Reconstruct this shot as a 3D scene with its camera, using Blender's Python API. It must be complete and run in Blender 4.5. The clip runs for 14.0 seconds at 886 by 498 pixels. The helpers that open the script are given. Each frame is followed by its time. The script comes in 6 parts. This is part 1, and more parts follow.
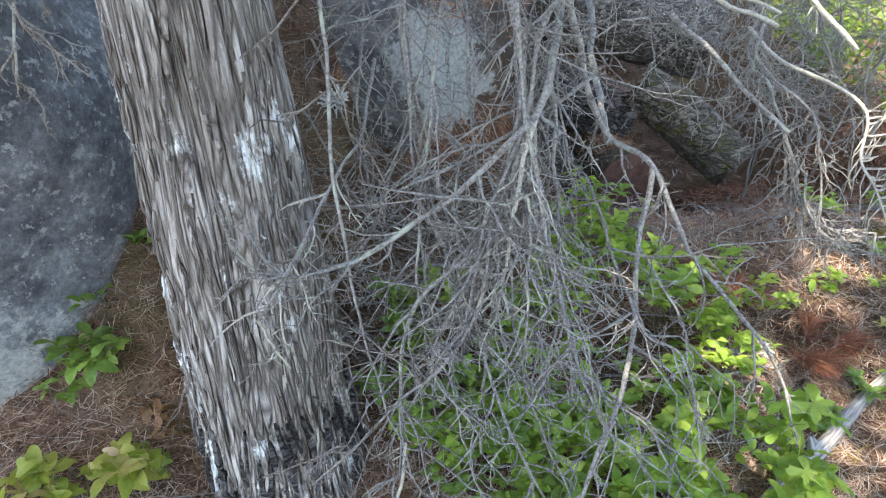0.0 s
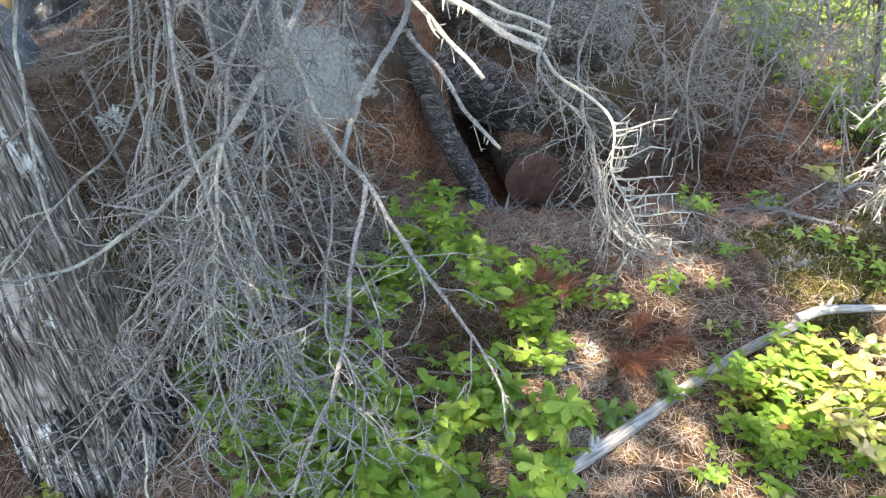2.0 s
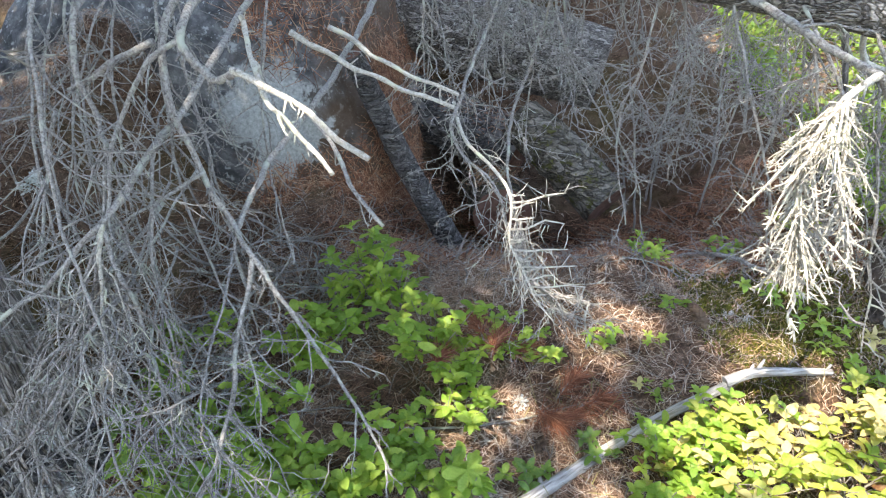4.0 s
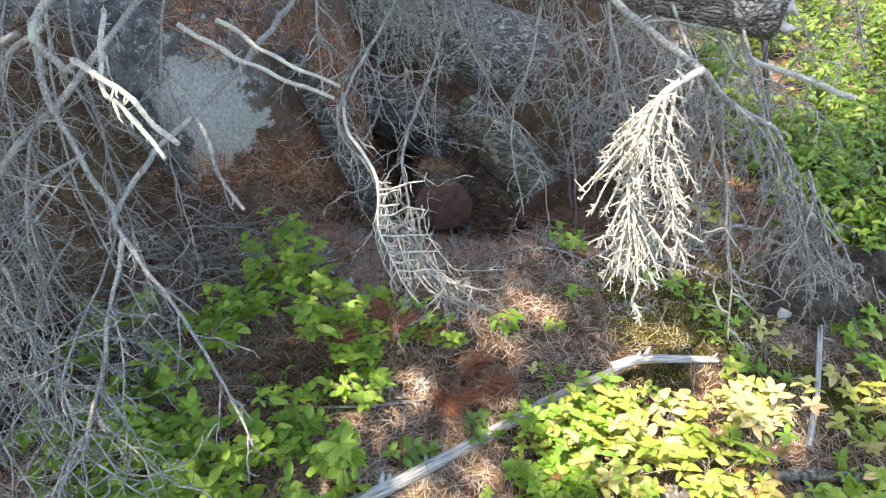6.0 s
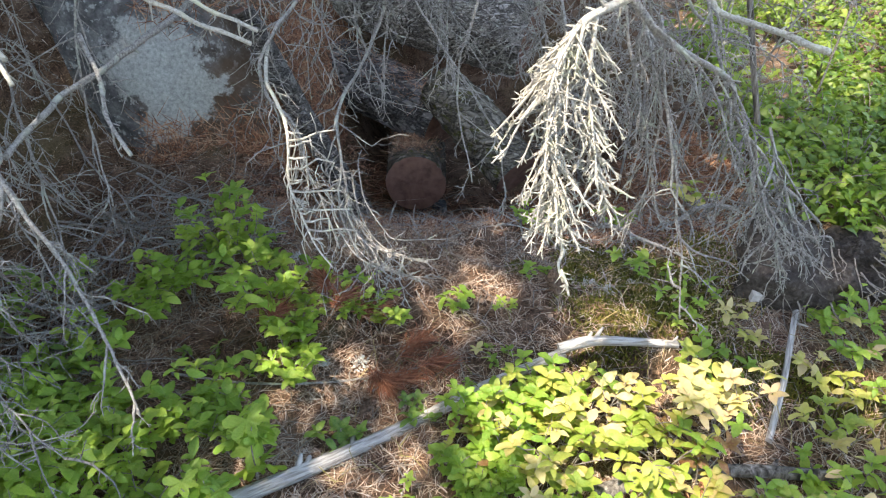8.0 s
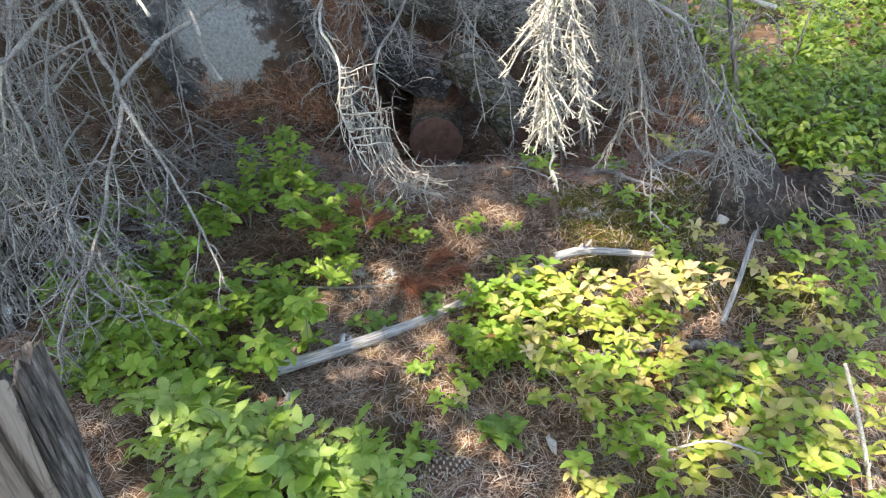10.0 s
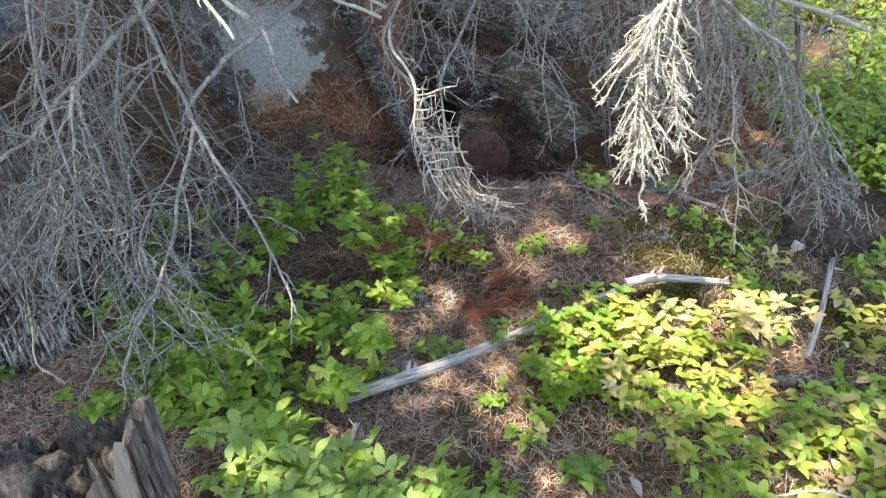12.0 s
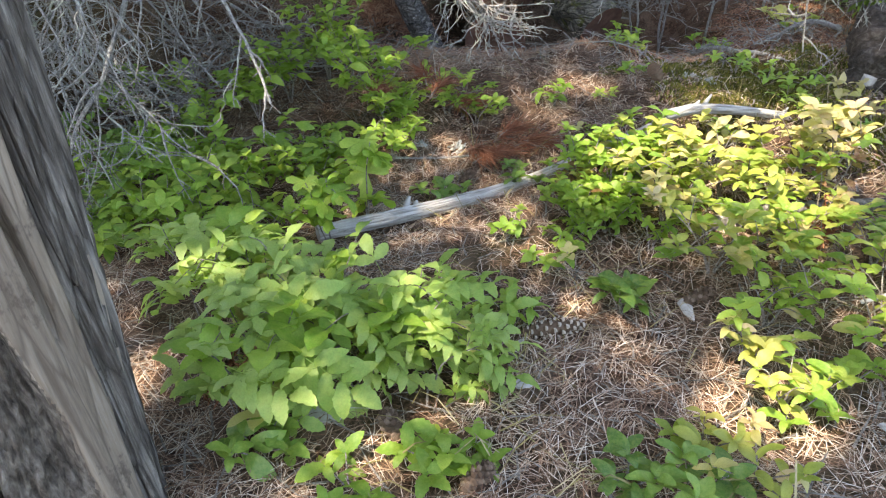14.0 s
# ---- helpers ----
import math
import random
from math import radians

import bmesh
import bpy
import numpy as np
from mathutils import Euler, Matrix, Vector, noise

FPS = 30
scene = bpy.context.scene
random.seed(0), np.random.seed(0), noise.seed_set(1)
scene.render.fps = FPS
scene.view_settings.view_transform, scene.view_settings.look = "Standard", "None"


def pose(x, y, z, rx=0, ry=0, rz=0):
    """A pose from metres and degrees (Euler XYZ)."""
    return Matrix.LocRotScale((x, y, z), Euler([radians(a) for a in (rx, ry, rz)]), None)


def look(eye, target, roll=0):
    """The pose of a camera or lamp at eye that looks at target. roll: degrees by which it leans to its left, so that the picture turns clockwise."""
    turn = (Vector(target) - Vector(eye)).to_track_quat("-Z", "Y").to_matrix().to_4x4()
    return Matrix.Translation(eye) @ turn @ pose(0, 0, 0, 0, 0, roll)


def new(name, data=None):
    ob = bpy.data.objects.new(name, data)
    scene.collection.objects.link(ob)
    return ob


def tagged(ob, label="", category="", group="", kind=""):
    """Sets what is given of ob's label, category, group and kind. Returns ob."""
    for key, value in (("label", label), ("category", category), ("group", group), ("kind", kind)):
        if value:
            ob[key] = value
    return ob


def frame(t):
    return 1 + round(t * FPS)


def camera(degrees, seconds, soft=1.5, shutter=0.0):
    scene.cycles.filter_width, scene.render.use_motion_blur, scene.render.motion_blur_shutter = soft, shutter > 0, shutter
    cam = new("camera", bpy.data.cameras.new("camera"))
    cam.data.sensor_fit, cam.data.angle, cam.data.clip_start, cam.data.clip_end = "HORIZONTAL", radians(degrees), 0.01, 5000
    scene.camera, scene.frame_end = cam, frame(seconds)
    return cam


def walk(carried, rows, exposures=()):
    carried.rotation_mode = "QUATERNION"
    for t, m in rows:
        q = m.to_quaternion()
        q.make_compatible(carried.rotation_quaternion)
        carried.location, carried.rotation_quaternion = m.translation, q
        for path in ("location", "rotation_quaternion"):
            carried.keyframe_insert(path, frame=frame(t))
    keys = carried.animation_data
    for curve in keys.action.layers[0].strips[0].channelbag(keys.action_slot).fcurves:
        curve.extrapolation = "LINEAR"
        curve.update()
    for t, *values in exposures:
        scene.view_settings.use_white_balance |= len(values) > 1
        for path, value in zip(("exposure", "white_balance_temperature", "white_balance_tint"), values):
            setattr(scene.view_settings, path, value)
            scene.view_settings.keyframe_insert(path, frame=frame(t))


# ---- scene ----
cam = camera(69.3, 14.0, 1.15)
METRES, EYE, TILT, LEAN, TURN = 4.0, 1.455, -31.0, 0.0, 0.0
ROWS = [
    (0.0, 0.0, 0.0, 0.0, -0.0, 0.0, 0.0),
    (0.5, 0.0198, -0.0148, -0.0237, 1.39, -0.26, 0.07),
    (1.0, 0.0757, -0.0255, -0.0263, 2.68, -0.55, 0.11),
    (1.5, 0.1444, -0.0259, -0.0106, 3.68, -0.9, -0.02),
    (2.0, 0.2034, -0.024, 0.0153, 4.47, -1.3, -0.3),
    (2.5, 0.2479, -0.0144, 0.0395, 5.31, -1.26, -0.48),
    (3.0, 0.2795, -0.0028, 0.0595, 6.19, -1.2, -0.78),
    (5.5, 0.3275, -0.0368, 0.0586, 8.62, -1.65, -1.69),
    (6.0, 0.4078, -0.0246, 0.0618, 8.84, -1.85, -1.99),
    (6.5, 0.4516, -0.0109, 0.067, 9.34, -1.81, -2.27),
    (7.0, 0.4638, 0.0223, 0.0554, 9.85, -1.73, -2.64),
    (7.5, 0.4651, 0.0436, 0.0404, 10.37, -1.94, -2.95),
    (8.0, 0.4735, 0.0308, 0.0365, 10.86, -1.95, -3.24),
    (8.5, 0.496, -0.0531, -0.02, 11.33, -2.06, -3.42),
    (9.0, 0.501, -0.0884, -0.04, 11.72, -2.19, -3.61),
    (11.5, 0.4629, -0.0778, -0.0192, 12.85, -2.19, -4.28),
    (12.0, 0.4379, -0.0773, -0.0152, 13.1, -2.24, -4.51),
    (12.5, 0.431, -0.0605, -0.0231, 13.37, -2.1, -4.6),
    (13.0, 0.4232, -0.0283, -0.0756, 13.56, -2.08, -4.71),
    (13.5, 0.4262, -0.005, -0.1219, 13.73, -2.24, -4.91),
    (14.0, 0.4321, 0.0107, -0.162, 13.91, -2.43, -5.02),
]
walk(cam, [(t, pose(0, 0, EYE, TILT, LEAN, TURN) @ pose(METRES * x, METRES * y, METRES * z, 90 + pitch, roll, yaw)) for t, x, y, z, yaw, pitch, roll in ROWS], [(0.0, 3.00, 7150, 12), (3.0, 3.00, 7150, 12), (5.5, 2.93, 7150, 12), (7.5, 2.73, 7250, 12), (9.0, 2.60, 7300, 12), (12.5, 2.70, 7250, 12), (13.3, 2.77, 7400, 12), (14.0, 2.75, 7450, 12)])

# ---------------------------------------------------------------- light
SUN_FROM = Vector((-0.25, -0.36, 1.0)).normalized()
sky_world = bpy.data.worlds.new("sky")
scene.world = sky_world
sky_world.use_nodes = True
wn = sky_world.node_tree.nodes
sky_tex = wn.new("ShaderNodeTexSky")
sky_tex.sky_type, sky_tex.sun_disc = "NISHITA", False
sky_tex.sun_elevation = math.asin(SUN_FROM.z)
sky_tex.sun_rotation = math.atan2(SUN_FROM.x, SUN_FROM.y)
sky_world.node_tree.links.new(sky_tex.outputs[0], wn["Background"].inputs[0])
wn["Background"].inputs[1].default_value = 0.15
sun_data = bpy.data.lights.new("sun", "SUN")
sun_data.energy, sun_data.angle, sun_data.color = 2.45, radians(0.6), (1.0, 0.95, 0.86)
sun = new("sun", sun_data)
sun.matrix_world = look(SUN_FROM * 30, (0, 0, 0))


# ---------------------------------------------------------------- materials
def nodes_of(name):
    m = bpy.data.materials.new(name)
    m.use_nodes = True
    nt = m.node_tree
    nt.nodes["Principled BSDF"].inputs["Specular IOR Level"].default_value = 0.15
    return m, nt, nt.nodes["Principled BSDF"]


def link(nt, a, b):
    nt.links.new(a, b)


def coords(nt, scale=(1, 1, 1), kind="Object"):
    tc = nt.nodes.new("ShaderNodeTexCoord")
    mp = nt.nodes.new("ShaderNodeMapping")
    mp.inputs["Scale"].default_value = scale
    link(nt, tc.outputs[kind], mp.inputs[0])
    return mp.outputs[0]


def noise_tex(nt, vec, scale, detail=5.0, rough=0.6, dist=0.0):
    n = nt.nodes.new("ShaderNodeTexNoise")
    n.inputs["Scale"].default_value, n.inputs["Detail"].default_value = scale, detail
    n.inputs["Roughness"].default_value, n.inputs["Distortion"].default_value = rough, dist
    link(nt, vec, n.inputs["Vector"])
    return n.outputs["Fac"]


def ramp(nt, fac, *stops):
    r = nt.nodes.new("ShaderNodeValToRGB")
    e = r.color_ramp.elements
    while len(e) < len(stops):
        e.new(0.5)
    for el, (p, c) in zip(e, stops):
        el.position = p
        el.color = (*c, 1) if len(c) == 3 else c
    link(nt, fac, r.inputs[0])
    return r.outputs[0]


def grey(nt, fac, a, b):
    return ramp(nt, fac, (a, (0, 0, 0)), (b, (1, 1, 1)))


def mix(nt, fac, a, b, how="MIX"):
    m = nt.nodes.new("ShaderNodeMix")
    m.data_type, m.blend_type = "RGBA", how
    if isinstance(fac, float):
        m.inputs[0].default_value = fac
    else:
        link(nt, fac, m.inputs[0])
    for socket, v in ((m.inputs[6], a), (m.inputs[7], b)):
        if isinstance(v, tuple):
            socket.default_value = (*v, 1)
        else:
            link(nt, v, socket)
    return m.outputs[2]


def relief(nt, bsdf, height, strength=0.6, depth=0.01):
    b = nt.nodes.new("ShaderNodeBump")
    b.inputs["Strength"].default_value, b.inputs["Distance"].default_value = strength, depth
    link(nt, height, b.inputs["Height"])
    link(nt, b.outputs[0], bsdf.inputs["Normal"])


def island(nt):
    return nt.nodes.new("ShaderNodeNewGeometry").outputs["Random Per Island"]


def bark_material(name, dark, mid, light, stretch=9.0, lichen=(0.42, 0.45, 0.40), lichen_at=0.66, scale=1.0, contrast=1.0, along=False):
    m, nt, b = nodes_of(name)
    v = coords(nt, (1, 1.0 / stretch, 1), "UV") if along else coords(nt, (1, 1, 1.0 / stretch))
    fibre = noise_tex(nt, v, 55 * scale, 6, 0.65, 0.4)
    big = noise_tex(nt, coords(nt), 5 * scale, 4)
    spots = noise_tex(nt, coords(nt, (1, 1, 1.0 / max(1.0, stretch / 3))), 22 * scale, 5, 0.7)
    col = ramp(nt, fibre, (0.5 - 0.22 * contrast, dark), (0.5, mid), (0.5 + 0.22 * contrast, light))
    col = mix(nt, grey(nt, big, 0.35, 0.7), col, mix(nt, 0.5, col, dark))
    col = mix(nt, grey(nt, spots, lichen_at, lichen_at + 0.07), col, lichen)
    link(nt, col, b.inputs["Base Color"])
    b.inputs["Roughness"].default_value = 0.9
    relief(nt, b, fibre, 0.9, 0.018)
    return m


def scaly_material(name, dark, mid, light, lichen, lichen_at=0.66, cells=16.0, squash=(0.40, 0.8, 1.0), crack=(0.01, 0.07), warped=0.05, depth=0.02, spots=20):
    """Bark or old wood broken into plates that run along it."""
    m, nt, b = nodes_of(name)
    v = coords(nt, squash)
    warp = nt.nodes.new("ShaderNodeMix")
    warp.data_type, warp.blend_type = "RGBA", "LINEAR_LIGHT"
    warp.inputs[0].default_value = warped
    wn_ = nt.nodes.new("ShaderNodeTexNoise")
    wn_.inputs["Scale"].default_value = 14
    link(nt, v, wn_.inputs["Vector"])
    link(nt, v, warp.inputs[6])
    link(nt, wn_.outputs["Color"], warp.inputs[7])
    edges, plates = nt.nodes.new("ShaderNodeTexVoronoi"), nt.nodes.new("ShaderNodeTexVoronoi")
    edges.feature = "DISTANCE_TO_EDGE"
    for t in (edges, plates):
        t.inputs["Scale"].default_value = cells
        link(nt, warp.outputs[2], t.inputs["Vector"])
    fine = noise_tex(nt, v, cells * 4, 6, 0.7)
    sep = nt.nodes.new("ShaderNodeSeparateColor")
    link(nt, plates.outputs["Color"], sep.inputs[0])
    tone = mix(nt, 0.5, ramp(nt, sep.outputs[0], (0.0, dark), (0.55, mid), (1.0, light)), ramp(nt, fine, (0.35, dark), (0.5, mid), (0.66, light)))
    col = mix(nt, grey(nt, edges.outputs["Distance"], *crack), mix(nt, 0.30, tuple(c * 0.8 for c in dark), tone), tone)
    col = mix(nt, grey(nt, noise_tex(nt, coords(nt, tuple((1 + c) / 2 for c in squash)), spots, 6, 0.75), lichen_at, lichen_at + 0.06), col, lichen)
    link(nt, col, b.inputs["Base Color"])
    b.inputs["Roughness"].default_value = 0.9
    hgt = mix(nt, 0.35, grey(nt, edges.outputs["Distance"], 0.0, 0.22), fine)
    relief(nt, b, hgt, 1.0, depth)
    return m


def twig_material(name, dark, light, lichen, grain=0.6):
    m, nt, b = nodes_of(name)
    n1 = noise_tex(nt, coords(nt), 14, 4)
    n2 = noise_tex(nt, coords(nt), 130, 6, 0.8)
    col = mix(nt, island(nt), dark, light)
    col = mix(nt, grey(nt, n2, 0.40, 0.62), mix(nt, 0.25, col, (0.75, 0.73, 0.68)), mix(nt, grain, col, (0.05, 0.042, 0.037)))
    col = mix(nt, grey(nt, n1, 0.55, 0.68), col, lichen)
    link(nt, col, b.inputs["Base Color"])
    b.inputs["Roughness"].default_value = 0.85
    relief(nt, b, n2, 1.0, 0.005)
    return m


def leaf_material(name, *stops, spots=(0.30, 0.16, 0.04), spot_at=0.74, sheer=0.45, gloss=0.45, per="object"):
    m, nt, b = nodes_of(name)
    if per == "object":
        rnd = nt.nodes.new("ShaderNodeObjectInfo").outputs["Random"]
    else:
        rnd = island(nt)
    col = ramp(nt, rnd, *stops)
    n = noise_tex(nt, coords(nt), 30, 4)
    col = mix(nt, grey(nt, n, 0.3, 0.7), mix(nt, 0.32, col, (0.02, 0.04, 0.01)), col)
    col = mix(nt, grey(nt, noise_tex(nt, coords(nt), 7, 5, 0.7), 0.40, 0.66), col, mix(nt, 0.22, col, (0.62, 0.60, 0.16)))
    col = mix(nt, grey(nt, noise_tex(nt, coords(nt), 55, 3), spot_at, spot_at + 0.06), col, spots)
    link(nt, col, b.inputs["Base Color"])
    b.inputs["Roughness"].default_value = gloss
    b.inputs["Specular IOR Level"].default_value = 0.35
    t = nt.nodes.new("ShaderNodeBsdfTranslucent")
    link(nt, mix(nt, 0.35, col, (0.45, 0.62, 0.05), "MIX"), t.inputs[0])
    ms = nt.nodes.new("ShaderNodeMixShader")
    ms.inputs[0].default_value = sheer
    link(nt, b.outputs[0], ms.inputs[1])
    link(nt, t.outputs[0], ms.inputs[2])
    link(nt, ms.outputs[0], nt.nodes["Material Output"].inputs[0])
    relief(nt, b, n, 0.3, 0.002)
    return m


def island_material(name, *stops, roughness=0.8):
    m, nt, b = nodes_of(name)
    col = ramp(nt, island(nt), *stops)
    n = noise_tex(nt, coords(nt), 90, 3)
    col = mix(nt, grey(nt, n, 0.3, 0.75), mix(nt, 0.4, col, (0.05, 0.03, 0.02)), col)
    link(nt, col, b.inputs["Base Color"])
    b.inputs["Roughness"].default_value = roughness
    return m


TRUNK_BARK = scaly_material("fibrous_grey_bark", (0.085, 0.068, 0.057), (0.34, 0.305, 0.27), (0.60, 0.565, 0.52), (0.76, 0.77, 0.75), 0.575, 56.0, (1.0, 1.0, 0.10), (0.0, 0.20), 0.045, 0.018, 9)
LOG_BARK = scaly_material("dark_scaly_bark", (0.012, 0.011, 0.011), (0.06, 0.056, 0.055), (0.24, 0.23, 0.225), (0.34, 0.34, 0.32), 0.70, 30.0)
SNAG_BARK = scaly_material("grey_scaly_bark", (0.025, 0.022, 0.021), (0.11, 0.102, 0.096), (0.30, 0.285, 0.27), (0.36, 0.36, 0.34), 0.66, 46.0)
PALE_BARK = scaly_material("pale_scaly_bark", (0.03, 0.026, 0.023), (0.17, 0.152, 0.135), (0.50, 0.47, 0.425), (0.52, 0.52, 0.48), 0.62, 38.0, (0.5, 0.9, 1.0), (0.0, 0.10), 0.12, 0.018, 22)
MOSSY_BARK = scaly_material("mossy_bark", (0.02, 0.017, 0.013), (0.10, 0.088, 0.07), (0.26, 0.235, 0.20), (0.07, 0.068, 0.022), 0.55, 30.0)
GREY_WOOD = bark_material("weathered_grey_wood", (0.035, 0.03, 0.026), (0.16, 0.145, 0.13), (0.36, 0.335, 0.31), 16, lichen_at=0.76, contrast=0.75)
POLE_WOOD = bark_material("bleached_wood", (0.20, 0.18, 0.16), (0.48, 0.455, 0.42), (0.68, 0.66, 0.63), 14, lichen_at=0.70, lichen=(0.20, 0.17, 0.14), scale=2.2, contrast=0.75, along=True)
STUMP_WOOD = scaly_material("stump_wood", (0.05, 0.042, 0.037), (0.18, 0.158, 0.14), (0.40, 0.37, 0.34), (0.05, 0.042, 0.035), 0.60, 60.0, (1.0, 1.0, 0.09), (0.0, 0.24), 0.008, 0.010, 12)
SLAB_WOOD = scaly_material("stump_slab_wood", (0.12, 0.094, 0.074), (0.225, 0.183, 0.145), (0.325, 0.277, 0.23), (0.09, 0.072, 0.059), 0.57, 26.0, (1.0, 1.0, 0.06), (0.0, 0.04), 0.03, 0.006, 7)
ROTTEN = bark_material("rotten_dark_wood", (0.015, 0.012, 0.01), (0.06, 0.048, 0.04), (0.14, 0.12, 0.105), 1.0, lichen_at=0.72)
BURL_WOOD = bark_material("crumbling_stump_wood", (0.032, 0.026, 0.022), (0.165, 0.138, 0.116), (0.36, 0.315, 0.27), 2.5, lichen_at=0.70, lichen=(0.30, 0.31, 0.29), scale=1.4)
TWIG = twig_material("dead_twig_grey", (0.035, 0.031, 0.028), (0.34, 0.31, 0.28), (0.37, 0.385, 0.315))
# paler copy of TWIG, also carrying sunlight in the colour of spray and limbs
PALE_TWIG = twig_material("bleached_sunlit_twig", (0.30, 0.28, 0.24), (0.54, 0.50, 0.41), (0.50, 0.50, 0.37), 0.45)
BROWN_TWIG = twig_material("brown_twig", (0.07, 0.05, 0.037), (0.22, 0.165, 0.125), (0.25, 0.235, 0.19))
GREEN_LEAF = leaf_material("green_leaf", (0.0, (0.125, 0.26, 0.033)), (0.5, (0.22, 0.39, 0.05)), (1.0, (0.35, 0.475, 0.08)), sheer=0.5)
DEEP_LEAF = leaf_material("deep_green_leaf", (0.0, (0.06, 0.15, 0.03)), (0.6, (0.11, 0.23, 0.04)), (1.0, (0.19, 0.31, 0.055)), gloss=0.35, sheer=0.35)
YELLOW_LEAF = leaf_material("yellowing_leaf", (0.0, (0.22, 0.32, 0.045)), (0.45, (0.34, 0.375, 0.07)), (0.8, (0.46, 0.43, 0.11)), (1.0, (0.54, 0.38, 0.19)), spot_at=0.68)
PALE_LEAF = leaf_material("pale_autumn_leaf", (0.0, (0.55, 0.50, 0.15)), (0.5, (0.64, 0.53, 0.26)), (1.0, (0.62, 0.42, 0.27)), spot_at=0.72)
SOFT_LEAF = leaf_material("soft_green_leaf", (0.0, (0.22, 0.36, 0.085)), (0.5, (0.31, 0.46, 0.12)), (1.0, (0.42, 0.54, 0.18)), sheer=0.52)
RED_LEAF = leaf_material("red_leaf", (0.0, (0.10, 0.018, 0.018)), (1.0, (0.22, 0.06, 0.045)), sheer=0.3)
FAR_LEAF = leaf_material("undergrowth_leaf", (0.0, (0.045, 0.11, 0.014)), (0.6, (0.095, 0.20, 0.025)), (1.0, (0.22, 0.29, 0.045)), per="island")
NEEDLE_LITTER = island_material("needle_litter", (0.0, (0.10, 0.052, 0.033)), (0.3, (0.28, 0.158, 0.10)), (0.6, (0.48, 0.325, 0.22)), (0.82, (0.66, 0.53, 0.41)), (1.0, (0.76, 0.66, 0.55)))
RUST_NEEDLE = island_material("rust_needle", (0.0, (0.14, 0.046, 0.022)), (0.6, (0.29, 0.108, 0.056)), (1.0, (0.44, 0.23, 0.135)))
DUFF = island_material("red_brown_duff", (0.0, (0.05, 0.02, 0.012)), (0.4, (0.22, 0.09, 0.048)), (0.75, (0.42, 0.21, 0.12)), (1.0, (0.56, 0.39, 0.26)))
BROWN_LITTER = island_material("brown_needle_bed", (0.0, (0.09, 0.043, 0.027)), (0.5, (0.30, 0.155, 0.093)), (0.8, (0.46, 0.29, 0.18)), (1.0, (0.60, 0.46, 0.33)))
MOSS = island_material("moss", (0.0, (0.05, 0.06, 0.01)), (0.6, (0.125, 0.135, 0.018)), (1.0, (0.23, 0.215, 0.035)))
GRASS = island_material("dry_grass", (0.0, (0.20, 0.19, 0.06)), (0.6, (0.34, 0.27, 0.12)), (1.0, (0.50, 0.42, 0.25)))
CONE_SCALE = island_material("cone_scale", (0.0, (0.07, 0.045, 0.03)), (0.7, (0.14, 0.095, 0.065)), (1.0, (0.22, 0.16, 0.12)))
CONE_TIP = island_material("cone_scale_tip", (0.0, (0.30, 0.25, 0.20)), (1.0, (0.48, 0.42, 0.36)))
LICHEN = island_material("pale_lichen", (0.0, (0.40, 0.43, 0.40)), (1.0, (0.60, 0.62, 0.58)))
CHIP = island_material("grey_bark_chip", (0.0, (0.36, 0.33, 0.30)), (1.0, (0.55, 0.52, 0.48)))
CONIFER = leaf_material("conifer_needles", (0.0, (0.03, 0.06, 0.02)), (1.0, (0.06, 0.11, 0.03)), per="island", sheer=0.2)


def soil_material():
    m, nt, b = nodes_of("forest_soil")
    v = coords(nt)
    fine = noise_tex(nt, v, 130, 6, 0.7)
    mid = noise_tex(nt, v, 14, 5)
    large = noise_tex(nt, v, 1.6, 4)
    col = ramp(nt, fine, (0.36, (0.014, 0.008, 0.005)), (0.5, (0.065, 0.036, 0.022)), (0.74, (0.22, 0.135, 0.085)))
    col = mix(nt, grey(nt, mid, 0.42, 0.66), col, mix(nt, 0.35, col, (0.26, 0.19, 0.14)))
    col = mix(nt, grey(nt, large, 0.5, 0.7), col, mix(nt, 0.5, col, (0.085, 0.08, 0.025)))
    link(nt, col, b.inputs["Base Color"])
    b.inputs["Roughness"].default_value = 0.95
    relief(nt, b, fine, 0.9, 0.012)
    return m


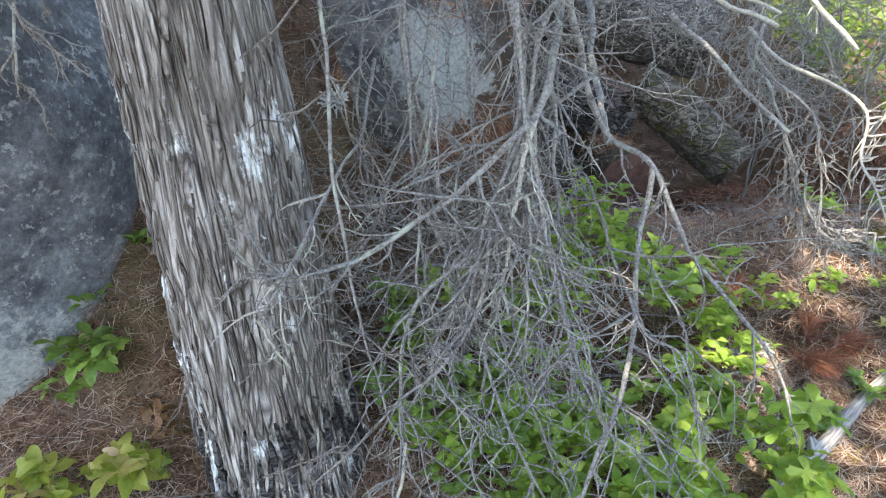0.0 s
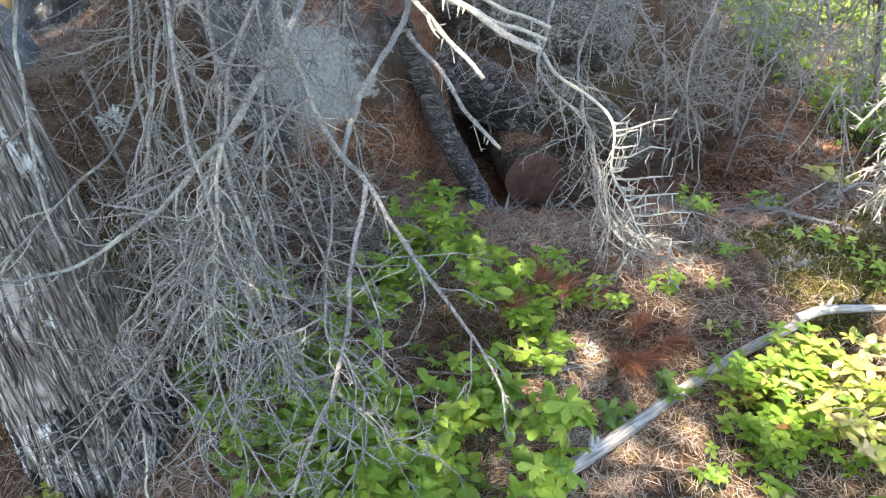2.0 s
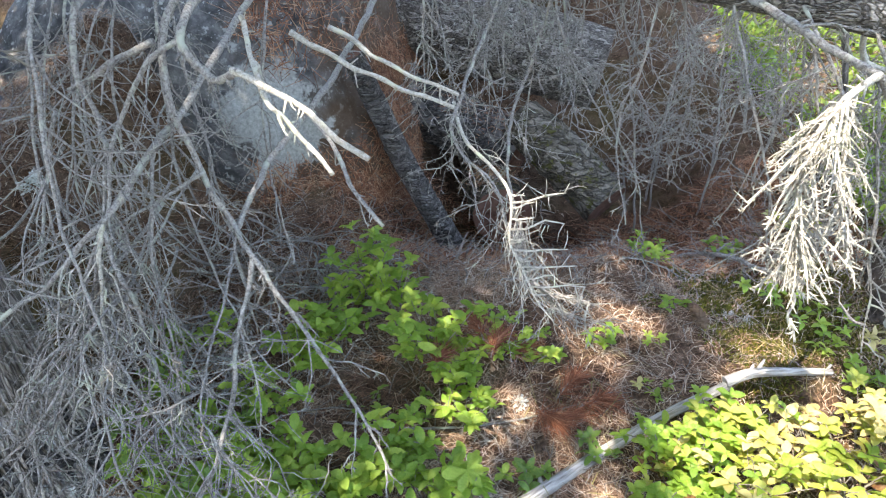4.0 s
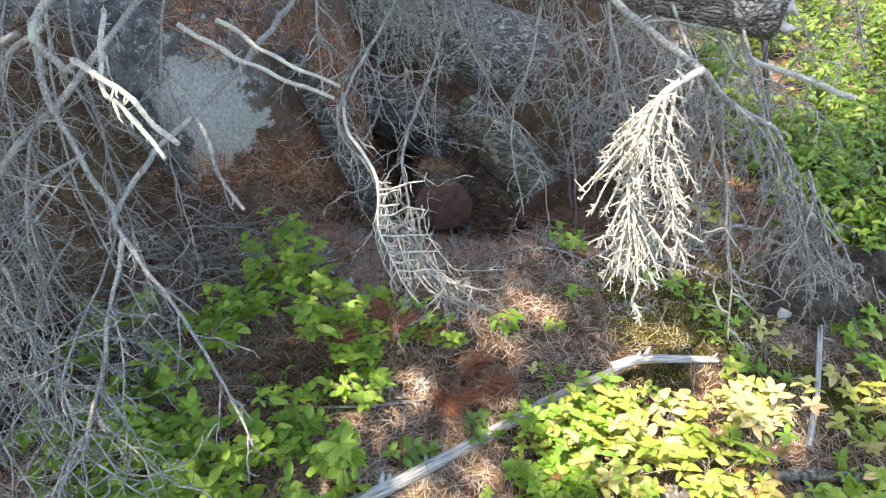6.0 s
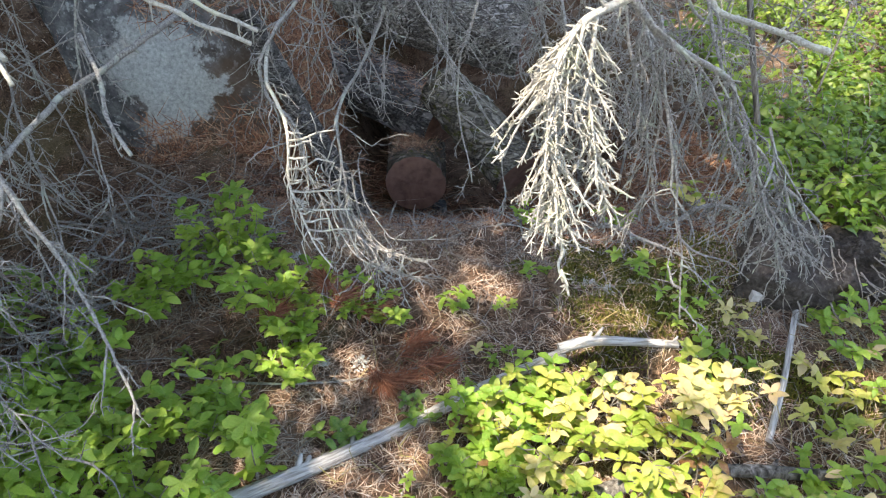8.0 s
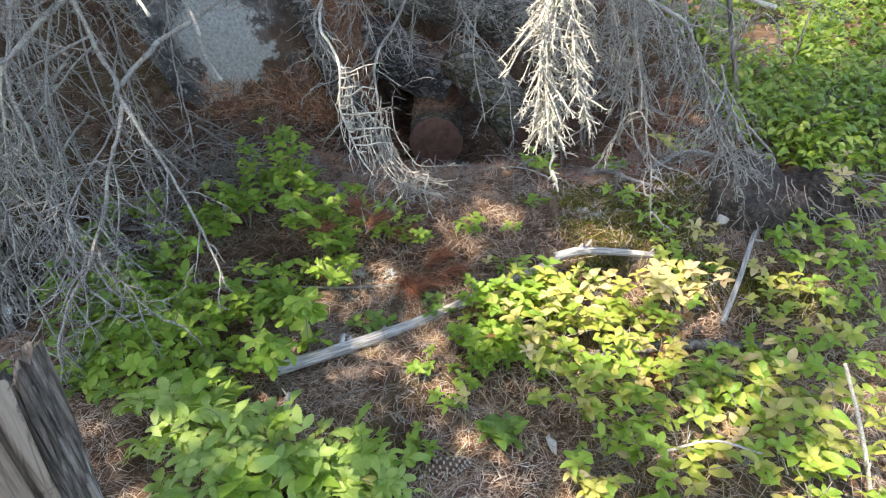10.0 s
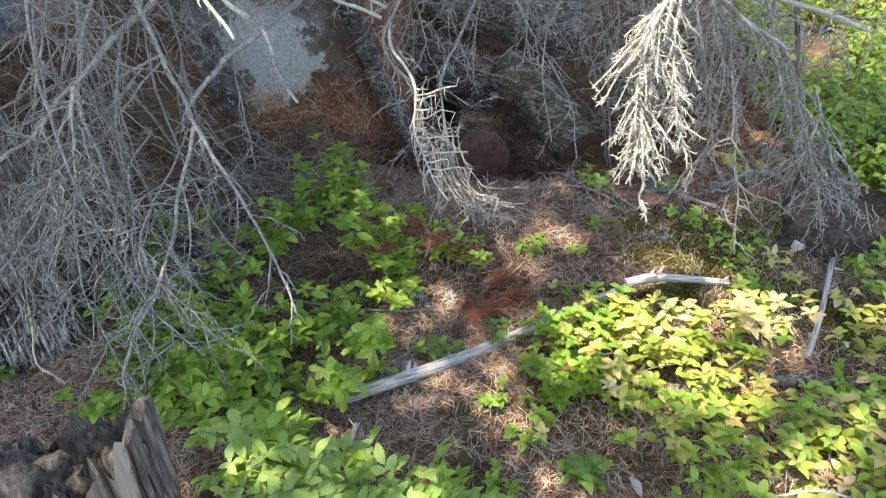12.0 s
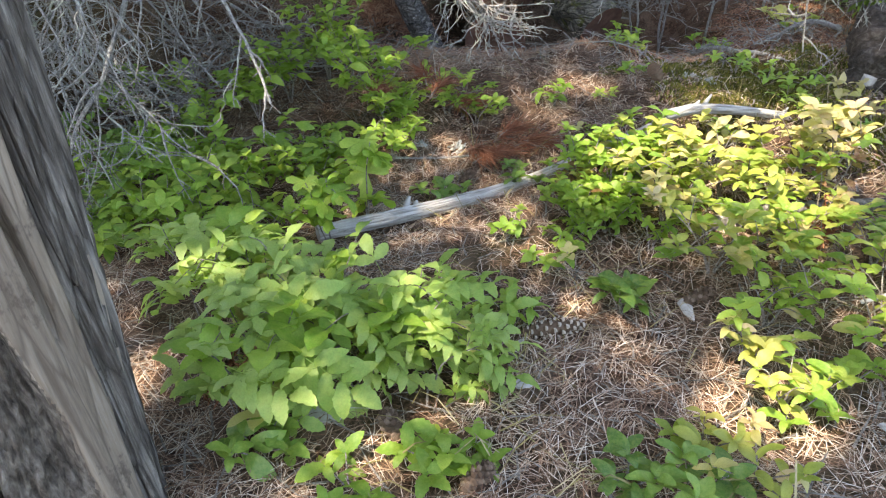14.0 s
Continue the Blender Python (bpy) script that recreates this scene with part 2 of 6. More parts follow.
def rock_material(name="lichened_granite", patch=True, pale_rock=False):
    m, nt, b = nodes_of(name)
    v = coords(nt)
    fine = noise_tex(nt, v, 60, 6, 0.7)
    mid = noise_tex(nt, v, 9, 5, 0.65)
    large = noise_tex(nt, v, 2.2, 4)
    col = ramp(nt, mid, (0.36, (0.045, 0.045, 0.047)), (0.5, (0.13, 0.13, 0.13)), (0.66, (0.26, 0.26, 0.255)))
    if pale_rock:
        col = mix(nt, 0.45, col, ramp(nt, noise_tex(nt, v, 6, 7, 0.75), (0.42, (0.12, 0.13, 0.145)), (0.58, (0.42, 0.45, 0.48))))
    col = mix(nt, grey(nt, fine, 0.4, 0.72), mix(nt, 0.55, col, (0.04, 0.04, 0.04)), col)
    col = mix(nt, grey(nt, noise_tex(nt, v, 34, 4, 0.6), 0.61, 0.64), col, (0.30, 0.31, 0.30))
    col = mix(nt, grey(nt, noise_tex(nt, v, 19, 5, 0.7), 0.58, 0.65), col, (0.31, 0.32, 0.31))
    if patch:
        # needle duff has stained the side that faces the logs
        sep = nt.nodes.new("ShaderNodeSeparateXYZ")
        link(nt, v, sep.inputs[0])
        ma = nt.nodes.new("ShaderNodeMath")
        ma.operation = "MULTIPLY_ADD"
        ma.inputs[1].default_value, ma.inputs[2].default_value = 0.60, 0.14
        link(nt, sep.outputs[0], ma.inputs[0])
        mb = nt.nodes.new("ShaderNodeMath")
        mb.operation = "ADD"
        link(nt, ma.outputs[0], mb.inputs[0])
        link(nt, large, mb.inputs[1])
        col = mix(nt, grey(nt, mb.outputs[0], 0.58, 0.76), col, mix(nt, 0.8, col, (0.085, 0.052, 0.03)))
        # a bare pale face with a ragged edge, and a second one low on the other side
        for centre, size in (((-0.05, 2.78, 0.74), (4.4, 1.5, 4.6)), ((0.06, 2.88, 0.58), (5.0, 1.5, 4.4)), ((-0.01, 2.83, 0.45), (9.0, 1.5, 7.0)), ((-1.36, 1.30, 0.36), (3.0, 2.6, 2.6))):
            tc = nt.nodes.new("ShaderNodeTexCoord")
            off = nt.nodes.new("ShaderNodeVectorMath")
            off.operation = "SUBTRACT"
            off.inputs[1].default_value = centre
            link(nt, tc.outputs["Object"], off.inputs[0])
            mul = nt.nodes.new("ShaderNodeVectorMath")
            mul.operation = "MULTIPLY"
            mul.inputs[1].default_value = size
            link(nt, off.outputs[0], mul.inputs[0])
            ln = nt.nodes.new("ShaderNodeVectorMath")
            ln.operation = "LENGTH"
            link(nt, mul.outputs[0], ln.inputs[0])
            add = nt.nodes.new("ShaderNodeMath")
            add.operation = "MULTIPLY_ADD"
            add.inputs[1].default_value = 2.4
            link(nt, noise_tex(nt, v, 7, 8, 0.72), add.inputs[0])
            link(nt, ln.outputs["Value"], add.inputs[2])
            inside = ramp(nt, add.outputs[0], (0.0, (1, 1, 1)), (0.92, (1, 1, 1)), (1.0, (0, 0, 0)))
            sc = nt.nodes.new("ShaderNodeMath")
            sc.operation = "MULTIPLY"
            sc.inputs[1].default_value = 0.48
            link(nt, add.outputs[0], sc.inputs[0])
            link(nt, sc.outputs[0], inside.node.inputs[0])
            pale = ramp(nt, fine, (0.3, (0.17, 0.175, 0.165)), (0.5, (0.29, 0.295, 0.28)), (0.7, (0.41, 0.41, 0.39)))
            col = mix(nt, inside, col, pale)
    link(nt, col, b.inputs["Base Color"])
    b.inputs["Roughness"].default_value = 0.92
    relief(nt, b, fine, 0.8, 0.012)
    return m


def cut_wood_material():
    m, nt, b = nodes_of("rotten_cut_wood")
    v = coords(nt)
    n = noise_tex(nt, v, 18, 4)
    col = ramp(nt, n, (0.25, (0.06, 0.031, 0.022)), (0.5, (0.12, 0.064, 0.046)), (0.8, (0.165, 0.092, 0.068)))
    link(nt, col, b.inputs["Base Color"])
    b.inputs["Roughness"].default_value = 0.9
    relief(nt, b, n, 0.5, 0.004)
    return m


SOIL = soil_material()
ROCK = rock_material()
BLUE_ROCK = rock_material("bluish_granite", True, True)
PEBBLE = rock_material("pale_stone", False)
CUT_WOOD = cut_wood_material()


# ---------------------------------------------------------------- mesh tools
class Geo:
    """Gathers vertices and faces for one mesh."""

    def __init__(self):
        self.v, self.f, self.uv = [], [], []

    def tube(self, pts, radii, sides=5, cap=True, lump=0.0):
        pts = [Vector(p) for p in pts]
        n = len(pts)
        base = len(self.v)
        side = None
        for i, p in enumerate(pts):
            d = (pts[min(i + 1, n - 1)] - pts[max(i - 1, 0)]).normalized()
            if side is None:
                side = d.orthogonal().normalized()
            side = (side - d * side.dot(d)).normalized()
            up = d.cross(side)
            for k in range(sides):
                a = 2 * math.pi * k / sides
                r = radii[i] * (1 + (lump * noise.noise(p * 60 + Vector((k * 3.1, 0, 0))) if lump else 0))
                self.v.append(p + (side * math.cos(a) + up * math.sin(a)) * r)
        for i in range(n - 1):
            for k in range(sides):
                a, b = base + i * sides + k, base + i * sides + (k + 1) % sides
                self.f.append((a, b, b + sides, a + sides))
        if cap:
            self.f.append(tuple(base + k for k in reversed(range(sides))))
            self.f.append(tuple(base + (n - 1) * sides + k for k in range(sides)))

    def strip(self, pts, width, normal=None):
        """A narrow bent blade, flat, tapering to its tip."""
        pts = [Vector(p) for p in pts]
        d = pts[-1] - pts[0]
        s = d.cross(normal or Vector((0, 0, 1)))
        s = (s.normalized() if s.length > 1e-6 else Vector((1, 0, 0))) * width / 2
        base = len(self.v)
        n = len(pts)
        for i, p in enumerate(pts):
            w = 1 - 0.65 * i / (n - 1)
            self.v += [p - s * w, p + s * w]
        for i in range(n - 1):
            a = base + 2 * i
            self.f.append((a, a + 1, a + 3, a + 2))

    def add(self, verts, faces, m=None):
        base = len(self.v)
        self.v += [m @ Vector(v) if m else Vector(v) for v in verts]
        self.f += [tuple(base + i for i in f) for f in faces]

    def mesh(self, name, material, origin=(0, 0, 0), smooth=True):
        me = bpy.data.meshes.new(name)
        o = Vector(origin)
        me.from_pydata([tuple(v - o) for v in self.v], [], self.f)
        me.materials.append(material)
        if self.uv:
            layer = me.uv_layers.new(name="along")
            for loop in me.loops:
                layer.data[loop.index].uv = self.uv[loop.vertex_index]
        if smooth:
            me.polygons.foreach_set("use_smooth", [True] * len(me.polygons))
        me.update()
        return me


def origin_of(ob):
    p = Vector((0, 0, 0))
    while ob:
        p += ob.location
        ob = ob.parent
    return p


def part(name, geo, material, parent, label="", smooth=True):
    ob = new(name, geo.mesh(name, material, origin_of(parent), smooth))
    ob.parent = parent
    return tagged(ob, label)


def thing(name, at, label, category, group="", kind=""):
    ob = new(name)
    ob.location = at
    ob.empty_display_size = 0.05
    return tagged(ob, label, category, group, kind)


def curve(pts, per=6, wobble=0.0, rng=None):
    """A smooth line through the points."""
    P = [Vector(p) for p in pts]
    P = [P[0] * 2 - P[1]] + P + [P[-1] * 2 - P[-2]]
    out = []
    for i in range(1, len(P) - 2):
        a, b, c, d = P[i - 1:i + 3]
        for k in range(per):
            t = k / per
            out.append(0.5 * (2 * b + (c - a) * t + (2 * a - 5 * b + 4 * c - d) * t * t + (3 * b - a - 3 * c + d) * t ** 3))
    out.append(P[-2])
    if wobble:
        out = [p + noise.noise_vector(p * 9) * wobble for p in out]
    return out


def taper(n, a, b, power=1.0):
    return [a + (b - a) * (i / (n - 1)) ** power for i in range(n)]


def smoothstep(a, b, x):
    u = min(1, max(0, (x - a) / (b - a)))
    return u * u * (3 - 2 * u)


# ---------------------------------------------------------------- ground
BOULDER = Vector((-0.62, 3.86, 0.35))
BOULDER_R = Vector((1.22, 1.22, 1.25))


SWELLS = ((1.30, 1.74, 0.30, -0.075), (1.02, 1.08, 0.20, -0.05), (2.00, 0.92, 0.28, -0.055), (0.94, 0.40, 0.22, -0.05), (1.86, 2.15, 0.18, 0.05), (1.62, 2.54, 0.22, 0.07), (2.27, 1.93, 0.15, 0.02), (2.55, 2.34, 0.16, 0.05), (2.70, 2.15, 0.18, -0.035), (1.12, 2.98, 0.24, -0.10), (1.36, 3.52, 0.20, -0.28), (0.72, 3.42, 0.18, -0.16))


def ground_z(x, y, rough=True):
    z = -0.12 + 0.17 * smoothstep(1.2, 2.4, y) + 0.14 * smoothstep(0.3, -0.9, x) * (1 - smoothstep(1.2, 2.4, y)) + 0.045 * smoothstep(1.8, 2.7, x)
    q = math.hypot((x - BOULDER.x) / BOULDER_R.x, (y - BOULDER.y) / BOULDER_R.y)
    z += 0.38 * math.exp(-max(0, q - 0.90) / 0.17) * smoothstep(-1.3, -0.5, x)
    z -= 0.37 * smoothstep(2.5, 3.25, y) * smoothstep(0.1, 0.7, x) * (1 - smoothstep(1.9, 2.5, x))
    # bank added behind the logs, raised to keep light out of the hollow
    z += 1.7 * smoothstep(4.2, 5.3, y) * (1 - smoothstep(1.9, 2.7, x))
    z -= 0.09 * math.exp(-((x + 0.45) ** 2 + (y - 1.15) ** 2) / 0.07)
    z += 0.05 * smoothstep(4, 12, y) * (y - 4)
    # the bank that climbs behind the standing tree
    back = smoothstep(1.4, 2.2, y)
    z += smoothstep(-0.35 + 0.10 * back, -0.85 + 0.12 * back, x) * min(0.85, 1.15 * max(0.0, y - 1.17)) * (1 - smoothstep(2.6, 4.0, y))
    # low swells and dips of the clearing
    for cx, cy, r, dz in SWELLS:
        z += dz * math.exp(-((x - cx) ** 2 + (y - cy) ** 2) / (r * r))
    if rough:
        p = Vector((x, y, 0))
        near = 1 / (1 + 0.01 * ((x - 1) ** 2 + (y - 2) ** 2))
        z += (0.035 * noise.noise(p * 2.3) + 0.016 * noise.noise(p * 7) + 0.007 * noise.noise(p * 24)) * (0.4 + 0.6 * near)
    return z


def build_ground():
    n, k, a = 270, 6.5, 0.6
    line = [a * math.sinh(k * (2 * i / n - 1)) for i in range(n + 1)]
    geo = Geo()
    for j in range(n + 1):
        for i in range(n + 1):
            x, y = 1.0 + line[i], 1.9 + line[j]
            geo.v.append(Vector((x, y, ground_z(x, y))))
    w = n + 1
    for j in range(n):
        for i in range(n):
            c = j * w + i
            geo.f.append((c, c + 1, c + w + 1, c + w))
    return tagged(new("ground", geo.mesh("ground", SOIL)), "brown forest soil under pine-needle litter", "ground", kind="structure")


build_ground()


def ground_point(x, y, up=0.0):
    return Vector((x, y, ground_z(x, y) + up))


# ---------------------------------------------------------------- boulder
def boulder_point(u, v):
    """u round, v up: a point on the boulder."""
    d = Vector((math.cos(v) * math.cos(u), math.cos(v) * math.sin(u), math.sin(v)))
    e = 0.72
    s = Vector([math.copysign(abs(c) ** e, c) for c in d])
    p = BOULDER + Vector((s.x * BOULDER_R.x, s.y * BOULDER_R.y, s.z * BOULDER_R.z)) * 0.93
    p += d * (0.16 * noise.noise(p * 1.1) + 0.05 * noise.noise(p * 3.2) + 0.015 * noise.noise(p * 11) + 0.005 * noise.noise(p * 34))
    return p


def build_boulder():
    geo = Geo()
    nu, nv = 220, 110
    for j in range(nv + 1):
        for i in range(nu):
            geo.v.append(boulder_point(2 * math.pi * i / nu, -math.pi / 2 + math.pi * j / nv))
    for j in range(nv):
        for i in range(nu):
            a, b = j * nu + i, j * nu + (i + 1) % nu
            geo.f.append((a, b, b + nu, a + nu))
    return tagged(new("boulder", geo.mesh("boulder", ROCK)), "large grey granite boulder with pale lichen and fallen needles", "boulder")


build_boulder()


def build_left_boulder():
    geo = Geo()
    c, r = Vector((-1.64, 1.98, 0.55)), Vector((0.78, 0.84, 1.15))
    nu, nv = 150, 80
    for j in range(nv + 1):
        v = -math.pi / 2 + math.pi * j / nv
        for i in range(nu):
            u = 2 * math.pi * i / nu
            d = Vector((math.cos(v) * math.cos(u), math.cos(v) * math.sin(u), math.sin(v)))
            p = c + Vector([math.copysign(abs(a) ** 0.8, a) * b for a, b in zip(d, r)]) * 0.95
            geo.v.append(p + d * (0.12 * noise.noise(p * 1.4) + 0.04 * noise.noise(p * 4) + 0.012 * noise.noise(p * 13) + 0.004 * noise.noise(p * 40)))
    for j in range(nv):
        for i in range(nu):
            a, b = j * nu + i, j * nu + (i + 1) % nu
            geo.f.append((a, b, b + nu, a + nu))
    return tagged(new("boulder", geo.mesh("boulder", BLUE_ROCK)), "bluish grey boulder with a pale lichened foot", "boulder")


build_left_boulder()


# ---------------------------------------------------------------- logs and trunks
def bark_tube(pts, radii, sides, ridge=0.006, around=9.0, along=2.0, scale=1.0, per=10, flare=0.0):
    """A trunk or log with relief in its bark. Returns its mesh data and the two rings at the ends."""
    line = curve(pts, per)
    n = len(line)
    full = []
    for i in range(n):
        u = i / (n - 1) * (len(radii) - 1)
        k = min(int(u), len(radii) - 2)
        full.append(radii[k] + (radii[k + 1] - radii[k]) * (u - k))
    geo = Geo()
    side = None
    length = 0
    for i, p in enumerate(line):
        d = (line[min(i + 1, n - 1)] - line[max(i - 1, 0)]).normalized()
        if i:
            length += (p - line[i - 1]).length
        if side is None:
            side = d.orthogonal().normalized()
        side = (side - d * side.dot(d)).normalized()
        up = d.cross(side)
        for k in range(sides):
            a = 2 * math.pi * k / sides
            q = Vector((math.cos(a) * around, math.sin(a) * around, length * along))
            r = 1 - abs(noise.noise(q * scale)) * 2
            r2 = noise.noise(q * 2.7 * scale)
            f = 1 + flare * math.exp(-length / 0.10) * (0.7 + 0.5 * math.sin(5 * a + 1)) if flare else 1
            rr = full[i] * f + ridge * (r + 0.5 * r2) + full[i] * 0.06 * noise.noise(Vector((math.cos(a), math.sin(a), length * 1.5)))
            geo.v.append(p + (side * math.cos(a) + up * math.sin(a)) * rr)
            geo.uv.append((abs(2 * k / sides - 1) * math.pi * full[i], length))
    for i in range(n - 1):
        for k in range(sides):
            a, b = i * sides + k, i * sides + (k + 1) % sides
            geo.f.append((a, b, b + sides, a + sides))
    return geo, line, full


def end_cap(geo, sides, first, inset=0.006):
    """A rough disc that closes one end of a log made by bark_tube."""
    ring = geo.v[:sides] if first else geo.v[-sides:]
    c = sum(ring, Vector()) / sides
    cap = Geo()
    rings = 7
    nrm = (ring[0] - c).cross(ring[sides // 4] - c).normalized()
    for j in range(rings):
        f = 1 - j / rings
        for p in ring:
            q = c + (p - c) * f
            cap.v.append(q + nrm * (0.006 * noise.noise(q * 60) + 0.008 * noise.noise(q * 18)))
    cap.v.append(c)
    for j in range(rings - 1):
        for k in range(sides):
            a, b = j * sides + k, j * sides + (k + 1) % sides
            cap.f.append((a, b, b + sides, a + sides))
    for k in range(sides):
        cap.f.append(((rings - 1) * sides + k, (rings - 1) * sides + (k + 1) % sides, len(cap.v) - 1))
    return cap


def bark_scales(parent, line, radii, material, count, seed, size=(0.03, 0.05), lift=0.006, arc=(0, 2 * math.pi)):
    """Loose plates of bark on a log, each a piece of its own."""
    rng = random.Random(seed)
    for _ in range(count):
        i = rng.randrange(1, len(line) - 1)
        d = (line[i + 1] - line[i - 1]).normalized()
        s = d.orthogonal().normalized()
        a = rng.uniform(*arc)
        out = s * math.cos(a) + d.cross(s) * math.sin(a)
        across = d.cross(out)
        w, l = rng.uniform(*size) * 0.6, rng.uniform(*size)
        c = line[i] + out * (radii[i] + lift * 0.5)
        geo = Geo()
        nx, ny = 3, 4
        for j in range(ny + 1):
            for k in range(nx + 1):
                x, y = (k / nx - 0.5) * w, (j / ny - 0.5) * l
                bend = -x * x / (2 * radii[i])
                p = c + across * x * (1 - 0.5 * abs(2 * j / ny - 1) ** 2) + d * y + out * (bend + lift * (j / ny) ** 2)
                geo.v.append(p + noise.noise_vector(p * 70) * 0.003)
        m = len(geo.v)
        geo.v += [p - out * 0.004 for p in geo.v]
        for j in range(ny):
            for k in range(nx):
                q = j * (nx + 1) + k
                geo.f.append((q, q + 1, q + nx + 2, q + nx + 1))
        edge = [k for k in range(nx + 1)] + [j * (nx + 1) + nx for j in range(1, ny + 1)] + [ny * (nx + 1) + k for k in range(nx - 1, -1, -1)] + [j * (nx + 1) for j in range(ny - 1, 0, -1)]
        for a1, b1 in zip(edge, edge[1:] + edge[:1]):
            geo.f.append((b1, a1, a1 + m, b1 + m))
        part("bark_plate", geo, material, parent)


def log_thing(name, pts, radii, material, label, sides=56, ridge=0.007, around=5.0, along=14.0, per=14, end_material=None, plates=0):
    th = thing(name, pts[0], label, "log")
    geo, line, full = bark_tube(pts, radii, sides, ridge, around, along, 1.0, per)
    caps = end_cap(geo, sides, True), end_cap(geo, sides, False)
    part("bark", geo, material, th)
    if plates:
        bark_scales(th, line, full, material, plates, sides + plates, (0.03, 0.075), 0.007)
    for c in caps:
        part("cut_end", c, end_material or CUT_WOOD, th, "rotten brown cut face")
    return th


def build_standing_tree():
    base = Vector((-0.475, 1.358, -0.17))
    th = thing("standing_tree", base, "tall living conifer with fibrous grey ridged bark", "tree")
    lower = [base + Vector((-0.028 * h, 0.004 * h, h)) for h in (0.0, 0.45, 0.95, 1.5, 2.1)]
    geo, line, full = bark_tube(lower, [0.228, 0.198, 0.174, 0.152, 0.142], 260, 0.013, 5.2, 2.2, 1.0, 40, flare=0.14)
    part("trunk", geo, TRUNK_BARK, th)
    up = Geo()
    top = lower[-1]
    high = curve([top, top + Vector((0.05, 0.0, 4)), top + Vector((0.0, 0.1, 9))], 8)
    up.tube(high, taper(len(high), 0.142, 0.03), 14)
    part("upper_trunk", up, TRUNK_BARK, th)
    rng = random.Random(5)
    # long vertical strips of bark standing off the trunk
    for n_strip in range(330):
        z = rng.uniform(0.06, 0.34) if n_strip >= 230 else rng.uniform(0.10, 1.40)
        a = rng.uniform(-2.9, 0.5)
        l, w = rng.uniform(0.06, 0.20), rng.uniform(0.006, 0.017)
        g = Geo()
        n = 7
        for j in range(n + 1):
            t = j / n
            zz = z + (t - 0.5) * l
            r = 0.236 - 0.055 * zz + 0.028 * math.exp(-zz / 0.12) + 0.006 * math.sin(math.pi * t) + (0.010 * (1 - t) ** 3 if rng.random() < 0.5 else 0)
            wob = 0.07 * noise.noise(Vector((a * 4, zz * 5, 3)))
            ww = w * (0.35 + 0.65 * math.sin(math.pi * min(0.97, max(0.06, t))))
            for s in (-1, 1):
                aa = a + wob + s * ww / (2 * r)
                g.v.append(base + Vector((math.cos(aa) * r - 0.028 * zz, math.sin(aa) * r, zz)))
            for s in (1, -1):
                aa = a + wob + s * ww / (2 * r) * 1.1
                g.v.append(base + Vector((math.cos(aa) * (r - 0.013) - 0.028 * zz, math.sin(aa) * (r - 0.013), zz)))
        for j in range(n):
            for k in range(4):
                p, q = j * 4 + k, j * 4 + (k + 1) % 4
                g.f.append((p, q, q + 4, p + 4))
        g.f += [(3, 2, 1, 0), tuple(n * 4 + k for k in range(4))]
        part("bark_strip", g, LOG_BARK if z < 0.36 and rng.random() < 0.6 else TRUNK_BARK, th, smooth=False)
    # unseen crown, made dense to shade the bank and boulder
    crown(th, high, 3.2, 2.3, 17, 112)
    return th


def build_shade_tree(x, y, seed, reach, low, tall=9.0):
    base = ground_point(x, y, -0.1)
    th = thing("shade_tree", base, "added unseen conifer whose crown shades the clearing", "tree", "conifers round the clearing")
    line = curve([base, base + Vector((0.02, 0.0, tall * 0.45)), base + Vector((0.0, 0.1, tall))], 12)
    g = Geo()
    g.tube(line, taper(len(line), 0.16, 0.03), 16, lump=0.1)
    part("trunk", g, TRUNK_BARK, th)
    crown(th, line, low, reach, seed, int(5.3 * tall))


# chosen sun patches on the ground; the added crowns are left open above them
SUN_GAPS = ((1.98, 1.46, 0.14), (2.22, 1.34, 0.15), (2.40, 1.66, 0.14), (2.68, 1.02, 0.32), (2.45, 0.98, 0.15), (2.00, 1.68, 0.17), (2.07, 1.85, 0.17), (2.17, 1.99, 0.15), (1.62, 2.53, 0.08), (1.52, 2.36, 0.06), (1.45, 2.17, 0.08), (0.62, 2.22, 0.065), (0.80, 2.10, 0.065), (0.96, 1.99, 0.065), (0.55, 2.06, 0.04), (0.70, 1.98, 0.04), (1.08, 1.84, 0.05), (0.88, 2.22, 0.04), (0.98, 0.80, 0.05), (2.80, 1.80, 0.12), (1.45, 0.60, 0.06), (2.05, 0.68, 0.14), (2.93, 1.47, 0.14), (1.55, 1.15, 0.08), (1.74, 1.52, 0.09), (1.68, 1.40, 0.06), (1.82, 1.64, 0.06), (0.92, 1.72, 0.06), (0.80, 1.50, 0.06), (1.02, 1.55, 0.05), (0.66, 1.62, 0.05), (0.82, 1.32, 0.05), (0.70, 1.16, 0.05), (0.96, 1.10, 0.05), (0.58, 1.30, 0.04), (1.18, 1.30, 0.05), (1.36, 1.96, 0.08), (1.52, 2.02, 0.08), (1.26, 2.16, 0.06), (1.62, 2.22, 0.07), (1.30, 1.62, 0.06), (1.20, 1.77, 0.045), (1.44, 1.40, 0.06), (1.64, 0.98, 0.06), (1.78, 0.84, 0.06), (1.28, 0.95, 0.05), (1.42, 1.24, 0.05))


def in_sun_gap(p):
    h = (p.z - 0.05) / SUN_FROM.z
    x, y = p.x - SUN_FROM.x * h, p.y - SUN_FROM.y * h
    return any((x - a) ** 2 + (y - b) ** 2 < r * r for a, b, r in SUN_GAPS)


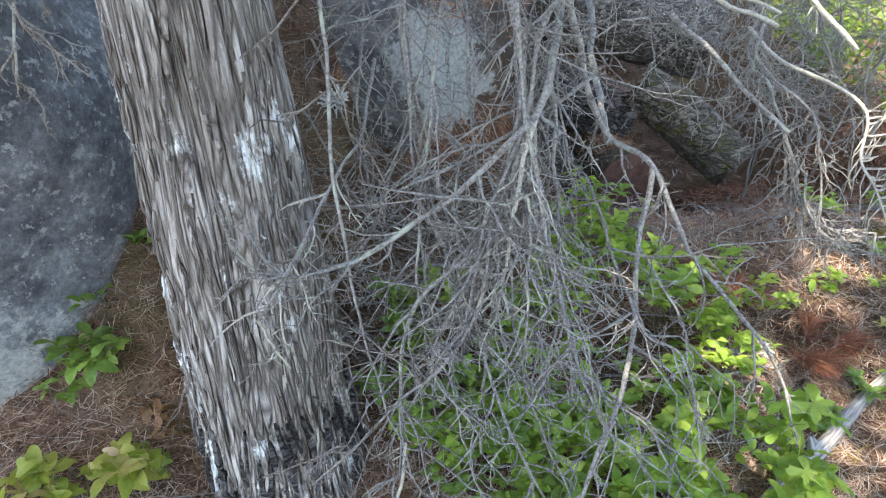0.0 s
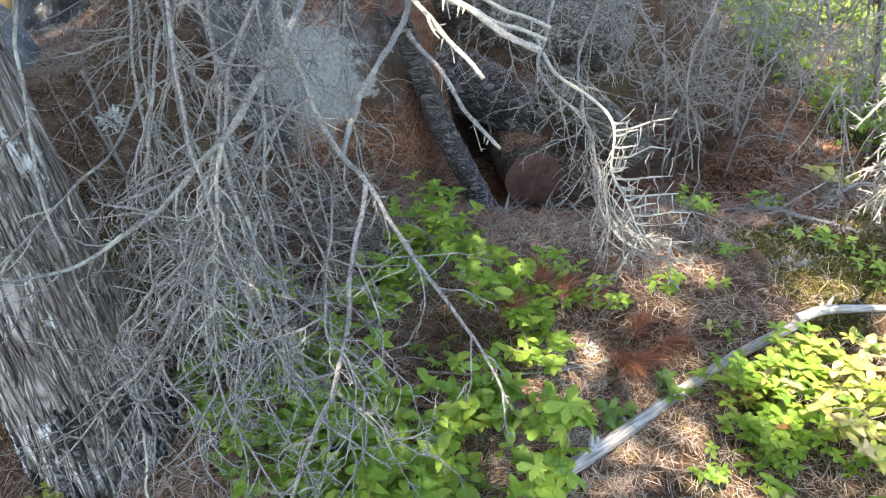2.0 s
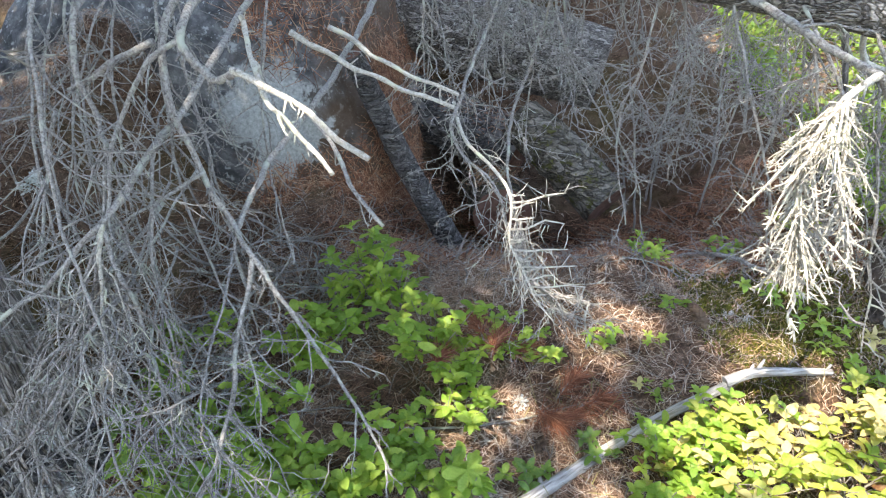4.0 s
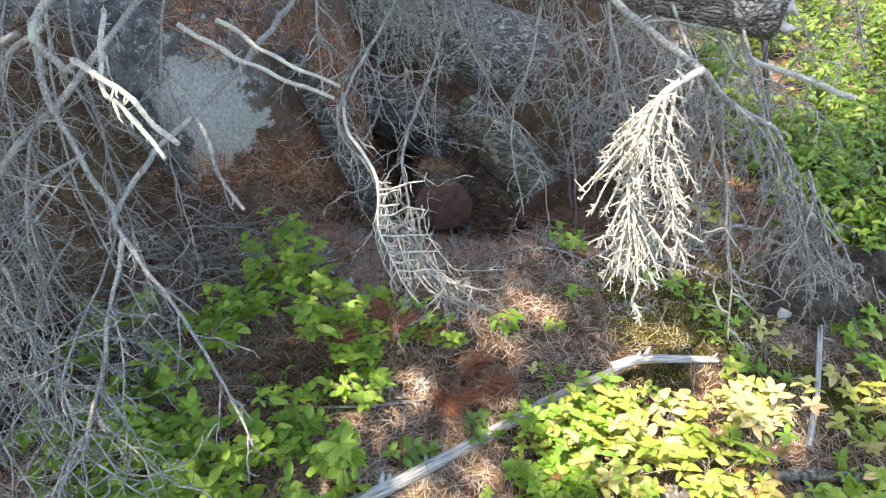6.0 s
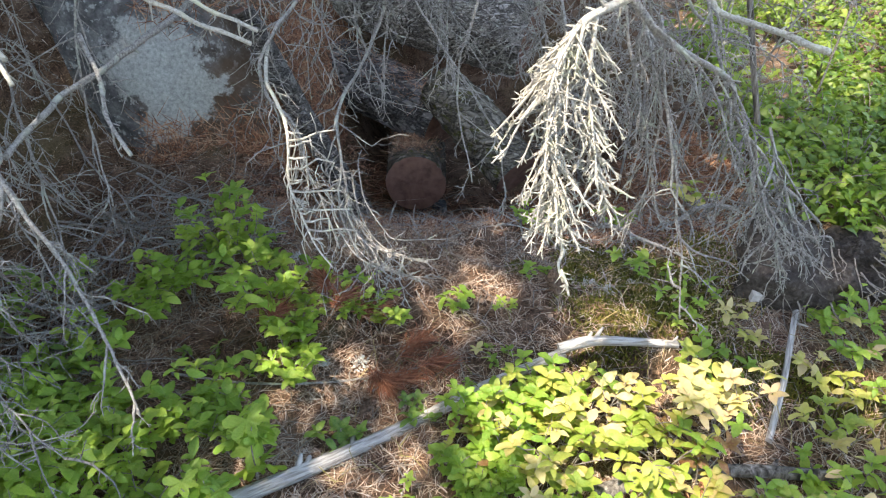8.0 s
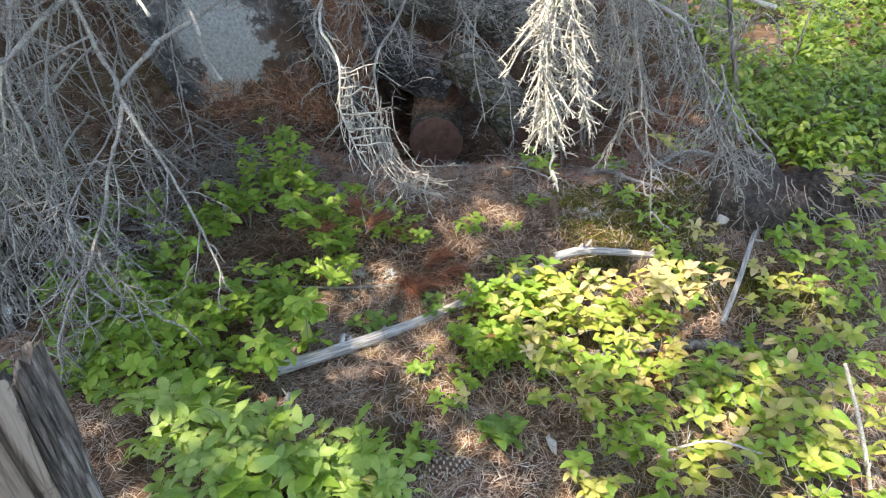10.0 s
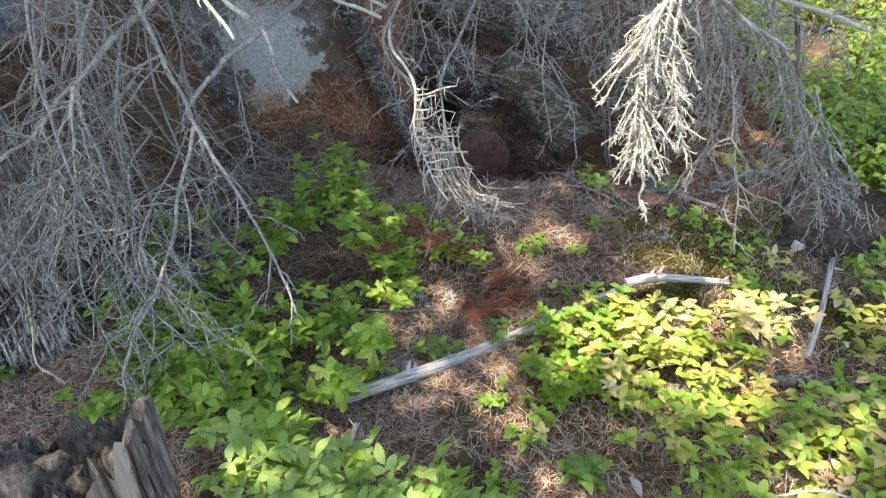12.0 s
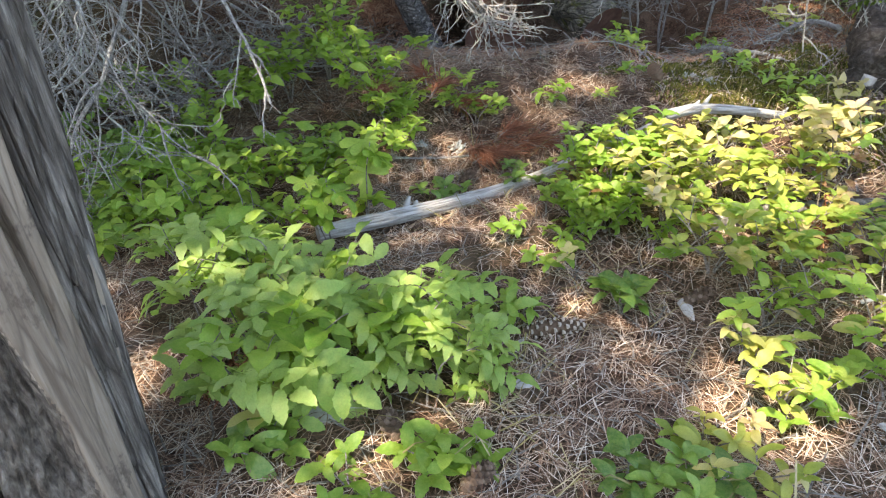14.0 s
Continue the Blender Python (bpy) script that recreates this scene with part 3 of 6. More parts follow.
def crown(parent, line, start_z, reach, seed, limbs=40):
    """Limbs and needle sprays round an upper trunk, left out where a sun patch is wanted."""
    rng = random.Random(seed)
    foliage, boughs = Geo(), Geo()
    levels = [p for p in line if p.z >= start_z]
    for k in range(limbs):
        f = (k + rng.random()) / limbs
        u = f * (len(levels) - 1)
        i = min(int(u), len(levels) - 2)
        p = levels[i].lerp(levels[i + 1], u - i)
        a = k * 2.4 + rng.gauss(0, 0.3)
        l = reach * (1.08 - 0.75 * f) * rng.uniform(0.75, 1.1)
        e = p + Vector((math.cos(a) * l, math.sin(a) * l, -0.10 * l))
        pts = curve([p, (p + e) / 2 + Vector((0, 0, 0.12 * l)), e], 6)
        if not any(in_sun_gap(q) for q in pts[3:]):
            boughs.tube(pts, taper(len(pts), 0.03, 0.006), 5)
        for q in pts[1:]:
            for _k in range(4):
                c = q + Vector((rng.gauss(0, 0.22), rng.gauss(0, 0.22), rng.gauss(0, 0.08)))
                d = Vector((math.cos(a) + rng.gauss(0, 0.8), math.sin(a) + rng.gauss(0, 0.8), rng.uniform(-0.4, 0.1))).normalized() * rng.uniform(0.16, 0.34)
                if in_sun_gap(c) or in_sun_gap(c + d * 0.5) or in_sun_gap(c + d):
                    continue
                for _n in range(3):
                    foliage.strip([c, c + d * 0.5, c + d + Vector((rng.gauss(0, 0.05), rng.gauss(0, 0.05), -0.03))], rng.uniform(0.03, 0.08), Vector((rng.gauss(0, 0.3), rng.gauss(0, 0.3), 1)))
    part("bough", boughs, BROWN_TWIG, parent)
    part("crown", foliage, CONIFER, parent, smooth=False)


build_standing_tree()
# unseen trees added to shade the clearing and the log hollow
for spec in ((-1.9, -0.9, 23, 1.9, 3.0), (0.5, -1.9, 29, 2.2, 3.0, 17.0), (2.6, -1.6, 31, 1.9, 3.2, 12.0), (-3.4, 1.8, 37, 1.8, 3.0), (-0.4, 6.4, 41, 2.2, 2.6, 7.0), (1.5, 6.6, 43, 2.5, 2.4, 11.0), (3.9, 8.4, 47, 2.3, 2.6, 12.0)):
    build_shade_tree(*spec)

# the pile of old logs under the boulder's shoulder
cut_log = log_thing("cut_log", [(1.045, 3.33, -0.10), (0.96, 3.75, -0.08), (0.88, 4.15, -0.05), (0.78, 4.65, 0.0)], [0.165, 0.168, 0.17, 0.17], MOSSY_BARK, "old sawn log with a round brown cut end", plates=35)
dark_log = log_thing("dark_log", [(1.14, 3.70, 0.11), (0.80, 3.84, 0.24), (0.38, 3.97, 0.38), (-0.2, 4.2, 0.55)], [0.175, 0.185, 0.19, 0.19], LOG_BARK, "dark rotting log lying over the sawn log", plates=90)
mossy_log = log_thing("mossy_log", [(1.62, 3.28, 0.00), (1.46, 3.42, 0.13), (1.30, 3.54, 0.25), (1.14, 3.66, 0.36)], [0.13, 0.145, 0.145, 0.13], MOSSY_BARK, "mossy decaying log leaning on the log pile", around=4.0, along=10.0, plates=45)
upper_log = log_thing("upper_log", [(1.62, 4.00, 0.53), (1.2, 4.07, 0.64), (0.76, 4.15, 0.77), (0.0, 4.34, 0.99)], [0.235, 0.25, 0.255, 0.255], PALE_BARK, "thick fallen log with flaking scaly bark", plates=150)
lean_snag = log_thing("leaning_snag", [(0.78, 3.13, -0.19), (0.68, 3.14, 0.01), (0.53, 3.16, 0.32), (0.41, 3.10, 0.70), (0.35, 3.06, 0.91)], [0.064, 0.060, 0.057, 0.052, 0.05], SNAG_BARK, "slim dead trunk with scaly bark leaning on the boulder", sides=40, ridge=0.006, around=2.5, along=16, plates=40)


def log_needles(name, line, radius, seed, count, label):
    """Needles that have settled along the top of a log."""
    rng = random.Random(seed)
    geo = Geo()
    pts = curve(line, 12)
    for _ in range(count):
        i = rng.randrange(0, len(pts) - 1)
        d = (pts[i + 1] - pts[i]).normalized()
        across = d.cross(Vector((0, 0, 1))).normalized()
        up = across.cross(d)
        a = rng.gauss(0, 0.45)
        out = up * math.cos(a) + across * math.sin(a)
        p = pts[i].lerp(pts[i + 1], rng.random()) + out * (radius + rng.uniform(0.004, 0.02))
        t = (d * rng.gauss(0, 1) + across * rng.gauss(0, 1) + up * rng.gauss(0, 0.25)).normalized() * rng.uniform(0.04, 0.09)
        geo.strip([p, p + t * 0.5 + out * 0.006, p + t - out * 0.004], 0.0022, out)
    return tagged(new(name, geo.mesh(name, BROWN_LITTER, smooth=False)), label, "litter", kind="stuff")


log_needles("log_needles", [(1.025, 3.42, -0.095), (0.96, 3.75, -0.08), (0.88, 4.15, -0.05)], 0.168, 1, 2200, "brown needles lying along the sawn log")
log_needles("dark_log_needles", [(1.12, 3.71, 0.12), (0.80, 3.84, 0.24), (0.38, 3.97, 0.38)], 0.185, 2, 700, "brown needles caught on the dark log")


# ---------------------------------------------------------------- dead branches
DOWN = Vector((0, 0, -1))


def grow_twig(geo, p, d, length, r, rng, droop=0.5, level=2, curl=0.25, sides=4, spurs=0.0):
    """A dead twig with smaller twigs on both sides of it."""
    n = 6 if level else 4
    pts = [p.copy()]
    d = d.normalized()
    bend = Vector((rng.gauss(0, 1), rng.gauss(0, 1), rng.gauss(0, 0.5))) * curl
    step = length / n
    for i in range(n):
        d = (d + DOWN * droop / n + bend / n + Vector((rng.gauss(0, 1), rng.gauss(0, 1), rng.gauss(0, 1))) * (0.05 + 0.29 * min(1, 1.3 * curl))).normalized()
        pts.append(pts[-1] + d * step)
    geo.tube(pts, [a * rng.uniform(0.82, 1.2) for a in taper(n + 1, r, max(r * 0.3, 0.0009))], sides, cap=False)
    if spurs:
        for j in range(int(length / spurs)):
            i = rng.randrange(n)
            q = pts[i].lerp(pts[i + 1], rng.random())
            e = (Vector((rng.gauss(0, 1), rng.gauss(0, 1), rng.gauss(-0.2, 1))).normalized() + (pts[i + 1] - pts[i]).normalized() * 0.5).normalized()
            geo.tube([q, q + e * (r + rng.uniform(0.005, 0.014))], [r * 0.55 + 0.0004, 0.0005], 3, cap=False)
    if level:
        k = max(3, int(length / (0.055 if level == 1 else 0.056)))
        for j in range(k):
            t = (j + rng.uniform(0.3, 1.0)) / (k + 0.3)
            i = min(n - 1, int(t * n))
            q = pts[i].lerp(pts[i + 1], t * n - i)
            dd = (pts[i + 1] - pts[i]).normalized()
            s = dd.cross(Vector((rng.gauss(0, 0.35), rng.gauss(0, 0.35), 1))).normalized() * (1 if j % 2 else -1)
            out = (dd * rng.uniform(0.25, 0.9) + s * rng.uniform(0.7, 1.1) + Vector((0, 0, rng.gauss(-0.05, 0.3)))).normalized()
            l = length * rng.uniform(0.22, 0.5) * (1.1 - 0.6 * t)
            grow_twig(geo, q, out, l, max(r * 0.62, 0.0014), rng, droop * 0.9, level - 1, curl, 3, spurs if level > 1 else spurs * 1.6)


def branch_part(parent, pts, r0, r1, seed, twigs=8, length=(0.2, 0.45), droop=0.7, level=2, material=None, start=0.15, curl=0.3, sway=None, twig_r=0.0028, twig_material=None, label="", spurs=0.035, end=1.0):
    """A limb with its side twigs, each twig a piece of its own."""
    rng = random.Random(seed)
    material = material or TWIG
    r0, r1 = r0 * 0.82, r1 * 0.88
    line = curve(pts, 10, 0.011)
    n = len(line)
    geo = Geo()
    radii = [r * (1 + 0.22 * noise.noise(p * 45)) for r, p in zip(taper(n, r0, r1), line)]
    geo.tube(line, radii, 9, lump=0.32)
    # short broken stubs on the limb
    for _ in range(max(2, n // 4)):
        i = rng.randrange(1, n - 1)
        d = (line[i + 1] - line[i]).normalized()
        s = (d * 0.5 + Vector((rng.gauss(0, 1), rng.gauss(0, 1), rng.gauss(0, 1))).cross(d).normalized()).normalized()
        l = rng.uniform(0.008, 0.03)
        geo.tube([line[i], line[i] + s * (radii[i] + l * 0.5), line[i] + s * (radii[i] + l)], [radii[i] * 0.5, radii[i] * 0.35, radii[i] * 0.2], 4)
    limb = part("dead_branch", geo, material, parent, label)
    if parent.name.startswith("hanging") and line[-1].x < 0.6:
        twigs, twig_r = round(twigs * 0.95), twig_r * 0.8
    for j in range(twigs):
        t = start + (end - start) * (j + rng.uniform(0, 1)) / twigs
        i = min(n - 2, int(t * (n - 1)))
        q = line[i].lerp(line[i + 1], t * (n - 1) - i)
        d = (line[i + 1] - line[i]).normalized()
        s = d.cross(Vector((rng.gauss(0, 0.6), rng.gauss(0, 0.6), 1))).normalized() * (1 if j % 2 else -1)
        out = d * rng.uniform(0.4, 1.0) + s * rng.uniform(0.5, 1.0) + DOWN * rng.uniform(0, 0.4)
        if sway:
            out += Vector(sway)
        g = Geo()
        grow_twig(g, q, out, rng.uniform(*length) * (1.15 - 0.5 * t), 1.45 * twig_r * rng.uniform(0.75, 1.35), rng, droop, level, curl, 4, spurs)
        part("twig", g, twig_material or material, limb)
    return limb


def build_hanging_tree():
    """The dead conifer that hangs over the place: its stem passes above, its branches droop into view."""
    stem = [(2.32, 2.22, 1.22), (1.6, 2.30, 1.37), (0.6, 2.45, 1.53), (-0.5, 2.75, 1.68), (-1.6, 3.2, 1.95)]
    th = thing("hanging_dead_tree", stem[0], "grey dead conifer fallen across the boulder, bare twigs drooping", "fallen tree")
    geo, line, full = bark_tube(stem, [0.075, 0.08, 0.085, 0.095, 0.10], 40, 0.006, 3.0, 10.0, 1.0, 16)
    cap = end_cap(geo, 40, True)
    part("trunk", geo, PALE_BARK, th, "weathered grey stem with scaly bark")
    part("broken_end", cap, POLE_WOOD, th, "pale splintered end")
    for k in range(7):
        rng = random.Random(60 + k)
        g = Geo()
        a = 2 * math.pi * k / 7
        p = Vector((2.31, 2.22 + 0.045 * math.cos(a), 1.215 + 0.045 * math.sin(a)))
        reach = rng.uniform(0.02, 0.09)
        g.tube([p, p + Vector((reach * 0.5, rng.gauss(0, 0.008), rng.gauss(0, 0.008))), p + Vector((reach, rng.gauss(0, 0.012), rng.gauss(-0.01, 0.012)))], [0.020, 0.016, 0.006], 5, lump=0.5)
        part("splinter", g, POLE_WOOD, th)
    B = branch_part
    # the crooked branch with its fork
    B(th, [(0.42, 2.35, 1.48), (0.30, 1.75, 1.45), (0.28, 1.57, 1.25), (0.32, 1.53, 1.08), (0.40, 1.5, 0.89), (0.50, 1.39, 0.84), (0.62, 1.35, 0.62), (0.75, 1.25, 0.49), (0.86, 1.15, 0.32)], 0.014, 0.004, 1, 10, (0.12, 0.32), 0.9, start=0.45)
    B(th, [(0.50, 1.39, 0.84), (0.46, 1.28, 0.66), (0.42, 1.12, 0.43), (0.36, 1.02, 0.29), (0.30, 0.96, 0.14), (0.27, 0.93, 0.0)], 0.009, 0.004, 2, 12, (0.15, 0.36), 0.6)
    B(th, [(0.41, 1.5, 0.86), (0.42, 1.7, 0.93), (0.44, 1.93, 0.97), (0.49, 2.2, 1.03), (0.50, 2.5, 1.09), (0.52, 2.75, 1.15), (0.55, 3.2, 1.3)], 0.010, 0.015, 3, 3, (0.1, 0.2), 0.8)
    # pale broken limb; the sun on it is put into the twig colour
    B(th, [(0.55, 2.40, 1.50), (0.45, 1.9, 1.52), (0.43, 1.45, 1.42), (0.49, 1.4, 1.32), (0.59, 1.33, 1.34)], 0.013, 0.0095, 4, 3, (0.08, 0.2), 0.8, start=0.6)
    B(th, [(0.57, 1.34, 1.34), (0.66, 1.29, 1.325), (0.74, 1.25, 1.30), (0.90, 1.15, 1.23)], 0.0095, 0.0065, 5, 2, (0.03, 0.06), 0.2, level=0, material=PALE_TWIG, label="broken branch paled to look sunlit")
    B(th, [(0.49, 1.95, 1.28), (0.68, 1.93, 1.17), (0.97, 1.92, 1.05)], 0.011, 0.007, 6, 3, (0.04, 0.09), 0.4, level=0, material=PALE_TWIG, label="broken branch paled to look sunlit")
    B(th, [(0.59, 2.0, 1.28), (0.77, 1.97, 1.17), (0.98, 1.95, 1.08)], 0.010, 0.006, 7, 2, (0.04, 0.09), 0.4, level=0, material=PALE_TWIG, label="broken branch paled to look sunlit")
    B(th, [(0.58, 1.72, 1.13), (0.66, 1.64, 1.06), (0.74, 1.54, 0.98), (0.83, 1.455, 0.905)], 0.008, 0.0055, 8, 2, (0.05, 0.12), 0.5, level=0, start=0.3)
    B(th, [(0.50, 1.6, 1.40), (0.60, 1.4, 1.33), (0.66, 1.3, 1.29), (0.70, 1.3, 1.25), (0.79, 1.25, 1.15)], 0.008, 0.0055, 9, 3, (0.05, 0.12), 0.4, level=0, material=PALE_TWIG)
    # the web of curved twigs before the log pile
    B(th, [(1.12, 2.60, 1.36), (1.05, 2.4, 1.20), (0.98, 2.05, 1.05), (0.96, 1.95, 0.94), (1.09, 1.85, 0.83), (1.14, 1.8, 0.69), (1.20, 1.78, 0.45)], 0.0085, 0.003, 10, 32, (0.18, 0.42), 2.0, start=0.15, curl=1.5, twig_r=0.0017, level=1, spurs=0.02)
    B(th, [(1.30, 2.38, 1.40), (1.22, 2.52, 1.10), (1.135, 2.42, 0.86), (1.125, 2.154, 0.79), (1.15, 2.02, 0.66), (1.165, 1.93, 0.55), (1.20, 1.90, 0.47), (1.28, 1.85, 0.42), (1.40, 1.81, 0.43)], 0.0085, 0.003, 12, 30, (0.16, 0.34), 1.6, start=0.25, curl=1.3, twig_r=0.0020, level=1, spurs=0.02)
    # a sweep of bowed twigs from its lower end
    for k in range(9):
        dx, dy, dz = 0.018 * (k % 3), 0.022 * (k - 4), -0.022 * (k % 4)
        B(th, [(1.155 + dx, 1.97 + dy, 0.60), (1.18 + dx, 1.93 + dy, 0.50 + dz), (1.25 + dx, 1.88 + dy, 0.42 + dz), (1.34 + 0.03 * (k % 4), 1.85 + dy, 0.40 + dz), (1.40 + 0.05 * (k % 3), 1.83 + dy * 1.4, 0.41 + dz)], 0.0036, 0.0015, 600 + k, 5, (0.05, 0.14), 0.3, start=0.3, curl=0.5, level=0, twig_r=0.0014, spurs=0.012)
    B(th, [(1.62, 2.34, 1.36), (1.56, 2.3, 1.05), (1.50, 2.26, 0.8), (1.56, 2.2, 0.5)], 0.006, 0.0025, 13, 7, (0.14, 0.3), 1.0, start=0.2, curl=0.7, twig_r=0.002)
    B(th, [(1.25, 2.40, 1.42), (1.30, 2.45, 1.15), (1.42, 2.46, 0.9), (1.60, 2.42, 0.62), (1.66, 2.4, 0.36)], 0.006, 0.0025, 14, 7, (0.14, 0.3), 0.9, start=0.1, curl=0.6, twig_r=0.002)
    # the bright spray, partly sunlit by its pale colour, and the drape beside it
    B(th, [(1.75, 2.30, 1.33), (1.83, 1.9, 1.31), (1.92, 1.8, 1.26), (2.0, 1.65, 1.22)], 0.013, 0.011, 15, 4, (0.15, 0.3), 1.0, start=0.3)
    B(th, [(2.0, 1.65, 1.22), (1.9, 1.58, 1.19), (1.85, 1.55, 1.11), (1.84, 1.53, 0.95), (1.862, 1.525, 0.84), (1.855, 1.52, 0.75), (1.888, 1.51, 0.68), (1.876, 1.505, 0.63), (1.890, 1.5, 0.585)], 0.011, 0.003, 16, 90, (0.08, 0.21), 0.42, start=0.10, curl=0.05, material=PALE_TWIG, level=1, spurs=0.010, twig_r=0.0030, label="lichen-crusted spray of stubby twigs, paled to look sunlit", end=0.60)
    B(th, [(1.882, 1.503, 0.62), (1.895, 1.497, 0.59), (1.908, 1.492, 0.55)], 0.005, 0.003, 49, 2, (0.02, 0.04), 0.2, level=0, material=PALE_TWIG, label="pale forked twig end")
    B(th, [(1.93, 1.60, 1.20), (1.92, 1.56, 1.08), (1.94, 1.53, 0.95), (1.985, 1.50, 0.80)], 0.007, 0.003, 17, 40, (0.06, 0.15), 0.35, start=0.1, curl=0.03, material=PALE_TWIG, level=1, spurs=0.012, twig_r=0.0030, label="lichen-crusted spray of stubby twigs, paled to look sunlit")
    B(th, [(2.0, 1.65, 1.22), (2.12, 1.75, 1.09), (2.27, 1.85, 0.98), (2.36, 1.95, 0.80), (2.63, 2.05, 0.50)], 0.011, 0.005, 18, 15, (0.25, 0.5), 1.5, start=0.03, curl=0.3, twig_r=0.0028, spurs=0.016)
    B(th, [(1.98, 2.2, 1.28), (2.06, 1.98, 1.1), (2.12, 1.9, 0.85), (2.10, 1.88, 0.55)], 0.007, 0.003, 19, 10, (0.2, 0.42), 1.3, start=0.1, curl=0.3, twig_r=0.0022, spurs=0.016)
    B(th, [(1.80, 2.25, 1.30), (1.86, 2.1, 1.05), (1.95, 2.05, 0.8), (2.0, 2.0, 0.5)], 0.007, 0.003, 20, 10, (0.2, 0.42), 1.2, start=0.05, curl=0.35, twig_r=0.0022, spurs=0.016)
    B(th, [(2.20, 2.2, 1.22), (2.27, 2.05, 1.0), (2.36, 2.05, 0.75), (2.50, 2.08, 0.42)], 0.007, 0.003, 21, 10, (0.2, 0.42), 1.2, start=0.1, curl=0.3, twig_r=0.0022, spurs=0.016)
    B(th, [(2.36, 1.95, 0.80), (2.45, 2.02, 0.62), (2.52, 2.05, 0.45), (2.60, 2.08, 0.28)], 0.006, 0.003, 22, 9, (0.15, 0.34), 0.9, start=0.05, curl=0.3, twig_r=0.0022, spurs=0.016)
    B(th, [(2.25, 2.3, 1.24), (2.29, 2.38, 1.06), (2.40, 2.33, 1.01), (2.60, 2.2, 0.96)], 0.012, 0.011, 23, 2, (0.04, 0.08), 0.3, level=0, start=0.4, material=PALE_TWIG, label="thick broken branch stub")
    B(th, [(2.10, 2.3, 1.25), (2.19, 2.28, 1.12), (2.27, 2.25, 1.03), (2.38, 2.2, 0.99)], 0.007, 0.004, 24, 2, (0.05, 0.1), 0.5, level=0)
    # pale side shoots that stand like rungs on one hanging twig
    rng = random.Random(17)
    rail = curve([(0.95, 2.06, 1.02), (1.0, 1.91, 0.956), (1.09, 1.77, 0.925), (1.15, 1.674, 0.875), (1.146, 1.635, 0.765), (1.185, 1.595, 0.70), (1.225, 1.565, 0.62), (1.275, 1.54, 0.55)], 8, 0.006)
    g = Geo()
    g.tube(rail, taper(len(rail), 0.0062, 0.0022), 7, lump=0.25)
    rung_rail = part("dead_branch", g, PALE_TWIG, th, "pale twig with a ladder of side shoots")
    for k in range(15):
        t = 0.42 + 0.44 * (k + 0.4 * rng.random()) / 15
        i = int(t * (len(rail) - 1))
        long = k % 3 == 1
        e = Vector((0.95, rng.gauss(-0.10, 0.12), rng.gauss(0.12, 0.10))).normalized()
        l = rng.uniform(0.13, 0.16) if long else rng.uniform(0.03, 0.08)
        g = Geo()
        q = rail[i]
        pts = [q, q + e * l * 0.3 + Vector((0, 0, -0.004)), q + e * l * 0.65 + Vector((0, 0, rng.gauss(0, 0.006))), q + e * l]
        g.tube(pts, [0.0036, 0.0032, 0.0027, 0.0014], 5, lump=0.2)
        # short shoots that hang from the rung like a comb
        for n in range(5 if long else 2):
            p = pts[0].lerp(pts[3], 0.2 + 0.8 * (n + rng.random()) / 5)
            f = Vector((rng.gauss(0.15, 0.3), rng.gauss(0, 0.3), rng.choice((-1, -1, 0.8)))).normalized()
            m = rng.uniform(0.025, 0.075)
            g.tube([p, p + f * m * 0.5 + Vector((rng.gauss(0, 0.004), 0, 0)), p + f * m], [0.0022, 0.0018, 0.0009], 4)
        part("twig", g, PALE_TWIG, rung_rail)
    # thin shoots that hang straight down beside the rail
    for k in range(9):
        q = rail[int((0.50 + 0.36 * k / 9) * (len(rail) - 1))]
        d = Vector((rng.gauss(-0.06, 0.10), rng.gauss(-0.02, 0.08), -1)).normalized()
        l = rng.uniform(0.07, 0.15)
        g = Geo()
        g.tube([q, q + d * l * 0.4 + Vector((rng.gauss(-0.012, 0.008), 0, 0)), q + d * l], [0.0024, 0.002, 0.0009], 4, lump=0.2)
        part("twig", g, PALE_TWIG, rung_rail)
    # limbs that fan out from one knot and hang before the trunk
    FAN = dict(droop=0.35, curl=1.0, start=0.12)
    B(th, [(0.33, 2.2, 1.40), (0.30, 1.75, 1.22), (0.24, 1.40, 1.07), (0.19, 1.28, 1.00)], 0.013, 0.010, 40, 3, (0.1, 0.25), 0.6, start=0.4)
    B(th, [(0.19, 1.28, 1.00), (-0.01, 1.22, 0.83), (-0.18, 1.14, 0.74), (-0.28, 1.04, 0.77), (-0.36, 1.00, 0.80)], 0.009, 0.003, 41, 16, (0.18, 0.36), level=1, twig_r=0.0026, **FAN)
    B(th, [(0.19, 1.28, 1.00), (0.17, 1.25, 0.88), (0.14, 1.20, 0.71), (0.12, 1.16, 0.58)], 0.008, 0.003, 42, 24, (0.16, 0.34), material=PALE_TWIG, level=1, twig_r=0.0024, **FAN)
    B(th, [(0.19, 1.28, 0.98), (0.23, 1.24, 0.77), (0.28, 1.17, 0.57), (0.30, 1.10, 0.39)], 0.008, 0.003, 43, 16, (0.2, 0.4), level=1, twig_r=0.0025, **FAN)
    B(th, [(0.19, 1.28, 0.98), (0.10, 1.23, 0.76), (-0.07, 1.15, 0.59), (-0.10, 1.08, 0.37), (-0.08, 1.02, 0.20)], 0.008, 0.003, 44, 20, (0.2, 0.42), level=1, twig_r=0.0025, **FAN)
    B(th, [(0.17, 1.26, 0.86), (0.06, 1.20, 0.65), (-0.02, 1.12, 0.48), (0.09, 1.05, 0.29)], 0.007, 0.003, 45, 18, (0.2, 0.4), level=1, twig_r=0.0025, **FAN)
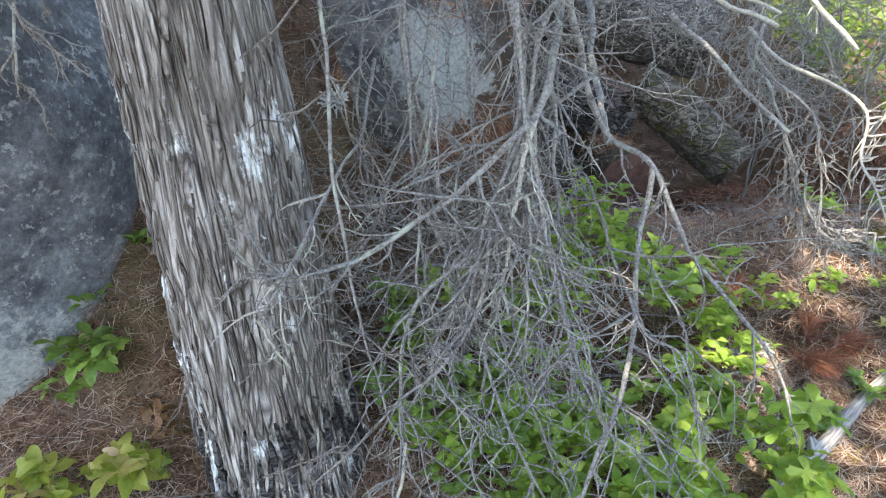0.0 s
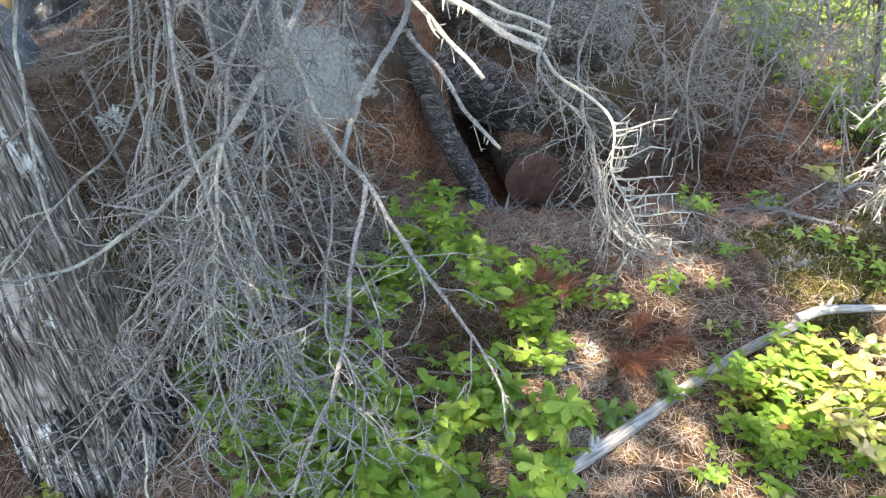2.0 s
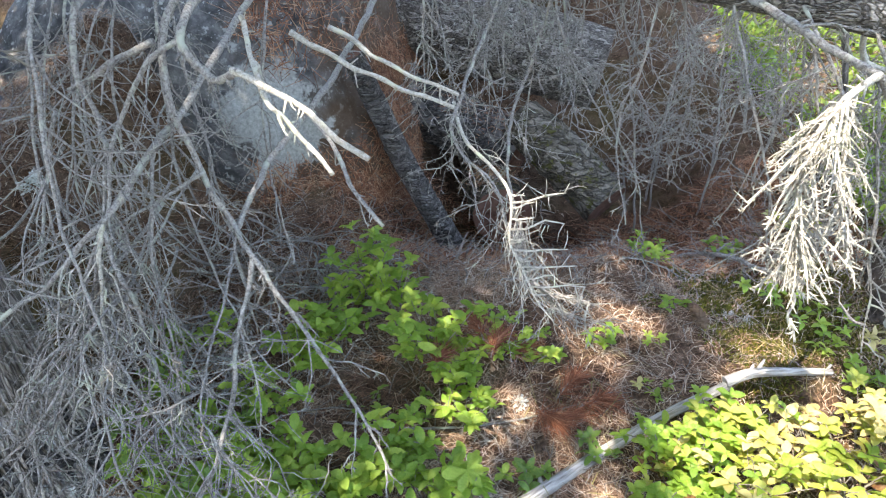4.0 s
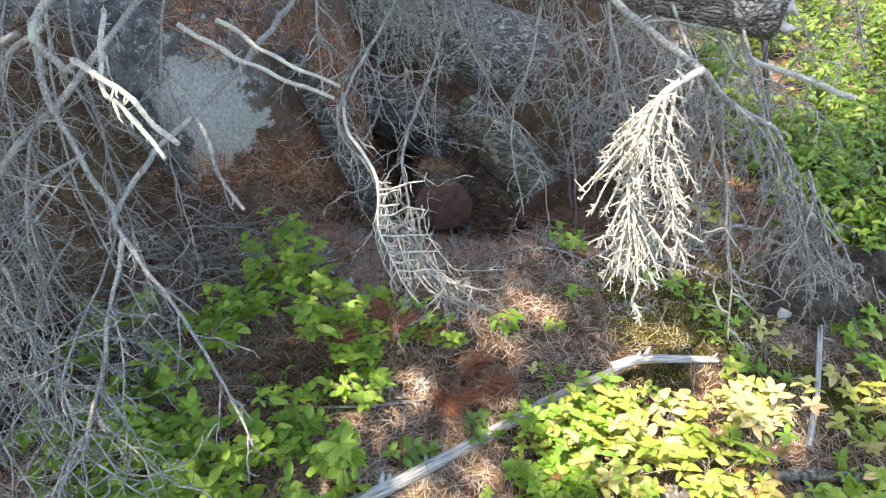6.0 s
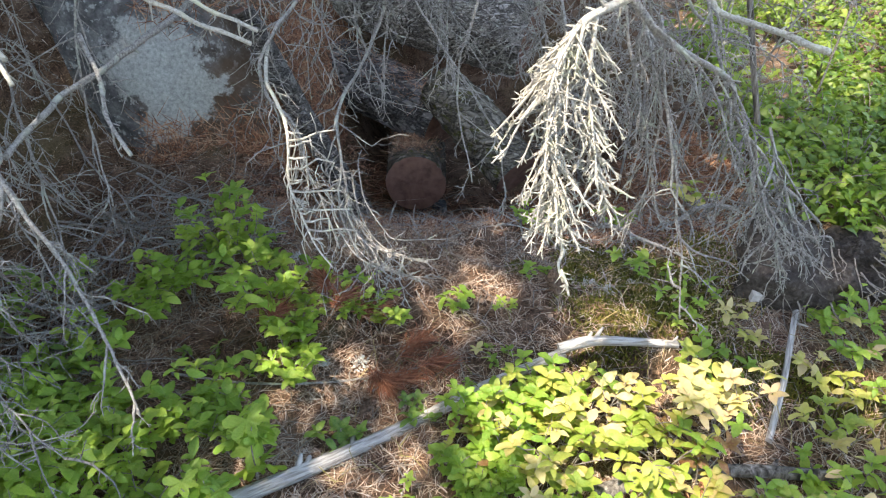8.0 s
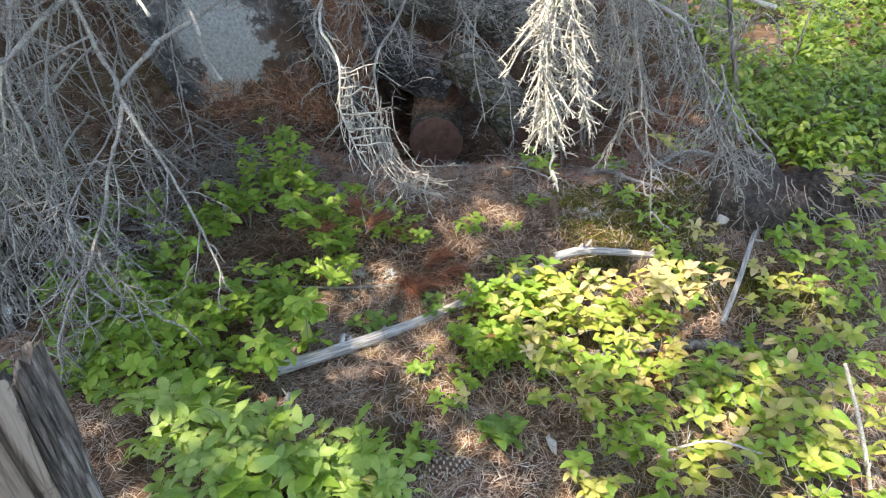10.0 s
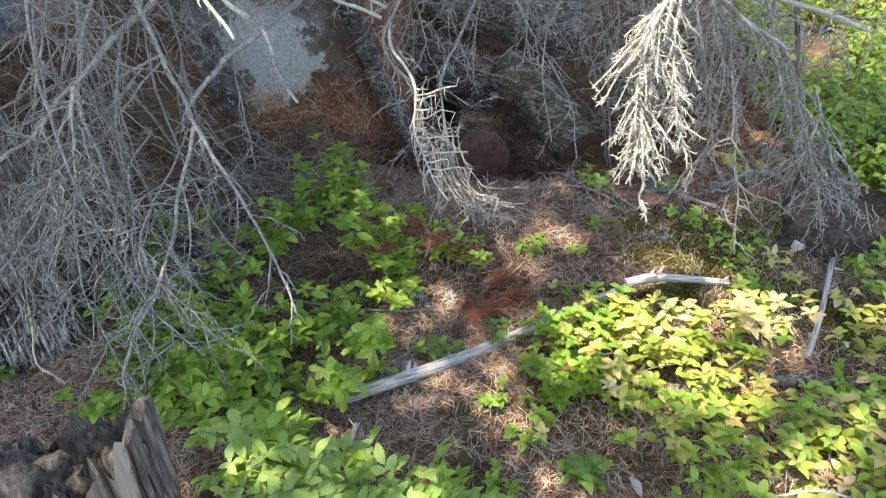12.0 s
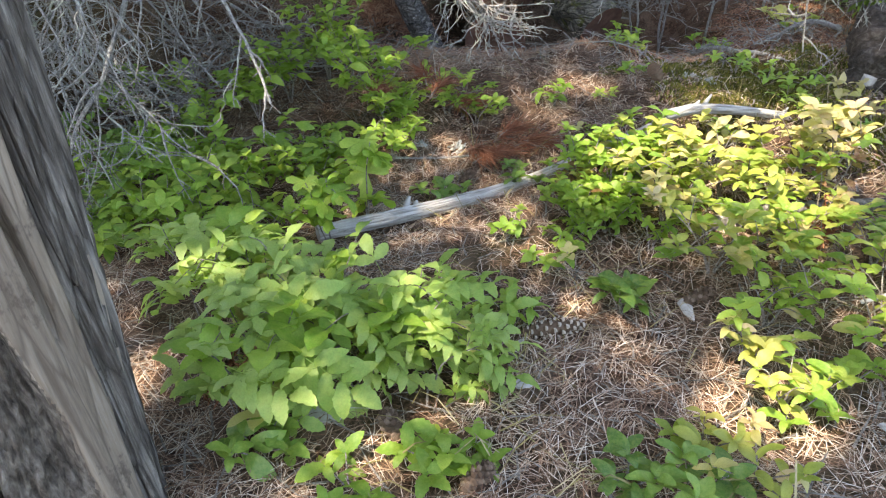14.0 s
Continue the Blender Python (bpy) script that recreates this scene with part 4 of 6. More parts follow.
    B(th, [(-0.09, 1.05, 0.30), (-0.10, 1.02, 0.20), (-0.11, 1.0, 0.08), (-0.04, 0.98, 0.06), (0.02, 0.96, 0.04)], 0.005, 0.003, 47, 2, (0.04, 0.08), level=0, material=PALE_TWIG, label="bleached bent twig end")
    # the thick curtain of dead twigs beside the standing trunk
    B(th, [(0.15, 2.5, 1.58), (0.11, 1.6, 1.45), (0.14, 1.45, 1.18), (0.18, 1.4, 1.12), (0.15, 1.3, 0.93), (0.12, 1.22, 0.66), (0.10, 1.18, 0.34)], 0.010, 0.003, 25, 11, (0.2, 0.42), 0.8, level=1, twig_r=0.0024, start=0.35)
    B(th, [(0.40, 1.5, 1.39), (0.31, 1.45, 1.32), (0.22, 1.4, 1.17), (0.17, 1.3, 0.96), (0.09, 1.2, 0.78), (0.02, 1.12, 0.45)], 0.009, 0.003, 26, 11, (0.2, 0.42), 0.8, level=1, twig_r=0.0024)
    B(th, [(0.36, 1.5, 1.03), (0.21, 1.4, 0.97), (0.04, 1.3, 0.90), (-0.09, 1.25, 0.85)], 0.006, 0.003, 27, 8, (0.18, 0.36), 1.0)
    B(th, [(0.32, 1.5, 1.37), (0.18, 1.5, 1.31), (0.06, 1.5, 1.25)], 0.011, 0.009, 28, 4, (0.1, 0.2), 0.8)
    B(th, [(-0.10, 2.6, 1.62), (-0.14, 2.0, 1.45), (-0.12, 1.75, 1.1), (-0.05, 1.62, 0.75), (0.05, 1.52, 0.35)], 0.0065, 0.003, 29, 14, (0.25, 0.5), 0.8, level=1, twig_r=0.0024, start=0.2)
    B(th, [(0.10, 2.55, 1.58), (0.12, 2.0, 1.4), (0.2, 1.82, 1.05), (0.26, 1.72, 0.7), (0.3, 1.66, 0.35)], 0.0065, 0.003, 30, 14, (0.25, 0.5), 0.8, level=2, twig_r=0.0024, start=0.2)
    B(th, [(0.30, 2.5, 1.55), (0.36, 2.1, 1.3), (0.34, 1.95, 0.95), (0.42, 1.8, 0.55)], 0.0065, 0.003, 31, 11, (0.2, 0.42), 0.8, level=1, twig_r=0.0024, start=0.3)
    B(th, [(-0.30, 2.7, 1.64), (-0.28, 2.1, 1.4), (-0.22, 1.85, 1.1), (-0.24, 1.75, 0.8), (-0.15, 1.65, 0.4)], 0.0065, 0.003, 32, 12, (0.2, 0.45), 0.8, level=1, twig_r=0.0024, start=0.25)
    B(th, [(0.24, 1.5, 1.1), (0.25, 1.35, 0.9), (0.28, 1.25, 0.6), (0.24, 1.18, 0.28)], 0.006, 0.0025, 33, 11, (0.18, 0.36), 0.7, level=2, twig_r=0.0024)
    B(th, [(0.0, 1.5, 1.2), (-0.03, 1.35, 0.95), (-0.06, 1.25, 0.65), (-0.02, 1.2, 0.3)], 0.006, 0.0025, 34, 11, (0.18, 0.36), 0.7, level=1, twig_r=0.0024)
    B(th, [(-0.18, 1.70, 1.02), (-0.20, 1.45, 0.9), (-0.27, 1.18, 0.82), (-0.30, 1.02, 0.78), (-0.36, 0.98, 0.70)], 0.006, 0.0025, 35, 9, (0.10, 0.24), 0.7, start=0.35, level=1, twig_material=PALE_TWIG)
    B(th, [(0.10, 1.35, 0.55), (0.28, 1.22, 0.42), (0.45, 1.15, 0.30), (0.62, 1.10, 0.18)], 0.005, 0.0025, 36, 9, (0.18, 0.34), 0.5, level=2, twig_r=0.0024)
    B(th, [(0.05, 1.25, 0.6), (0.12, 1.1, 0.4), (0.22, 1.02, 0.2), (0.3, 0.98, 0.05)], 0.005, 0.0025, 37, 9, (0.16, 0.32), 0.5, level=1, twig_r=0.0024)
    B(th, [(-0.70, 2.85, 1.74), (-0.78, 1.50, 1.62), (-0.86, 1.22, 1.32), (-0.90, 1.12, 1.08), (-0.93, 1.08, 0.86)], 0.007, 0.003, 38, 14, (0.12, 0.30), 0.9, start=0.4, curl=0.7, twig_r=0.002, material=TWIG)
    B(th, [(-0.60, 2.80, 1.72), (-0.68, 1.55, 1.60), (-0.72, 1.20, 1.34), (-0.74, 1.10, 1.12)], 0.006, 0.0025, 39, 12, (0.12, 0.28), 0.9, start=0.45, curl=0.7, twig_r=0.002, twig_material=BROWN_TWIG)
    B(th, [(-0.85, 2.90, 1.76), (-0.98, 1.45, 1.55), (-1.08, 1.12, 1.25), (-1.12, 1.04, 1.05)], 0.006, 0.0025, 48, 12, (0.12, 0.28), 0.9, start=0.45, curl=0.7, twig_r=0.002)
    # twigs hung before the upper log
    for k, (x, y, z) in enumerate(((1.1, 2.55, 1.42), (1.68, 2.5, 1.34), (2.05, 2.4, 1.28))):
        B(th, [(x, y - 0.15, z), (x + 0.05, y - 0.02, z - 0.22), (x + 0.10, y - 0.02, z - 0.42), (x + 0.08, y - 0.06, z - 0.66)], 0.006, 0.0025, 70 + k, 12, (0.16, 0.34), 1.0, start=0.05, curl=0.5, twig_r=0.0021)
    # a thicket of bowed twigs before the upper log
    rng = random.Random(23)
    for k in range(13):
        x, y = 0.72 + 0.085 * k + rng.gauss(0, 0.03), rng.uniform(2.7, 3.2)
        dx, low = rng.gauss(0.05, 0.16), rng.uniform(0.62, 0.95)
        B(th, [(x - 0.02, y - 0.25, 1.46), (x + dx * 0.2, y - 0.08, 1.28), (x + dx * 0.6, y, low + 0.22), (x + dx, y - 0.04, low)], rng.uniform(0.005, 0.008), 0.0025, 500 + k, 10, (0.16, 0.38), 1.3, start=0.05, curl=1.2, twig_r=0.0021, level=1)
    # drooping curtain, limb after limb
    rng = random.Random(11)
    for k in range(17):
        if k % 4:
            x, y, top = rng.uniform(-0.42, 0.10), rng.uniform(1.25, 1.85), 1.54
        else:
            x, y, top = rng.uniform(0.12, 0.44), rng.uniform(1.15, 1.4), rng.uniform(0.7, 1.0)
        dx, low = rng.gauss(0.06, 0.24), rng.uniform(0.06, 0.6) * min(1, top)
        thick = rng.uniform(0.004, 0.007)
        if k % 4 == 2:
            continue
        B(th, [(x, y + 0.35, top), (x + dx * 0.3, y + 0.08, top * 0.86), (x + dx * 0.5, y - 0.10, (top + low) * 0.52), (x + dx, y - 0.16, low + 0.2), (x + dx * 1.6, y - 0.20, low)], thick, 0.0025, 200 + k, 9, (0.25, 0.55), 0.3, start=0.12, curl=1.1, level=1, twig_r=0.0026 if k % 2 else 0.0022, twig_material=(TWIG, TWIG, BROWN_TWIG)[k % 3])
    for k in range(6):
        x, y = rng.uniform(0.75, 2.0), rng.uniform(2.2, 2.65)
        dx, low = rng.gauss(0.06, 0.10), rng.uniform(0.84, 1.08)
        B(th, [(x, y, 1.45), (x + dx * 0.3, y - 0.02, 1.2), (x + dx * 0.7, y - 0.03, low + 0.2), (x + dx, y - 0.05, low)], rng.uniform(0.005, 0.008), 0.0025, 300 + k, 8, (0.16, 0.36), 0.9, start=0.05, curl=0.9, twig_r=0.002)
    for k in range(4):
        u = rng.random()
        x, y = 1.95 + 0.55 * u + rng.gauss(0, 0.05), rng.uniform(1.75, 2.2)
        top, low = 1.28 - 0.45 * u, rng.uniform(0.22, 0.6)
        B(th, [(x - 0.05, y + 0.05, top), (x, y, (top * 2 + low) / 3), (x + 0.06, y, (top + low * 2) / 3), (x + 0.10, y - 0.03, low)], rng.uniform(0.004, 0.007), 0.0025, 400 + k, 11, (0.14, 0.32), 1.0, start=0.05, curl=0.9, twig_r=0.0026, level=1 if k % 2 else 2)
    return th


build_hanging_tree()


def build_brush():
    """Dead brush heaped behind the logs."""
    rng = random.Random(13)
    for k in range(16):
        x, y = (0.4 + 0.2 * k, rng.uniform(4.6, 5.0)) if k < 6 else (1.75 + 0.11 * (k - 6) + rng.gauss(0, 0.05), rng.uniform(3.3, 4.1))
        base = ground_point(x, y, -0.02)
        th = thing("dead_brush", base, "grey tangle of dead twigs behind the logs", "dead brush", "brush behind the logs")
        lean = Vector((rng.gauss(0, 0.25), rng.gauss(-0.15, 0.2), 0))
        h = rng.uniform(0.5, 0.8) if k < 6 else rng.uniform(0.8, 1.3)
        branch_part(th, [base, base + lean * 0.3 + Vector((0, 0, h * 0.4)), base + lean * 0.8 + Vector((0, 0, h * 0.8)), base + lean * 1.2 + Vector((0, -0.1, h))], 0.009, 0.003, 600 + k, 15, (0.25, 0.55), 0.9, start=0.2, curl=0.5, twig_r=0.0028)


build_brush()


# ---------------------------------------------------------------- fallen poles and sticks
def stick(name, pts, r0, r1, material, label, seed, stubs=3, category="stick"):
    rng = random.Random(seed)
    th = thing(name, pts[0], label, category)
    geo, line, full = bark_tube(pts, [r0, (r0 + r1) / 2, r1], 26, r0 * 0.09, 1.6, 8.0, 1.4, 22)
    caps = end_cap(geo, 22, True), end_cap(geo, 22, False)
    part("shaft", geo, material, th)
    for c in caps:
        part("broken_end", c, material, th)
    for _ in range(stubs):
        i = rng.randrange(2, len(line) - 2)
        d = (line[i + 1] - line[i]).normalized()
        s = (d * 0.7 + Vector((rng.gauss(0, 1), rng.gauss(0, 1), 0.7)).cross(d).normalized()).normalized()
        if s.z < 0:
            s.z = -s.z
        l = rng.uniform(0.02, 0.05)
        g = Geo()
        g.tube([line[i], line[i] + s * (full[i] + l * 0.5), line[i] + s * (full[i] + l)], [full[i] * 0.55, full[i] * 0.4, full[i] * 0.2], 7, lump=0.2)
        part("stub", g, material, th)
    return th


def on_ground(*places):
    return [ground_point(x, y, up) for x, y, up in places]


stick("bleached_pole", [(0.915, 1.175, -0.085), (1.19, 1.40, -0.10), (1.45, 1.618, -0.10), (1.68, 1.75, -0.03), (1.915, 1.835, 0.065)], 0.0245, 0.015, POLE_WOOD, "bleached dead pole lying on the needle litter", 1)
stick("forked_stick", [(1.895, 1.83, 0.08), (1.99, 1.865, 0.095), (2.13, 1.895, 0.085), (2.285, 1.93, 0.06)], 0.019, 0.011, POLE_WOOD, "knotted pale branch end with short stubs", 2, 3)
stick("pale_stick", [(2.735, 2.25, 0.075), (2.66, 2.03, 0.075), (2.585, 1.80, 0.05), (2.51, 1.60, 0.005)], 0.009, 0.0095, POLE_WOOD, "thin bleached stick lying in the undergrowth", 3, 2)
stick("low_log", on_ground((2.02, 1.40, 0.02), (2.2, 1.47, 0.02), (2.4, 1.51, 0.02), (2.66, 1.52, 0.02)), 0.022, 0.016, GREY_WOOD, "grey rotting stick half hidden by leaves", 4, 3)
stick("thin_stick", on_ground((0.55, 1.64, 0.05), (0.85, 1.66, 0.03), (1.15, 1.74, 0.02), (1.40, 1.84, 0.02)), 0.005, 0.003, TWIG, "thin grey twig lying over the litter", 5, 3)
stick("short_stick", on_ground((1.005, 1.02, 0.01), (1.012, 1.07, 0.03), (1.02, 1.12, 0.05)), 0.010, 0.008, POLE_WOOD, "short pale broken stick poking up", 6, 1)
stick("crossing_twig", on_ground((2.66, 2.34, 0.16), (2.70, 2.25, 0.08), (2.73, 2.16, 0.02)), 0.006, 0.005, POLE_WOOD, "thin pale twig crossing another stick", 7, 1)
stick("bleached_stick", [(2.83, 0.95, -0.10), (2.75, 0.98, 0.14), (2.66, 1.01, 0.36)], 0.006, 0.004, PALE_TWIG, "bleached dead stem standing among yellow leaves", 21, 3)
stick("bleached_stick", on_ground((2.28, 0.98, 0.12), (2.40, 0.99, 0.16), (2.52, 0.97, 0.14)), 0.004, 0.003, PALE_TWIG, "thin bleached dead stem caught among leaves", 22, 3)
stick("standing_sapling", [ground_point(2.76, 3.2, -0.03), (2.74, 3.2, 0.30), (2.66, 3.2, 0.62), (2.57, 3.2, 1.0), (2.5, 3.2, 1.5)], 0.014, 0.011, GREY_WOOD, "thin dead sapling standing in the undergrowth", 8, 2, "sapling")
stick("bare_sapling", [ground_point(3.05, 3.6, -0.03), (3.1, 3.6, 0.5), (3.16, 3.6, 1.0)], 0.006, 0.004, BROWN_TWIG, "slim dark stem standing in the undergrowth", 9, 0, "sapling")


# a gnarled dead branch and roots half buried before the brush
def gnarled_branch(pts, r, seed, twigs, label):
    th = thing("gnarled_branch", pts[0], label, "dead branch", "gnarled branches on the slope")
    branch_part(th, pts, r, r * 0.4, seed, twigs, (0.08, 0.22), 0.3, level=1, curl=1.2, twig_r=0.0024, start=0.3)
    return th


gnarled_branch(on_ground((1.93, 2.95, 0.05), (2.02, 2.82, 0.06), (2.10, 2.66, 0.05), (2.22, 2.50, 0.04), (2.34, 2.42, 0.03)), 0.017, 801, 26, "grey gnarled dead branch with a tangle of twigs")
gnarled_branch(on_ground((2.60, 2.75, 0.05), (2.48, 2.70, 0.07), (2.36, 2.66, 0.05), (2.28, 2.58, 0.03)), 0.014, 802, 10, "pale bent dead branch on the slope")
gnarled_branch(on_ground((1.30, 2.95, 0.02), (1.48, 2.90, 0.03), (1.66, 2.92, 0.03), (1.84, 2.85, 0.02)), 0.006, 803, 8, "thin dead branch lying before the logs")
gnarled_branch(on_ground((0.92, 2.72, 0.02), (1.12, 2.66, 0.03), (1.34, 2.68, 0.02)), 0.005, 804, 7, "thin dead branch lying before the logs")
gnarled_branch(on_ground((1.52, 2.62, 0.02), (1.72, 2.52, 0.03), (1.90, 2.50, 0.02)), 0.005, 805, 7, "thin dead branch lying before the logs")


rng_heap = random.Random(91)
for k in range(36):
    x, y = rng_heap.uniform(-0.45, 0.50), rng_heap.uniform(1.70, 2.62)
    if x > 0.25 and y < 2.2:
        y += 0.4
    a, l = rng_heap.gauss(-0.25, 0.5), rng_heap.uniform(0.35, 0.7)
    bow = rng_heap.gauss(0, 0.10)
    path = []
    for f in (-0.5, -0.2, 0.15, 0.5):
        px, py = x + math.cos(a) * l * f - math.sin(a) * bow * (1 - 4 * f * f), y + math.sin(a) * l * f + math.cos(a) * bow * (1 - 4 * f * f)
        path.append(ground_point(px, py, rng_heap.uniform(0.02, 0.09)))
    th = thing("fallen_dead_branch", path[0], "grey dead branch heaped with others below the boulder", "dead branch", "heap of dead branches")
    branch_part(th, path, rng_heap.uniform(0.004, 0.008), 0.0025, 820 + k, 7, (0.15, 0.36), 0.15, level=1, curl=1.0, twig_r=0.0022, start=0.1, material=BROWN_TWIG if k % 3 == 0 else TWIG, sway=(0.0, 0.0, 0.25))


# ---------------------------------------------------------------- broken stump near the path's end
STUMP = Vector((0.875, 0.275, 0.0))


def stump_zones(a, z):
    """The angle along the stump, how much of it is the smooth slab and how much the rotten side."""
    tw = (a + math.pi) % (2 * math.pi) - math.pi + 0.22 * (z - 0.3)
    rim = -0.34 - 0.38 * smoothstep(0.05, 0.65, z) + 0.07 * noise.noise(Vector((1, 2, z * 7)))
    sound = smoothstep(rim - 0.05, rim + 0.03, tw) * (1 - smoothstep(2.0, 2.4, tw))
    slab = sound * (1 - smoothstep(0.04, 0.11, tw + 0.05 * noise.noise(Vector((5, 1, z * 6)))))
    return tw, slab, 1 - sound


def stump_radius(a, z):
    """How far the stump's wood reaches: a proud smooth slab, a furrowed strip beside it, and a sunken rotten side."""
    tw, slab, rotten = stump_zones(a, z)
    ca, sa = math.cos(tw), math.sin(tw)
    split = math.exp(-((tw + 0.20 - 0.05 * math.sin(z * 6)) / 0.030) ** 2) * smoothstep(0.25, 0.45, z) + 0.9 * math.exp(-((tw - 0.11 - 0.04 * math.sin(z * 9)) / 0.035) ** 2)
    furrow = 1 - 2 * abs(noise.noise(Vector((ca * 8, sa * 8, z * 1.4))))
    fibre = noise.noise(Vector((ca * 22, sa * 22, z * 2.4)))
    lumps = noise.noise(Vector((ca * 4, sa * 4, z * 8.0))) + 0.6 * noise.noise(Vector((ca * 11, sa * 11, z * 17.0))) + 0.35 * noise.noise(Vector((ca * 25, sa * 25, z * 40.0)))
    wave = noise.noise(Vector((ca * 2.5, sa * 2.5, z * 1.6)))
    r = 0.150 + 0.012 * slab + 0.008 * wave - 0.045 * split * (1 - rotten)
    r += (1 - slab) * (1 - rotten) * (0.016 * furrow + 0.008 * fibre) + slab * 0.003 * fibre
    r += rotten * (-0.032 + 0.026 * lumps)
    return r + (0.022 + 0.05 * rotten) * math.exp(-(z + 0.17) / 0.12) * (0.6 + 0.4 * math.sin(4 * a + 1))


def stump_axis(z):
    return Vector((STUMP.x - 0.055 * (0.72 - z), STUMP.y - 0.055 * (0.72 - z), 0))


def stump_top(a):
    tw, slab, rotten = stump_zones(a, 0.66)
    ca, sa = math.cos(tw), math.sin(tw)
    notch = math.exp(-((tw + 0.20) / 0.05) ** 2) + 1.3 * math.exp(-((tw - 0.10) / 0.05) ** 2) + math.exp(-((tw + 0.55) / 0.05) ** 2)
    peak = 0.165 * math.exp(-((tw - 0.05) / 0.95) ** 4)
    return 0.60 + 0.03 * rotten + peak - 0.05 * notch + 0.05 * noise.noise(Vector((ca * 2, sa * 2, 1))) + 0.04 * noise.noise(Vector((ca * 7, sa * 7, 4))) * (1 - 0.6 * slab) + 0.012 * noise.noise(Vector((ca * 24, sa * 24, 9)))


def build_stump():
    foot = ground_z(STUMP.x, STUMP.y) - 0.06
    c = Vector((STUMP.x, STUMP.y, 0))
    th = thing("broken_stump", c + Vector((0, 0, foot)), "weathered brown-grey broken stump, deeply split and splintered", "stump")
    sides, rows = 300, 110
    grid, zone = [], []
    for j in range(rows + 1):
        t = j / rows
        for k in range(sides):
            a = 2 * math.pi * k / sides
            z = foot + t * (stump_top(a) - foot)
            r = stump_radius(a, z)
            grid.append(stump_axis(z) + Vector((math.cos(a) * r, math.sin(a) * r, z)))
            zone.append(stump_zones(a, z)[1:])
    faces = {"smooth_slab": [], "furrowed_wood": [], "rotten_side": []}
    for j in range(rows):
        for k in range(sides):
            a, b = j * sides + k, j * sides + (k + 1) % sides
            slab, rotten = zone[a]
            faces["rotten_side" if rotten > 0.5 else "smooth_slab" if slab > 0.5 else "furrowed_wood"].append((a, b, b + sides, a + sides))
    # the broken top, hollow between ragged crests
    last = prev = rows * sides
    for f in (0.90, 0.78, 0.62, 0.42, 0.20):
        base = len(grid)
        for k in range(sides):
            p = grid[last + k]
            h = Vector((c.x + (p.x - c.x) * f, c.y + (p.y - c.y) * f, p.z * f + 0.58 * (1 - f)))
            h.z += (0.09 * noise.noise(h * 16) + 0.05 * noise.noise(h * 38)) * (1 - f * 0.5) - 0.06 * (1 - f)
            grid.append(h)
        for k in range(sides):
            a, b = prev + k, prev + (k + 1) % sides
            faces["rotten_side"].append((a, b, base + (k + 1) % sides, base + k))
        prev = base
    faces["rotten_side"].append(tuple(prev + k for k in range(sides)))
    for name, mat, label in (("smooth_slab", SLAB_WOOD, "smooth pale grey-brown slab of sound wood"), ("furrowed_wood", STUMP_WOOD, "deeply furrowed dark grey wood"), ("rotten_side", BURL_WOOD, "crumbling dark rotten wood")):
        used = sorted({i for f in faces[name] for i in f})
        where = {i: n for n, i in enumerate(used)}
        g = Geo()
        g.v = [grid[i] for i in used]
        g.f = [tuple(where[i] for i in f) for f in faces[name]]
        part(name, g, mat, th, label)
    rng = random.Random(9)
    for n_slab in range(46):
        # loose splinters: long ones on the furrowed strip, short frayed ones on the rotten side
        if n_slab < 24:
            a = rng.uniform(0.25, 1.9)
            z0 = foot + rng.choice((rng.uniform(0.0, 0.3), rng.uniform(0.25, 0.65)))
            z1 = min(stump_top(a) + 0.01, z0 + rng.uniform(0.15, 0.45))
            w, lift, mat = rng.uniform(0.008, 0.022), rng.uniform(0.0, 0.010), rng.choice((STUMP_WOOD, STUMP_WOOD, SLAB_WOOD))
        else:
            a = rng.uniform(-2.6, -0.72)
            z0 = foot + rng.uniform(0.0, 0.6)
            z1 = min(stump_top(a), z0 + rng.uniform(0.10, 0.28))
            w, lift, mat = rng.uniform(0.008, 0.028), rng.uniform(-0.02, 0.002), rng.choice((STUMP_WOOD, BURL_WOOD, BURL_WOOD))
        if z1 - z0 < 0.08:
            continue
        g = Geo()
        nx, ny = 5, 16
        for side in (0, 1):
            for j in range(ny + 1):
                t = j / ny
                z = z0 + (z1 - z0) * t
                wob = 0.10 * noise.noise(Vector((a * 3, z * 3.0, 7))) - 0.12 * z
                ww = w * (0.2 + 0.8 * math.sin(math.pi * (0.08 + 0.84 * t))) * (1 + 0.35 * noise.noise(Vector((a * 9, z * 14, 2))))
                for k in range(nx + 1):
                    aa = a + wob + (k / nx - 0.5) * ww / 0.16
                    r = 0.156 + 0.02 * math.exp(-(z - foot) / 0.10) + lift * (0.5 + 0.6 * t) + 0.006 * noise.noise(Vector((a, z * 4, 1)))
                    rr = r - 0.016 * side - 0.010 * abs(2 * k / nx - 1) ** 2 + 0.005 * noise.noise(Vector((aa * 30, z * 5, side)))
                    g.v.append(stump_axis(z) + Vector((math.cos(aa) * rr, math.sin(aa) * rr, z + 0.012 * noise.noise(Vector((aa * 40, j, 3))) * (j in (0, ny)))))
        m = (nx + 1) * (ny + 1)
        for j in range(ny):
            for k in range(nx):
                q = j * (nx + 1) + k
                g.f += [(q, q + 1, q + nx + 2, q + nx + 1), (m + q, m + q + nx + 1, m + q + nx + 2, m + q + 1)]
        edge = [k for k in range(nx + 1)] + [j * (nx + 1) + nx for j in range(1, ny + 1)] + [ny * (nx + 1) + k for k in range(nx - 1, -1, -1)] + [j * (nx + 1) for j in range(ny - 1, 0, -1)]
